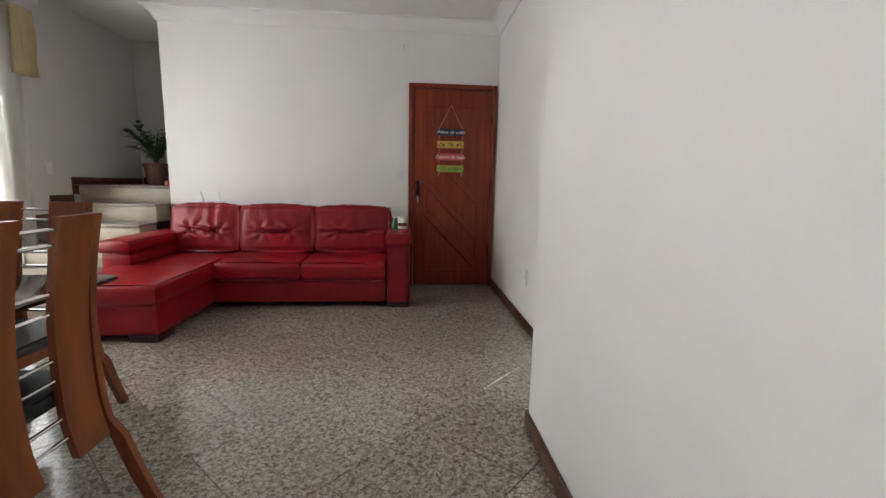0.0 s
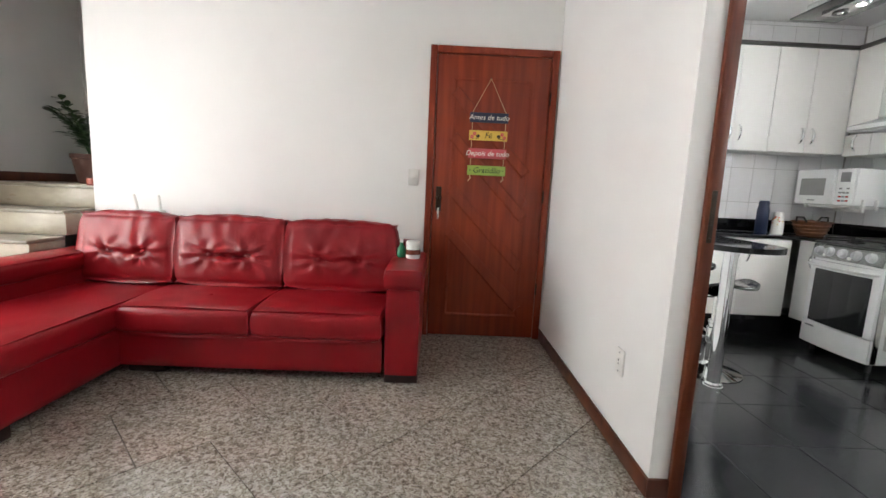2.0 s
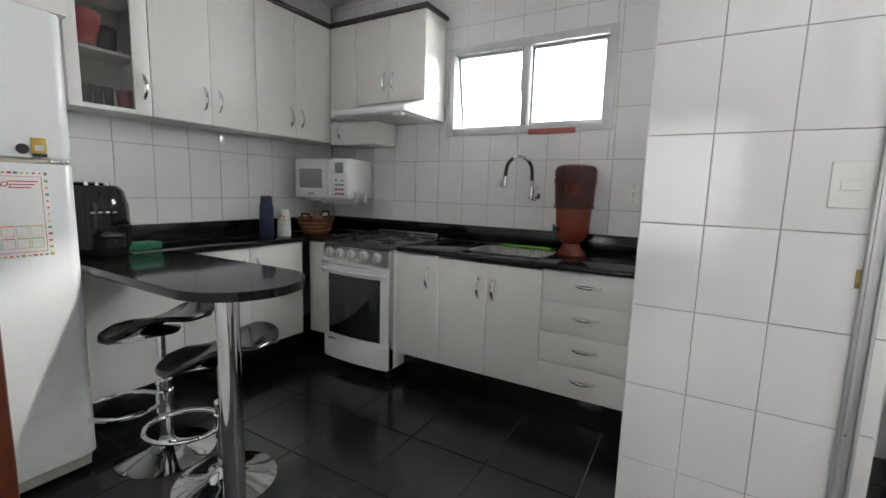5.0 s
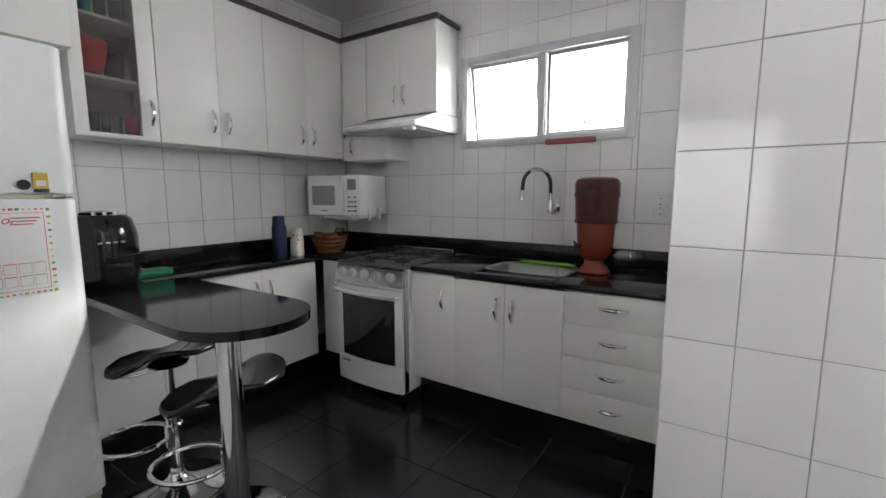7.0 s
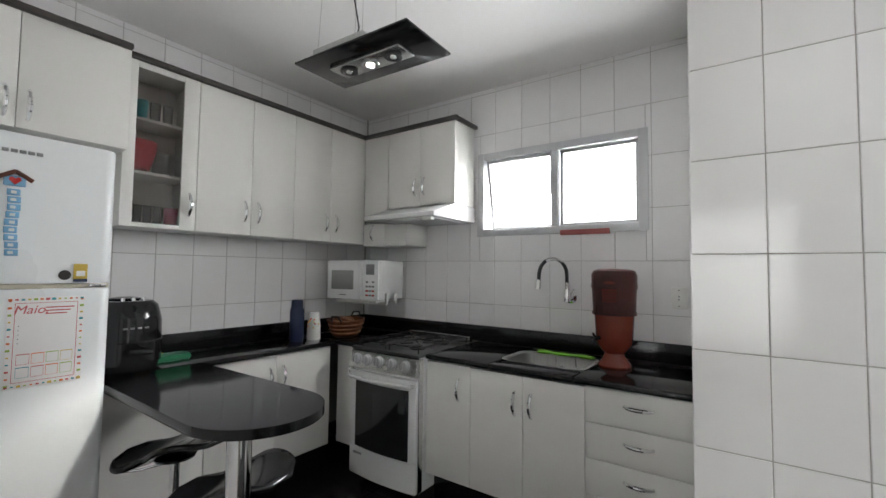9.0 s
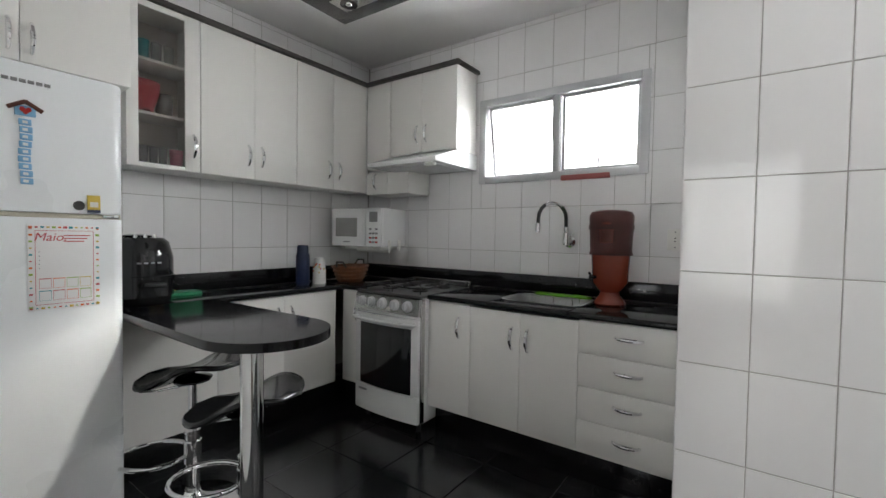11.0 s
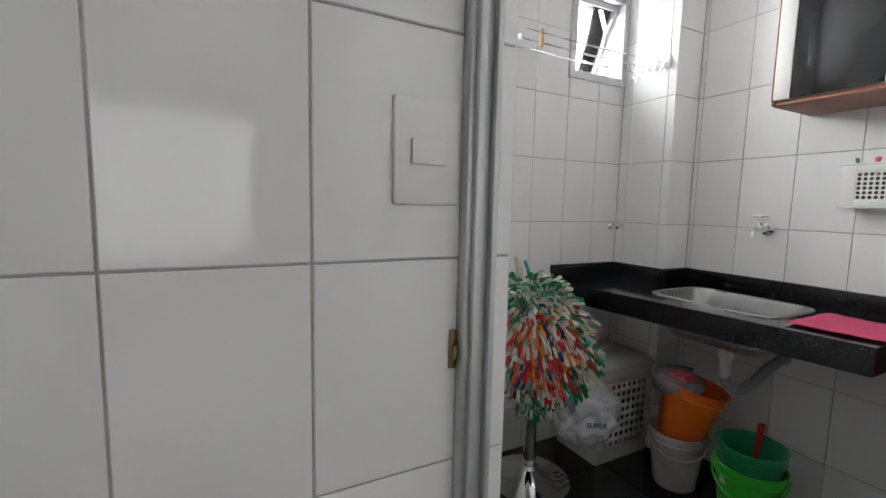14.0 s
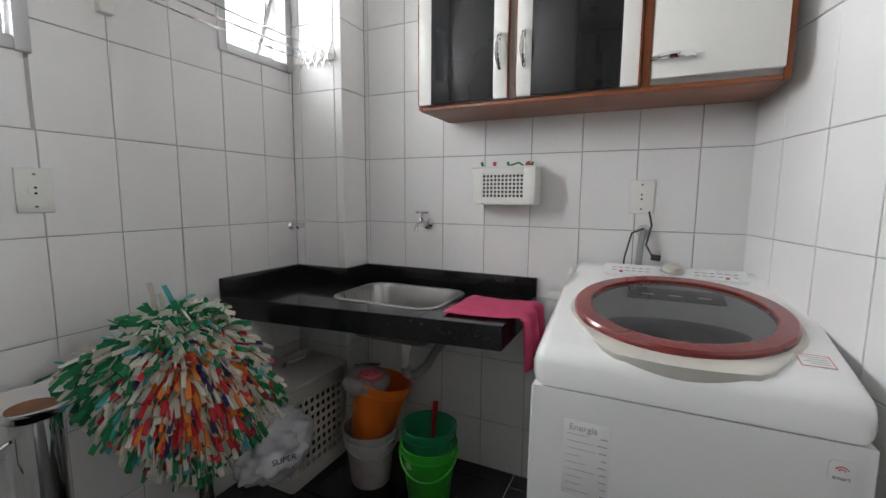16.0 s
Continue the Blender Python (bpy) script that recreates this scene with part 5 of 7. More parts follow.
def stove():
    root = thing("gas_stove", (3.175, 5.178, 0), -90, "white four-burner gas stove with a dark oven window", "stove")
    w, d = 0.56, 0.63
    part("body", B(0.002, w - 0.002, 0.03, d, 0.075, 0.845, 0.006), ENAMEL, root)
    part("side_trim", B(0.0, 0.012, 0.022, 0.06, 0.08, 0.84, 0.004), STEEL, root)
    part("side_trim", B(w - 0.012, w, 0.022, 0.06, 0.08, 0.84, 0.004), STEEL, root)

    def bowed(z0, z1, out, x0=0.012, x1=w - 0.012, back=0.032):
        o = [(x0, back)] + [(x0 + (x1 - x0) * k / 14, -out * math.sin(math.pi * k / 14) + 0.006) for k in range(15)] + [(x1, back)]
        return prism(bmesh.new(), o[::-1], z0, z1, 0.003, 2)

    door = part("oven_door", bowed(0.245, 0.715, 0.022), ENAMEL, root, "white oven door")
    part("oven_window", bowed(0.25, 0.655, 0.0235, 0.016, w - 0.016, 0.02), OVENGLASS, door, "dark oven window")
    hp = [(0.03 + (w - 0.06) * k / 14, -0.03 - 0.03 * math.sin(math.pi * k / 14), 0.685) for k in range(15)]
    hd = part("door_handle", T([(0.035, 0.0, 0.685)] + hp + [(w - 0.035, 0.0, 0.685)], 0.011, 10, flat=1.4), ENAMEL, door)
    part("bottom_drawer", bowed(0.075, 0.24, 0.020), ENAMEL, root)
    part("drawer_badge", B(0.06, 0.13, -0.012, 0.001, 0.205, 0.216, 0.001), INKGREY, root)
    bm = bmesh.new()
    o = [(0.0, 0.735), (-0.004, 0.74), (0.012, 0.838), (0.04, 0.845), (0.05, 0.735)]
    lo = [bm.verts.new((0.006, y, z)) for y, z in o]
    hi = [bm.verts.new((w - 0.006, y, z)) for y, z in o]
    bm.faces.new(lo)
    bm.faces.new(hi[::-1])
    for k in range(5):
        bm.faces.new((lo[k], lo[(k + 1) % 5], hi[(k + 1) % 5], hi[k]))
    panel = part("control_panel", bm, STEEL, root, "steel control panel")
    for k, x in enumerate((0.07, 0.155, 0.255, 0.36, 0.465)):
        bm = LA([(0, 0), (0.034, 0), (0.035, 0.006), (0.029, 0.012), (0.027, 0.026), (0.022, 0.030), (0, 0.031)], seg=24)
        box(bm, -0.005, 0.005, -0.025, 0.025, 0.028, 0.036, 0.002)
        turned(bm, 0, Matrix.Translation((x, 0.006, 0.79)) @ pose(0, 0, 0, 81, 0, 0))
        part("knob", bm, ALU, panel, "round silver knob")
    for x in (0.112, 0.305, 0.315):
        bm = LA([(0, 0), (0.012, 0), (0.012, 0.006), (0, 0.007)], seg=14)
        turned(bm, 0, Matrix.Translation((x, 0.004, 0.762)) @ pose(0, 0, 0, 81, 0, 0))
        part("button", bm, PLASTIC, panel)
    top = part("hob", B(0.0, w, 0.012, d, 0.846, 0.862, 0.006), shade("dark_hob_steel", (0.16, 0.16, 0.16), 0.3, 0.8), root, "dark steel hob")
    for bx in (0.15, 0.41):
        for by in (0.19, 0.45):
            br = part("burner", LA([(0, 0.862), (0.05, 0.862), (0.052, 0.870), (0.036, 0.874), (0.036, 0.882), (0.03, 0.886), (0, 0.886)], (bx, by, 0), 20), IRON, root)
    for gx in (0.15, 0.41):
        bm = bmesh.new()
        for x in (gx - 0.115, gx + 0.115):
            tube(bm, [(x, 0.05, 0.864), (x, 0.055, 0.897), (x, 0.58, 0.897), (x, 0.585, 0.864)], 0.0045, 6)
        for y in (0.06, 0.32, 0.575):
            tube(bm, [(gx - 0.115, y, 0.897), (gx + 0.115, y, 0.897)], 0.0045, 6)
        for by in (0.19, 0.45):
            for k in range(4):
                a = math.pi / 4 + k * math.pi / 2
                tube(bm, [(gx + 0.11 * math.cos(a), by + 0.11 * math.sin(a), 0.897), (gx + 0.03 * math.cos(a), by + 0.03 * math.sin(a), 0.9)], 0.0045, 6)
        part("pan_grid", bm, IRON, root, "black iron pan grid")
    part("raised_lid_rail", B(0.01, w - 0.01, d - 0.045, d - 0.005, 0.8625, 0.905, 0.004), STEEL, root)
    for x in (0.06, w - 0.06):
        for y in (0.08, d - 0.08):
            part("foot", LA([(0, 0), (0.016, 0), (0.018, 0.074), (0, 0.074)], (x, y, 0), 12), RUBBER, root)


stove()

# wall units
U0, U1 = 1.552, 2.375
UY, UX = 5.50, 3.585
wallg = "kitchen wall units"
hh = U1 - U0
cabinet("wall_cabinet", (2.336, UY, U0), 0, 0.612, hh, 0.247, [(0, 0.315, 0, hh, 0.272, 0.14, True), (0.315, 0.612, 0, hh, 0.358, 0.14, True)], "white laminate wall cabinet with two tall doors", wallg)
cabinet("wall_cabinet", (2.949, UY, U0), 0, 0.635, hh, 0.247, [(0, 0.308, 0, hh, 0.262, 0.135, True), (0.308, 0.635, 0, hh, 0.352, 0.135, True)], "white laminate corner wall cabinet with two tall doors", wallg)
cabinet("filler_cabinet", (UX, 5.498, U0 + 0.18), -90, 0.245, hh - 0.18, 0.25, [(0, 0.245, 0, hh - 0.18, None, None, True)], "narrow white laminate filler panel beside the extractor hood", wallg)
cabinet("hood_cabinet", (UX, 5.25, 1.812), -90, 0.60, U1 - 1.812, 0.25, [(0, 0.30, 0, U1 - 1.812, 0.262, 0.135, True), (0.30, 0.60, 0, U1 - 1.812, 0.342, 0.135, True)], "white laminate cabinet over the extractor hood", wallg)
cabinet("small_wall_cabinet", (UX, 5.498, 1.535), -90, 0.43, 0.17, 0.25, [(0, 0.22, 0, 0.17, 0.10, 0.10, True), (0.22, 0.43, 0, 0.17, None, None, True)], "low white laminate shelf cabinet under the hood", wallg)
cabinet("wall_cabinet", (1.275, 5.42, 1.90), 0, 0.708, U1 - 1.90, 0.32, [(0, 0.33, 0, U1 - 1.90, 0.295, 0.10, True), (0.33, 0.708, 0, U1 - 1.90, 0.365, 0.10, True)], "white laminate cabinet above the fridge", wallg)


def glass_cabinet():
    root = thing("glass_door_cabinet", (1.988, UY, U0), 0, "white wall cabinet with a smoked glass door and glasses inside", "cabinet", wallg)
    w, d = 0.345, 0.247
    for nm, b in (("side", B(0.001, 0.016, 0.02, d, 0, hh, 0.001)), ("side", B(w - 0.016, w - 0.001, 0.02, d, 0, hh, 0.001)), ("top", B(0.016, w - 0.016, 0.02, d, hh - 0.016, hh, 0.001)),
                  ("bottom", B(0.016, w - 0.016, 0.02, d, 0, 0.016, 0.001)), ("back", B(0.016, w - 0.016, d - 0.008, d, 0.016, hh - 0.016, 0.001))):
        part(nm, b, CABINSIDE if nm == "back" else LAMINATE, root)
    for z in (0.27, 0.54):
        part("shelf", B(0.017, w - 0.017, 0.03, d - 0.009, z, z + 0.014, 0.001), LAMINATE, root)
    bm = B(0.0, 0.052, 0, 0.018, 0, hh, 0.002)
    box(bm, w - 0.078, w - 0.001, 0, 0.018, 0, hh, 0.002)
    box(bm, 0.052, w - 0.078, 0.0005, 0.0175, 0, 0.022, 0.002)
    box(bm, 0.052, w - 0.078, 0.0005, 0.0175, hh - 0.03, hh, 0.002)
    dr = part("door", bm, LAMINATE, root)
    part("glass_pane", B(0.05, w - 0.076, 0.006, 0.010, 0.02, hh - 0.028, 0), TINTGLASS, dr, "smoked glass pane").visible_shadow = False
    bow_handle(dr, Matrix.Translation((w - 0.036, 0, 0.14)))
    return root


glass_cabinet()


def cup(x, y, z, r, h, mat, label, kind="drinking_glass"):
    root = tagged(mesh_object(kind, LA([(0, 0.003), (r * 0.8, 0.0), (r * 0.85, 0.003), (r, h), (r - 0.002, h), (r * 0.8, 0.006), (0, 0.006)], seg=18), mat), label, "glass" if kind == "drinking_glass" else "bowl")
    root.matrix_world = pose(x, y, z)


zs = U0 + 0.016
tray = tagged(mesh_object("shelf_tray", prism(bmesh.new(), rounded(2.02, 2.29, 5.545, 5.68, 0.03), zs, zs + 0.014, 0.003, 2), IRON), "dark tray under the glasses", "tray")
for k in range(4):
    cup(2.05 + 0.045 * k, 5.60, zs + 0.0145, 0.021, 0.09, CUPGLASS, "clear drinking glass on the tray")
cup(2.245, 5.585, zs + 0.0145, 0.034, 0.085, PINK, "small pink pot in the cabinet", "pot")
cup(2.045, 5.62, U0 + 0.285, 0.03, 0.09, CUPGLASS, "clear drinking glass on the shelf")
cup(2.10, 5.60, U0 + 0.285, 0.032, 0.07, CUPGLASS, "clear drinking glass on the shelf")
cup(2.20, 5.62, U0 + 0.285, 0.045, 0.12, IRON, "dark jug on the shelf", "jug")
jug = tagged(mesh_object("fruit_bowl", LA([(0, 0), (0.05, 0), (0.06, 0.01), (0.085, 0.09), (0.09, 0.15), (0.086, 0.15), (0.075, 0.06), (0, 0.02)], (2.09, 5.63, U0 + 0.36)), CORAL), "red glass bowl on the shelf", "bowl")
jug.location = (0, 0, -0.061)
for k in range(4):
    cup(2.04 + 0.06 * k, 5.61, U0 + 0.555, 0.026, 0.11, TEAL if k < 2 else CUPGLASS, "teal glass tumbler on the top shelf" if k < 2 else "clear drinking glass on the top shelf")


def crown_moulding():
    root = structure(thing("cabinet_cornice", (0, 0, 0), 0, "dark brown cornice along the wall cabinets", "trim"), "dark brown cornice along the wall cabinets")
    for b in (B(1.987, 3.578, UY - 0.022, UY + 0.02, U1 + 0.001, U1 + 0.03, 0.008), B(UX - 0.022, UX + 0.02, 4.63, 5.52, U1 + 0.0015, U1 + 0.0305, 0.008),
              B(UX + 0.021, 3.85, 4.63, 4.672, U1 + 0.001, U1 + 0.03, 0.008), B(1.275, 1.985, 5.40, 5.44, U1 + 0.001, U1 + 0.03, 0.008)):
        part("cornice_length", b, CORNICE, root)


crown_moulding()


def hood():
    root = thing("extractor_hood", (3.855, 5.25, 1.70), -90, "slim white extractor hood under the cabinet", "extractor hood")
    w = 0.60
    o = [(-0.50, 0.0), (-0.505, 0.030), (-0.26, 0.108), (-0.002, 0.108), (-0.002, 0.0)]
    bm = bmesh.new()
    a = [bm.verts.new((0, y, z)) for y, z in o]
    b = [bm.verts.new((w, y, z)) for y, z in o]
    bm.faces.new(a)
    bm.faces.new(b[::-1])
    for k in range(5):
        bm.faces.new((a[k], a[(k + 1) % 5], b[(k + 1) % 5], b[k]))
    bmesh.ops.bevel(bm, geom=bm.edges[:], offset=0.004, segments=2, profile=0.5, affect="EDGES")
    part("canopy", bm, ENAMEL, root)
    part("filter_grille", B(0.05, w - 0.05, -0.44, -0.06, -0.006, -0.0005, 0.002), ALU, root, "grey metal filter grille")
    part("hood_lamp", B(w - 0.10, w - 0.03, -0.49, -0.45, -0.022, -0.001, 0.004), PLASTIC, root)
    part("knob", LA([(0, 0), (0.006, 0), (0.006, 0.006), (0, 0.006)], (w - 0.13, -0.49, 0.031), 10), INKGREY, root)


hood()


def microwave():
    root = thing("microwave", (3.362, 5.645, 1.135), -78, "white microwave oven held by a wall bracket", "microwave")
    w, h, d = 0.45, 0.29, 0.36
    part("body", B(0, w, 0.02, d, 0, h, 0.008), ENAMEL, root)
    dr = part("door", B(0.004, 0.311, 0.0, 0.019, 0.004, h - 0.004, 0.006), ENAMEL, root)
    part("door_window", B(0.04, 0.235, -0.002, 0.003, 0.075, 0.215, 0.012), MWWINDOW, dr, "grey door window")
    part("door_grip", B(0.282, 0.309, -0.012, 0.001, 0.01, h - 0.01, 0.008), ENAMEL, dr)
    part("maker_badge", B(0.11, 0.17, -0.001, 0.001, 0.032, 0.040, 0.0004), INKGREY, dr)
    pn = part("control_panel", B(0.315, w - 0.004, 0.0, 0.019, 0.004, h - 0.004, 0.005), ENAMEL, root)
    part("display", B(0.343, 0.413, -0.002, 0.001, 0.185, 0.26, 0.002), INKGREY, pn, "grey display")
    for k in range(3):
        for r in range(4):
            if r == 3 and k == 1:
                continue
            part("key", B(0.342 + 0.026 * k, 0.363 + 0.026 * k, -0.002, 0.001, 0.03 + 0.032 * r, 0.043 + 0.032 * r, 0.002), (REDP if r < 2 and k != 1 else INKGREY), pn)
    br = thing("microwave_bracket", (3.362, 5.645, 1.135), -78, "white wall bracket under the microwave", "bracket")
    for x, e in ((0.08, 0.36), (0.34, 0.432)):
        part("arm", B(x - 0.012, x + 0.012, 0.03, e, -0.026, -0.001, 0.003), PLASTIC, br)
    part("arm_end", B(0.10, 0.41, 0.035, 0.05, -0.022, -0.0015, 0.003), PLASTIC, br)
    part("cross_bar", B(0.06, 0.36, 0.25, 0.275, -0.05, -0.027, 0.003), PLASTIC, br)
    for y in (0.10, 0.24):
        part("clip", B(0.4505, 0.466, y - 0.014, y + 0.014, -0.03, 0.05, 0.003), PLASTIC, br)


microwave()


def thermos():
    root = thing("thermos_flask", (3.035, 5.55, TOP), 20, "dark blue thermos flask with a handle", "thermos")
    root.scale = (0.85, 0.85, 0.97)
    part("body", LA([(0, 0), (0.05, 0), (0.054, 0.008), (0.054, 0.21), (0.045, 0.235), (0.045, 0.27), (0.04, 0.285), (0, 0.287)]), NAVY, root)
    part("handle", T([(0.05, 0.0, 0.22), (0.085, 0, 0.21), (0.09, 0, 0.14), (0.052, 0, 0.09)], 0.008, 8), NAVY, root)
    root = thing("patterned_thermos", (3.16, 5.53, TOP), 0, "white patterned thermal jug beside the flask", "thermos")
    part("body", LA([(0, 0), (0.043, 0), (0.046, 0.008), (0.044, 0.10), (0.038, 0.16), (0.032, 0.185), (0, 0.19)]), PLASTIC, root)
    rng = random.Random(8)
    for k in range(14):
        a, z = rng.uniform(math.pi * 0.9, math.pi * 1.9), rng.uniform(0.07, 0.14)
        part("printed_flower", B(0.0435 * math.cos(a) - 0.006, 0.0435 * math.cos(a) + 0.006, 0.0435 * math.sin(a) - 0.004, 0.0435 * math.sin(a) + 0.004, z, z + 0.011, 0.003), (ORANGE, YELLOW, CORAL)[k % 3], root)
    root = thing("fruit_basket", (3.42, 5.49, TOP), 25, "oval brown wicker basket with handles", "basket")
    bm = LA([(0, 0.004), (0.09, 0.0), (0.10, 0.006), (0.135, 0.085), (0.14, 0.092), (0.132, 0.092), (0.094, 0.012), (0, 0.01)], seg=30, sx=1.05, sy=0.75)
    root.scale = (1.2, 1.2, 1.3)
    part("basket_body", bm, WICKER, root)
    for z, r in ((0.022, 0.108), (0.044, 0.119), (0.066, 0.129), (0.090, 0.139)):
        part("woven_rim", T([(1.05 * r * math.cos(a), 0.75 * r * math.sin(a), z) for a in [2 * math.pi * k / 40 for k in range(40)]], 0.006, 6, True), WICKER, root)
    for s in (-1, 1):
        part("basket_handle", T([(s * 0.14, -0.03, 0.09), (s * 0.165, -0.02, 0.12), (s * 0.165, 0.02, 0.12), (s * 0.14, 0.03, 0.09)], 0.006, 6), IRON, root)
    rng = random.Random(2)
    for k in range(5):
        x, y = rng.uniform(-0.06, 0.06), rng.uniform(-0.04, 0.04)
        part("dried_fruit", LA([(0, -0.03), (0.025, -0.015), (0.03, 0.0), (0.022, 0.02), (0, 0.028)], (x, y, 0.075), 12), WICKER, root)


thermos()


def breakfast_bar():
    root = thing("breakfast_bar", (0, 0, 0), 0, "black polished stone breakfast bar on one chrome leg", "bar table")
    o = [(2.338, 5.361), (1.872, 5.361)] + arc(2.105, 4.50, 0.233, 0.245, 180, 360, 26)
    part("bar_top", prism(bmesh.new(), o[::-1], TOP - 0.032, TOP + 0.001, 0.013, 4), BLACKSTONE, root)
    lg = part("leg", LA([(0, 0.004), (0.048, 0.004), (0.048, 0.02), (0.0375, 0.03), (0.0375, TOP - 0.032), (0, TOP - 0.032)], (1.985, 4.385, 0)), CHROME, root, "thick chrome leg")
    part("floor_plate", LA([(0, 0.0), (0.055, 0.0), (0.055, 0.006), (0, 0.008)], (1.985, 4.385, 0)), CHROME, lg)


breakfast_bar()


def bar_stool(loc, rz, seat_turn=0.0, seat_z=0.60):
    """A swivel stool: flared base, gas column, footrest ring, waved seat."""
    root = thing("bar_stool", loc, rz, "black bar stool with a wavy plastic seat and a chrome base", "stool", "bar stools")
    part("base", LA([(0, 0.0), (0.195, 0.0), (0.197, 0.006), (0.16, 0.016), (0.09, 0.034), (0.04, 0.06), (0.030, 0.075), (0, 0.075)], seg=40), CHROME, root, "flared chrome base")
    part("column", LA([(0.029, 0.07), (0.029, 0.33), (0.033, 0.335), (0.033, 0.35), (0.0, 0.35)]), CHROME, root)
    part("gas_lift", LA([(0.018, 0.34), (0.018, seat_z - 0.03), (0, seat_z - 0.03)]), CHROME, root)
    pts = [(0.03, 0, 0.31)] + [(0.03 + 0.13 + 0.145 * math.cos(a), 0.145 * math.sin(a), 0.235) for a in [math.pi * 0.78 - 2 * math.pi * 0.78 * k / 24 for k in range(25)]] + [(0.03, 0, 0.23)]
    ring = T([(0.165 + 0.145 * math.cos(2 * math.pi * k / 32), 0.13 * math.sin(2 * math.pi * k / 32), 0.235) for k in range(32)], 0.0095, 10, True)
    part("footrest", ring, CHROME, root, "chrome footrest ring")
    part("footrest_clamp", LA([(0.031, 0.20), (0.036, 0.205), (0.036, 0.30), (0.031, 0.305)]), CHROME, root)
    part("lift_lever", T([(0.02, 0, seat_z - 0.05), (0.12, 0.05, seat_z - 0.06), (0.18, 0.075, seat_z - 0.055)], 0.005, 8), CHROME, root)
    bm = bmesh.new()
    nu, nv = 22, 14
    rows = []
    for j in range(nv + 1):
        v = -1 + 2 * j / nv
        row = []
        for k in range(nu + 1):
            u = -1 + 2 * k / nu
            half = 0.165 + 0.02 * math.cos(math.pi * u) - 0.03 * math.exp(-((u + 0.15) / 0.22) ** 2)
            edge = max(0.0, 1 - abs(u) ** 6) ** 0.5
            row.append(bm.verts.new((0.215 * u, half * v * edge, seat_z + 0.040 * math.sin(u * 3.0 + 0.2) + 0.055 * max(0, u) ** 2 + 0.030 * v * v * (0.5 + 0.5 * math.cos(2.5 * u)))))
        rows.append(row)
    for a, b in zip(rows, rows[1:]):
        for k in range(nu):
            bm.faces.new((a[k], a[k + 1], b[k + 1], b[k]))
    bmesh.ops.remove_doubles(bm, verts=bm.verts[:], dist=0.0004)
    turned(bm, 0, pose(0, 0, 0, 0, 0, seat_turn))
    st = part("seat", bm, BLACKPLASTIC, root, "glossy black wavy seat", 80)
    md = st.modifiers.new("thickness", "SOLIDIFY")
    md.thickness, md.offset = 0.020, 0
    part("seat_mount", LA([(0, seat_z - 0.035), (0.075, seat_z - 0.03), (0.08, seat_z - 0.02), (0.03, seat_z - 0.008)]), BLACKPLASTIC, root)
    return root


bar_stool((2.075, 5.02, 0), 130, 172, 0.60)
bar_stool((2.10, 4.62, 0), 118, 184, 0.55)


def air_fryer():
    root = thing("air_fryer", (2.03, 5.50, TOP + 0.002), 0, "black glossy air fryer on the worktop", "air fryer")
    root.scale = (1.18, 1.12, 1.14)
    part("body", LA([(0, 0), (0.118, 0), (0.128, 0.012), (0.138, 0.10), (0.136, 0.20), (0.12, 0.265), (0.10, 0.283), (0.05, 0.288), (0, 0.289)], seg=36, sx=0.95, sy=1.0), BLACKPLASTIC, root)
    part("basket_drawer", LA([(0.1335, 0.03), (0.1385, 0.032), (0.1405, 0.12), (0.136, 0.124)], seg=36, sx=0.95, sy=1.0), BLACKPLASTIC, root)
    part("top_panel", LA([(0, 0.288), (0.052, 0.287), (0.055, 0.293), (0.03, 0.298), (0, 0.298)], seg=24), BLACKPLASTIC, root)
    for k in range(3):
        part("button", LA([(0, 0.289), (0.007, 0.289), (0.006, 0.303), (0, 0.304)], (-0.03 + 0.035 * k, -0.075, -0.006), 10), CHROME, root)
    part("drawer_handle", T([(-0.03, -0.13, 0.085), (-0.03, -0.19, 0.09), (0.03, -0.19, 0.09), (0.03, -0.13, 0.085)], 0.013, 8), BLACKPLASTIC, root)
    for k in range(4):
        part("printed_mark", B(-0.045 + 0.024 * k, -0.031 + 0.024 * k, -0.1395, -0.1355, 0.175, 0.182, 0.0005), INKGREY, root)


air_fryer()
bm = cushion(2.17, 2.34, 5.50, 5.60, TOP + 0.0005, TOP + 0.03, 0.012, 0.006, 10, lambda u, p: 0.006 * noise.noise(p * 30))
tagged(mesh_object("folded_dish_towel", bm, GREEN, angle=70), "folded green dish towel on the worktop", "towel")
bm = cushion(2.13, 2.24, 5.56, 5.65, TOP + 0.0005, TOP + 0.035, 0.012, 0.006, 8, lambda u, p: 0.006 * noise.noise(p * 30))
tagged(mesh_object("sponge_cloth", bm, YELLOW, angle=70), "crumpled yellow cloth on the worktop", "cloth")


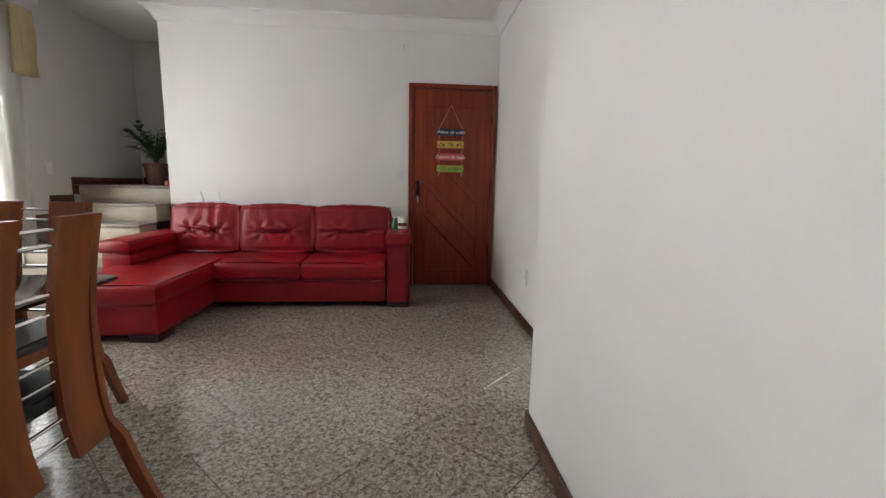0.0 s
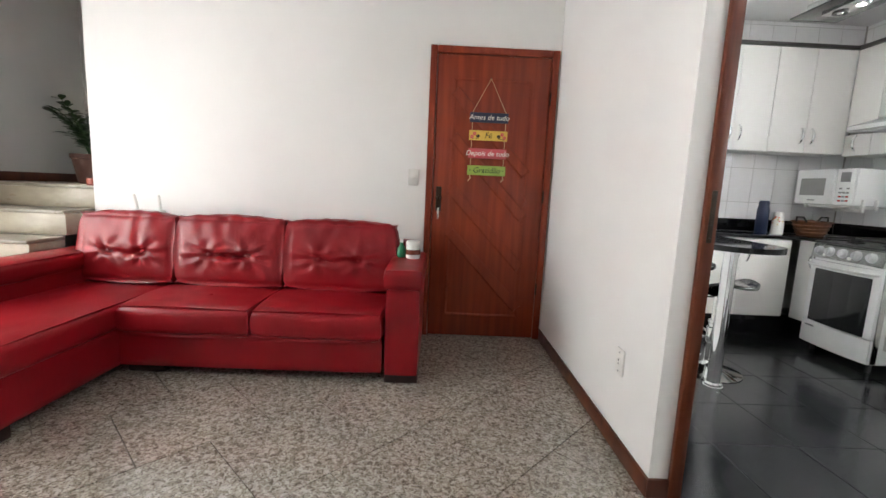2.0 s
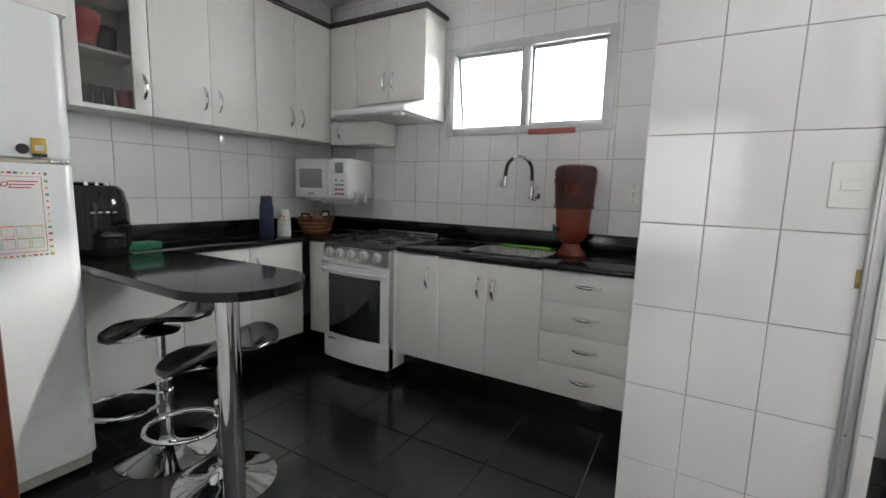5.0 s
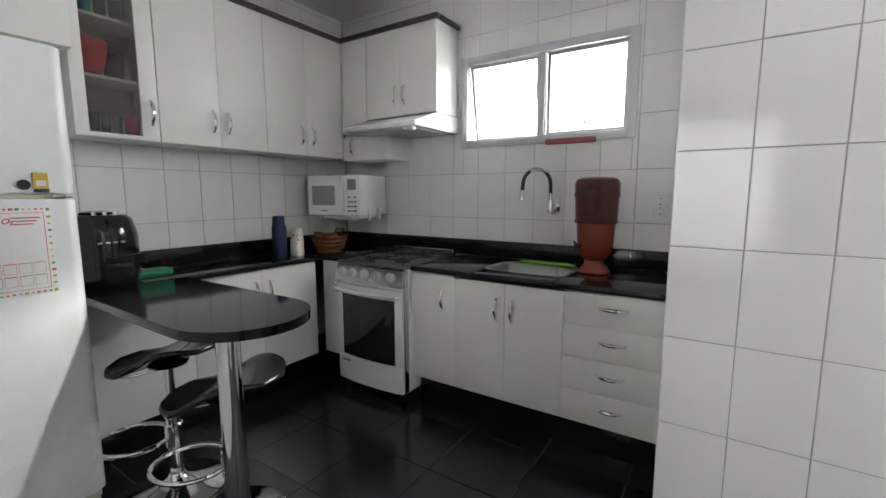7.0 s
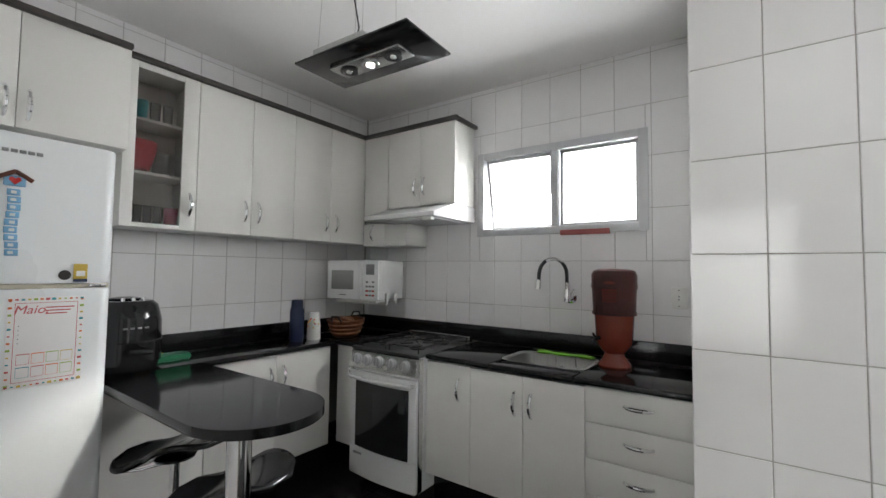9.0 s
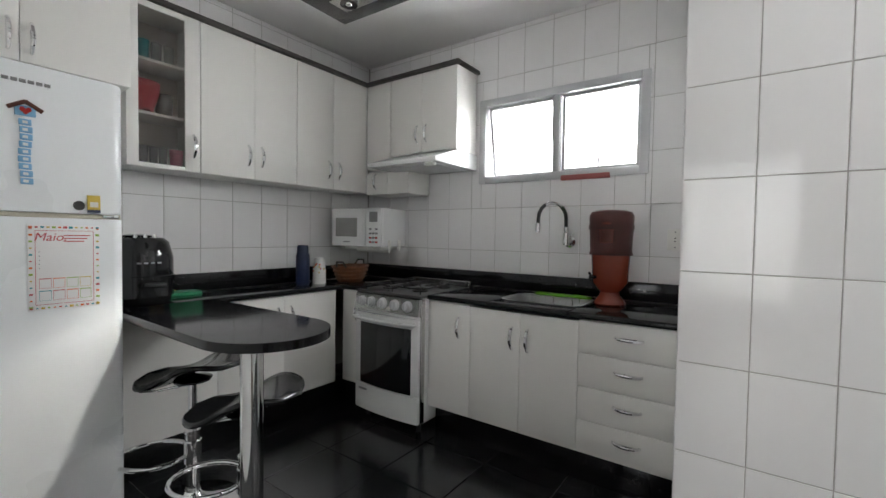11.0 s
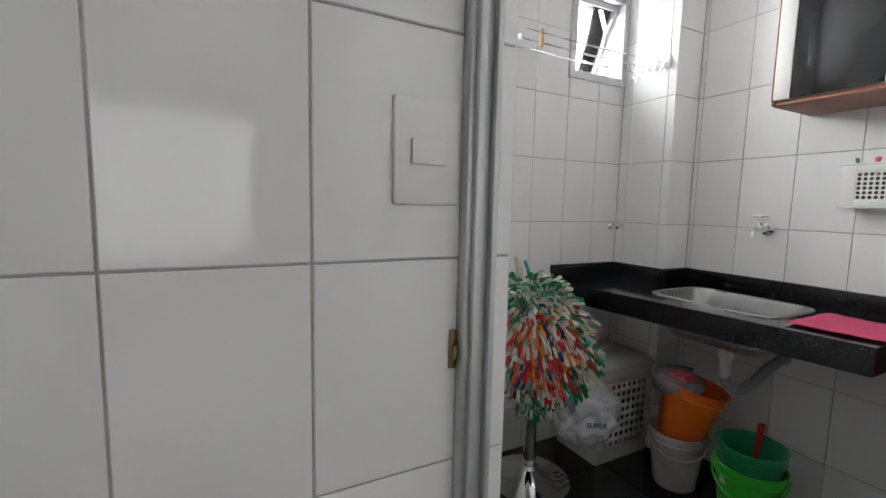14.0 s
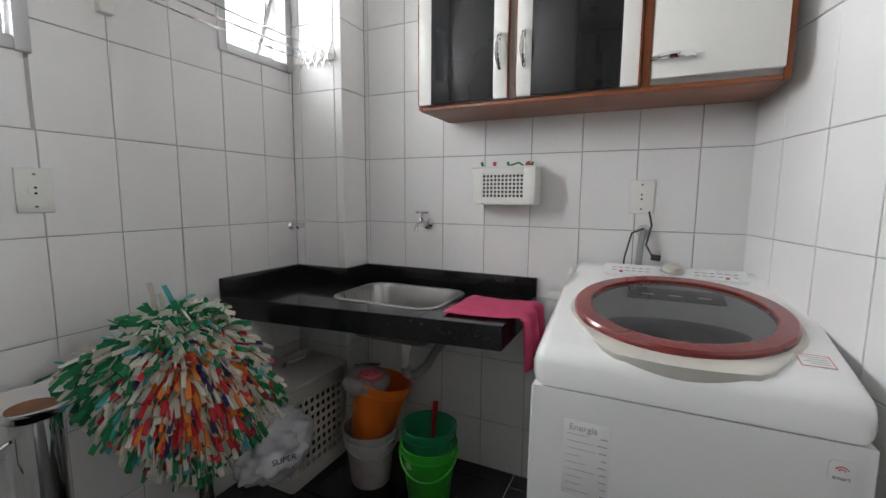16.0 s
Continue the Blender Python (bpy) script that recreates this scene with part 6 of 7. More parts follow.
def fridge():
    root = thing("refrigerator", (1.285, 5.125, 0), 0, "white two-door refrigerator with magnets and a calendar", "refrigerator")
    w, d = 0.575, 0.60

    def shell(z0, z1, y0, y1, r):
        o = [(0, y1)] + arc(r, y0 + r, r, r, 180, 270, 6) + arc(w - r, y0 + r, r, r, 270, 360, 6) + [(w, y1)]
        return prism(bmesh.new(), o, z0, z1, 0.006, 2)

    part("body", B(0.006, w - 0.006, 0.062, d, 0.03, 1.80, 0.006), FRIDGE, root)
    up = part("freezer_door", shell(1.292, 1.815, 0.0, 0.058, 0.04), FRIDGE, root)
    lo = part("fridge_door", shell(0.09, 1.272, 0.0, 0.058, 0.04), FRIDGE, root)
    part("grip_strip", B(0.01, w - 0.01, 0.012, 0.05, 1.2735, 1.2905, 0.003), shade("yellowed_plastic", (0.58, 0.54, 0.42), 0.45), root, "yellowed plastic grip strip")
    part("hinge", B(w - 0.075, w - 0.02, -0.004, 0.03, 1.276, 1.288, 0.003), CHROME, root)
    part("base_grille", B(0.02, w - 0.02, 0.03, 0.06, 0.03, 0.085, 0.003), GREYPLASTIC, root)
    for k in range(7):
        part("badge_bar", B(0.20 + 0.022 * k, 0.217 + 0.022 * k, -0.0025, 0.001, 1.745, 1.757, 0.0005), INKGREY, up)
    for x in (0.06, w - 0.06):
        part("foot", LA([(0, 0), (0.02, 0), (0.02, 0.03), (0, 0.03)], (x, 0.12, 0), 12), RUBBER, root)


fridge()
FR = 5.125


def fridge_calendar():
    x0, x1, z0, z1 = 1.565, 1.775, 0.932, 1.245
    root = thing("fridge_calendar", (0, FR - 0.0025, 0), 0, "printed month planner sheet on the refrigerator door", "calendar")
    part("sheet", B(x0, x1, -0.001, 0.0015, z0, z1, 0.0003), PAPER, root)
    rng = random.Random(12)
    cols = (TEAL, CORAL, ORANGE, LIMEPAINT, YELLOW)
    n = 0
    for k in range(13):
        u = (k + 0.5) / 13
        for x, z in ((x0 + u * (x1 - x0), z0 + 0.008), (x0 + u * (x1 - x0), z1 - 0.008), (x0 + 0.008, z0 + u * (z1 - z0)), (x1 - 0.008, z0 + u * (z1 - z0))):
            n += 1
            s = rng.uniform(0.003, 0.006)
            part("printed_leaf", B(x - s, x + s, -0.0017, -0.001, z - s * 0.7, z + s * 0.7, 0.0002), cols[n % 5], root)
    bm = bmesh.new()
    for a, b, c, d in ((x0 + 0.02, x1 - 0.02, z0 + 0.02, z0 + 0.0215), (x0 + 0.02, x1 - 0.02, z1 - 0.0215, z1 - 0.02), (x0 + 0.02, x0 + 0.0215, z0 + 0.0215, z1 - 0.0215), (x1 - 0.0215, x1 - 0.02, z0 + 0.0215, z1 - 0.0215)):
        box(bm, a, b, -0.0016, -0.001, c, d, 0)
    part("printed_border", bm, CORAL, root)
    words("Maio.", 0.042, CORAL, root, Matrix.Translation((x0 + 0.062, -0.0014, z1 - 0.045)) @ FACE_SOUTH, shear=0.25)
    for k in range(3):
        part("printed_line", B(x0 + 0.10, x1 - 0.03 - 0.01 * k, -0.0016, -0.001, z1 - 0.04 - 0.011 * k, z1 - 0.036 - 0.011 * k, 0), CORAL, root)
    for k in range(5):
        part("printed_dots", B(x0 + 0.03, x0 + 0.033, -0.0016, -0.001, z1 - 0.10 - 0.015 * k, z1 - 0.097 - 0.015 * k, 0), INKGREY, root)
    for r in range(2):
        for k in range(4):
            a = x0 + 0.03 + 0.039 * k
            z = z0 + 0.035 + 0.045 * r
            bm = bmesh.new()
            for p in ((a, a + 0.034, z, z + 0.001), (a, a + 0.034, z + 0.034, z + 0.037), (a, a + 0.001, z + 0.001, z + 0.034), (a + 0.033, a + 0.034, z + 0.001, z + 0.034)):
                box(bm, p[0], p[1], -0.0016, -0.001, p[2], p[3], 0)
            part("printed_box", bm, cols[(k + r) % 5], root)


fridge_calendar()


def magnets():
    root = thing("fridge_magnet_house", (1.565, FR - 0.002, 1.66), 0, "little house magnet with a heart and a light blue number strip", "magnet")
    for s in (-1, 1):
        bm = B(-0.052, 0.004, -0.010, 0.0, -0.007, 0.007, 0.002)
        turned(bm, 0, pose(s * 0.002, 0, 0.018, 0, -32, 0) if s < 0 else Matrix.Diagonal((-1, 1, 1, 1)) @ pose(-0.002, 0, 0.018, 0, -32, 0))
        part("roof_board", bm, DARKWOOD, root)
    part("house_front", B(-0.028, 0.028, -0.006, 0.0, -0.032, 0.004, 0.002), SKYBLUE, root)
    part("heart", prism(bmesh.new(), [(0, -0.016), (0.016, 0.0), (0.014, 0.009), (0.007, 0.011), (0, 0.005), (-0.007, 0.011), (-0.014, 0.009), (-0.016, 0.0)], 0, 0.003), REDP, root).matrix_basis = Matrix.Translation((0, -0.0062, -0.012)) @ FACE_SOUTH
    for k in range(9):
        z = -0.042 - 0.026 * k
        t = part("number_tile", B(-0.018 + 0.003 * math.sin(k), 0.016 + 0.003 * math.sin(k), -0.004, 0.0, z - 0.022, z, 0.002), SKYBLUE, root)
        part("printed_number", B(-0.008, 0.006, -0.0045, -0.0035, z - 0.016, z - 0.006, 0), INKWHITE, t)
    root = tagged(mesh_object("round_magnet", LA([(0, 0), (0.018, 0), (0.018, 0.004), (0, 0.004)], seg=24), IRON), "round dark magnet on the freezer door", "magnet")
    root.matrix_world = pose(1.712, FR - 0.0005, 1.322, 90, 0, 0)
    root = thing("square_magnet", (1.757, FR - 0.002, 1.33), 0, "yellow and blue rectangular magnet on the freezer door", "magnet")
    part("card", B(-0.021, 0.021, -0.003, 0.0, -0.034, 0.034, 0.001), YELLOW, root)
    part("card_foot", B(-0.021, 0.021, -0.0036, -0.0028, -0.034, -0.022, 0), NAVY, root)
    part("picture", B(-0.012, 0.014, -0.0036, -0.0028, -0.012, 0.008, 0), INKWHITE, root)


magnets()
wall_plate("wall_socket", on_y(1.93, K_BACK, 1.27, 0), 0.078, 0.118, "white wall socket beside the refrigerator", "socket")


def pendant():
    root = thing("pendant_lamp", (2.425, 4.29, 2.20), 1.5, "hanging black glass lamp with three spots, one lit", "lamp")
    part("glass_plate", B(-0.14, 0.14, -0.295, 0.295, 0.0, 0.010, 0.003), BLACKPLASTIC, root, "black glass plate")
    part("spot_tray", B(-0.05, 0.05, -0.185, 0.185, -0.014, -0.0005, 0.003), STEEL, root, "steel tray with spots")
    part("driver_box", B(-0.11, 0.11, -0.06, 0.22, 0.011, 0.055, 0.004), STEEL, root)
    for k, y in enumerate((-0.12, 0.0, 0.12)):
        sp = part("spot", LA([(0.036, -0.0145), (0.036, -0.022), (0.024, -0.022), (0.022, -0.016), (0, -0.016)], (0, y, 0)), (CHROME if k == 1 else IRON), root)
        part("spot_bulb", LA([(0, -0.0235), (0.013, -0.023), (0.016, -0.0165)], (0, y, 0), 16), (LED if k == 1 else CHROME), sp)
    for x, y in ((-0.1, -0.05), (-0.1, 0.2), (0.1, -0.05), (0.1, 0.2)):
        part("wire", T([(x, y, 0.05), (x * 0.9, y * 0.9, CEIL_K - 2.2)], 0.0012, 5), STEEL, root)
    part("cable", T([(0.0, 0.1, 0.05), (0.03, 0.1, 0.18), (-0.02, 0.09, 0.32), (0.0, 0.08, CEIL_K - 2.2)], 0.004, 6), RUBBER, root)
    part("ceiling_plate", B(-0.12, 0.12, -0.07, 0.21, CEIL_K - 2.2 - 0.02, CEIL_K - 2.2 - 0.0005, 0.004), STEEL, root)
    d = bpy.data.lights.new("pendant_light", "SPOT")
    d.energy, d.spot_size, d.spot_blend, d.shadow_soft_size, d.color = 140, radians(42), 0.5, 0.02, (1, 0.97, 0.92)
    ob = new("pendant_light", d)
    ob.matrix_world = look((2.425, 4.29, 2.168), (1.80, 4.92, 0.05))


pendant()
wall_plate("light_switch", on_y(PIER_X, 2.681, 1.264, -90), 0.09, 0.132, "beige plastic light switch on the tiled pier")


# ---- laundry ----
SZ = 0.84   # laundry sink's top


def laundry_sink():
    root = thing("laundry_counter", (0, 0, 0), 0, "thick black stone laundry counter with a low upstand", "worktop")
    t = 0.085
    hx0, hx1, hy0, hy1 = 2.99, 3.44, 0.955, 1.285

    def front(x):
        return 1.352 + (x - 2.70) * (1.480 - 1.352) / 1.153

    for o in ([(2.70, 0.866), (hx0, 0.866), (hx0, front(hx0)), (2.70, front(2.70))],
              [(hx0, hy1), (hx1, hy1), (hx1, front(hx1)), (hx0, front(hx0))],
              [(hx0, 0.866), (hx1, 0.866), (hx1, hy0), (hx0, hy0)],
              [(hx1, 0.866), (3.562, 0.866), (3.562, 1.038), (3.853, 1.038), (3.853, front(3.853)), (hx1, front(hx1))]):
        part("slab", prism(bmesh.new(), o, SZ - t, SZ, 0.002, 1), BLACKSTONE, root)
    for b in (B(2.70, 3.564, 0.8635, 0.883, SZ + 0.001, SZ + 0.075, 0.002), B(3.5445, 3.5635, 0.884, 1.055, SZ + 0.001, SZ + 0.075, 0.002),
              B(3.5645, 3.834, 1.037, 1.055, SZ + 0.001, SZ + 0.075, 0.002), B(3.835, 3.8555, 1.037, 1.478, SZ + 0.001, SZ + 0.075, 0.002)):
        part("upstand", b, BLACKSTONE, root)
    sk = thing("laundry_sink", ((hx0 + hx1) / 2, (hy0 + hy1) / 2, SZ), 0, "stainless steel sink bowl with a rolled rim", "sink")
    bm = bmesh.new()
    hw, hd = (hx1 - hx0) / 2, (hy1 - hy0) / 2
    rings = []
    for inset, z in ((-0.018, 0.0015), (-0.015, 0.005), (-0.006, 0.006), (0.0, 0.003), (0.006, -0.01), (0.018, -0.13), (0.05, -0.165), (0.12, -0.172)):
        rings.append([bm.verts.new((x, y, z)) for x, y in rounded(-hw + inset, hw - inset, -hd + inset, hd - inset, max(0.03, 0.075 - inset / 3), 6)])
    for a, b in zip(rings, rings[1:]):
        for k in range(len(a)):
            bm.faces.new((a[k], a[(k + 1) % len(a)], b[(k + 1) % len(a)], b[k]))
    bm.faces.new(rings[-1])
    part("bowl", bm, SINKSTEEL, sk)
    part("drain", LA([(0, -0.168), (0.03, -0.169), (0.035, -0.171)]), CHROME, sk)
    dr = thing("drain_pipe", (3.20, 1.12, 0), 0, "white sink trap with a grey corrugated drain hose", "pipe")
    part("trap", LA([(0.0, 0.662), (0.024, 0.662), (0.024, 0.62), (0.021, 0.615), (0.019, 0.53), (0, 0.53)]), PVC, dr)
    part("nut", LA([(0.03, 0.635), (0.03, 0.61), (0.02, 0.608)], seg=10), PVC, dr)
    pts = [(0, 0, 0.54), (-0.005, -0.02, 0.49), (-0.03, -0.06, 0.475), (-0.06, -0.10, 0.51), (-0.085, -0.14, 0.57), (-0.10, -0.20, 0.60), (-0.10, -0.255, 0.60)]
    fine = []
    for a, b in zip(pts, pts[1:]):
        for k in range(6):
            fine.append(Vector(a).lerp(Vector(b), k / 6))
    part("corrugated_hose", T(fine, [0.018 + 0.003 * (k % 2) for k in range(len(fine))], 12), GREYTUBE, dr, "grey corrugated hose")


laundry_sink()


def pink_cloth():
    bm = bmesh.new()
    rows = []
    n, m = 26, 22
    for j in range(m + 1):
        v = j / m
        row = []
        for k in range(n + 1):
            u = k / n
            s = u * 0.43
            flat = 0.26
            x = 2.93 - min(s, flat + 0.012)
            drop = max(0.0, s - flat - 0.012)
            y = 1.02 + 0.29 * v * (1 - 0.35 * u * (1 - u)) + 0.03 * math.sin(4 * u) - 0.05 * u
            if drop:
                y = 1.06 + (y - 1.06) * (1 - 1.2 * drop)
            z = SZ + 0.006 + 0.005 * abs(noise.noise(Vector((s * 18, v * 6, 0)))) - drop * (1.0 + 0.35 * v)
            xx = x - (0.008 + 0.010 * math.sin(16 * v + 6 * drop) if drop else 0)
            row.append(bm.verts.new((xx, y, z)))
        rows.append(row)
    for a, b in zip(rows, rows[1:]):
        for k in range(n):
            bm.faces.new((a[k], a[k + 1], b[k + 1], b[k]))
    ob = mesh_object("pink_cleaning_cloth", bm, PINK, angle=80)
    md = ob.modifiers.new("thickness", "SOLIDIFY")
    md.thickness, md.offset = 0.003, 1
    tagged(ob, "pink cleaning cloth hanging over the laundry counter's edge", "cloth")


pink_cloth()


def wall_tap(loc):
    root = thing("laundry_tap", loc, 0, "chrome laundry tap with a cross handle", "tap")
    bm = LA([(0, 0), (0.026, 0), (0.026, 0.006), (0.014, 0.012), (0.013, 0.06), (0, 0.06)])
    turned(bm, 0, pose(0, 0, 0, -90, 0, 0))
    part("stem", bm, CHROME, root)
    part("spout", T([(0, 0.05, 0.0), (0, 0.10, -0.002), (0, 0.115, -0.012), (0, 0.118, -0.03)], [0.012, 0.011, 0.010, 0.010], 12), CHROME, root)
    part("spindle", LA([(0.012, 0.0), (0.013, 0.02), (0.007, 0.028), (0.007, 0.05), (0, 0.05)], (0, 0.065, 0)), CHROME, root)
    for a in (20, 110):
        bm = T([(-0.028, 0, 0), (0.028, 0, 0)], 0.006, 8)
        turned(bm, 0, Matrix.Translation((0, 0.065, 0.055)) @ pose(0, 0, 0, 0, 0, a))
        part("cross_handle", bm, CHROME, root)


wall_tap((3.217, L_BACK, 1.125))


def stop_valve():
    root = thing("stop_valve", (K_EAST, 1.072, 1.107), 0, "small chrome stop valve on the tiled wall", "valve")
    bm = LA([(0, 0), (0.022, 0), (0.022, 0.004), (0.012, 0.01), (0.012, 0.03), (0.018, 0.034), (0.019, 0.05), (0.014, 0.056), (0, 0.057)])
    turned(bm, 0, pose(0, 0, 0, 0, -90, 0))
    part("valve_body", bm, CHROME, root)
    part("valve_wheel", T([(-0.04, -0.016, 0), (-0.04, -0.045, 0)], 0.013, 12), CHROME, root)


stop_valve()
wall_plate("wall_socket", on_y(K_EAST, 2.03, 1.259, -90), 0.085, 0.125, "cream wall socket on the tiled wall", "socket")
wall_plate("wall_socket", on_y(2.322, L_BACK, 1.254, 180), 0.085, 0.125, "cream wall socket behind the washing machine", "socket")


def perforated(bm, o, u, v, nu, nv, hole=0.62, n=None):
    """A panel of cells, each with an eight-sided hole."""
    o, u, v = Vector(o), Vector(u), Vector(v)
    for i in range(nu):
        for j in range(nv):
            c = o + u * (i + 0.5) / nu + v * (j + 0.5) / nv
            hu, hv = u / nu / 2, v / nv / 2
            outer = [c - hu - hv, c - hv, c + hu - hv, c + hu, c + hu + hv, c + hv, c - hu + hv, c - hu]
            inner = [c + hu * hole * math.cos(radians(225 + 45 * k)) * 1.08 + hv * hole * math.sin(radians(225 + 45 * k)) * 1.08 for k in range(8)]
            a = [bm.verts.new(p) for p in outer]
            b = [bm.verts.new(p) for p in inner]
            for k in range(8):
                bm.faces.new((a[k], a[(k + 1) % 8], b[(k + 1) % 8], b[k]))


def wall_basket():
    root = thing("wall_basket", (2.700, L_BACK, 1.219), 0, "white plastic wall basket holding clothes pegs", "basket")
    w, d, h = 0.262, 0.105, 0.15
    part("back_panel", B(0, w, 0.001, 0.005, 0, h + 0.005, 0.001), PLASTIC, root)
    for b in ((0, 0.004, 0.0052, d, 0, h), (w - 0.004, w, 0.0052, d, 0, h)):
        part("side_panel", B(*b, 0.001), PLASTIC, root)
    part("bottom_panel", B(0.0042, w - 0.0042, 0.0052, d, 0, 0.004, 0.001), PLASTIC, root)
    for b in ((0.0042, 0.045, d - 0.004, d, 0.0042, h), (w - 0.045, w - 0.0042, d - 0.004, d, 0.0042, h), (0.0452, w - 0.0452, d - 0.004, d, 0.0042, 0.028), (0.0452, w - 0.0452, d - 0.004, d, h - 0.028, h)):
        part("front_strip", B(*b, 0.001), PLASTIC, root)
    bm = bmesh.new()
    perforated(bm, (0.045, d - 0.002, 0.028), (w - 0.09, 0, 0), (0, 0, h - 0.056), 11, 6, 0.72)
    pf = part("lattice", bm, PLASTIC, root)
    pf.modifiers.new("thickness", "SOLIDIFY").thickness = 0.003
    part("rolled_rim", T([(0.0, d, h), (w, d, h)], 0.004, 6), PLASTIC, root)
    rng = random.Random(6)
    for k in range(9):
        x = rng.uniform(0.02, w - 0.03)
        pg = B(-0.005, 0.005, -0.004, 0.004, 0.0, 0.075, 0.002)
        turned(pg, 0, Matrix.Translation((x, rng.uniform(0.03, 0.08), 0.10)) @ pose(0, 0, 0, rng.uniform(-15, 15), rng.uniform(-25, 25), 0))
        part("clothes_peg", pg, (CORAL, CHAIRWOOD, GREEN)[k % 3], root)
    # dark block added so the lattice holes look shaded within
    part("shade_fill", cushion(0.012, w - 0.012, 0.012, d - 0.014, 0.006, h - 0.03, 0.02, 0.0, 10, lambda u, p: 0.008 * noise.noise(p * 40)), shade("dark_basket_shade", (0.07, 0.045, 0.035), 0.7, second=(0.16, 0.07, 0.05), scale=60), root, "dark filling added for the shade inside")
    part("cord", T([(0.05, 0.06, h), (0.08, 0.05, h + 0.02), (0.11, 0.06, h + 0.01), (0.13, 0.05, h - 0.01)], 0.004, 6), GREEN, root)


wall_basket()


def laundry_cabinet():
    x0, x1, y0, z0, z1 = 1.972, 3.112, 1.152, 1.572, 2.34
    root = thing("laundry_wall_cabinet", (0, 0, 0), 0, "old wall cabinet with black gloss doors and orange edges", "cabinet")
    y1 = y0
    bm = bmesh.new()
    part("bottom_board", B(x0, x1, L_BACK + 0.001, y1 - 0.018, z0, z0 + 0.018, 0.002), BROWNBOARD, root, "brown underside board")
    part("body", B(x0 + 0.002, x1 - 0.002, L_BACK + 0.001, y1 - 0.02, z0 + 0.0185, z1, 0.002), LAMINATE, root)
    part("side_edge", B(x0, x0 + 0.016, y1 - 0.0195, y1 - 0.002, z0 + 0.002, z1, 0.002), ORANGEEDGE, root, "orange wood edge")
    part("side_edge", B(x1 - 0.012, x1, y1 - 0.0195, y1 - 0.002, z0 + 0.002, z1, 0.002), ORANGEEDGE, root, "orange wood edge")
    part("divider_edge", B(2.318, 2.343, y1 - 0.0195, y1 - 0.002, z0 + 0.002, z1, 0.002), ORANGEEDGE, root, "orange wood edge")
    part("bottom_edge", B(x0 + 0.017, x1 - 0.013, y1 - 0.0195, y1 - 0.004, z0 + 0.001, z0 + 0.014, 0.002), ORANGEEDGE, root, "chipped orange wood edge")

    def gloss_door(a, b, hx, turn, pivot):
        bm = B(a, a + 0.05, 0, 0.018, 0.016, z1 - z0, 0.002)
        box(bm, b - 0.05, b, 0, 0.018, 0.016, z1 - z0, 0.002)
        box(bm, a + 0.05, b - 0.05, 0, 0.0178, z1 - z0 - 0.04, z1 - z0, 0.002)
        d = part("door", bm, LAMINATE, root)
        d.matrix_basis = Matrix.Translation((pivot, y1, z0)) @ pose(0, 0, 0, 0, 0, turn) @ Matrix.Translation((-pivot, 0, 0))
        part("gloss_panel", B(a + 0.05, b - 0.05, 0.003, 0.016, 0.018, z1 - z0 - 0.04, 0.001), DARKDOOR, d, "black gloss panel")
        part("door_edge", B(a - 0.004, a - 0.0005, 0, 0.018, 0.016, z1 - z0, 0.001), ORANGEEDGE, d)
        part("door_edge", B(b + 0.0005, b + 0.004, 0, 0.018, 0.016, z1 - z0, 0.001), ORANGEEDGE, d)
        bow_handle(d, Matrix.Translation((hx, 0.018, 0.17)) @ pose(0, 0, 0, 0, 0, 180), 0.12)

    gloss_door(2.760, 3.10, 2.785, 0, 3.10)
    gloss_door(2.350, 2.728, 2.70, 0, 2.35)
    d = part("flap_door", B(1.99, 2.314, y1, y1 + 0.018, z0 + 0.03, z1, 0.002), LAMINATE, root)
    bow_handle(d, Matrix.Translation((2.26, y1 + 0.018, z0 + 0.085)) @ pose(0, 0, 0, 0, 90, 0) @ pose(0, 0, 0, 0, 0, 180), 0.12)


laundry_cabinet()


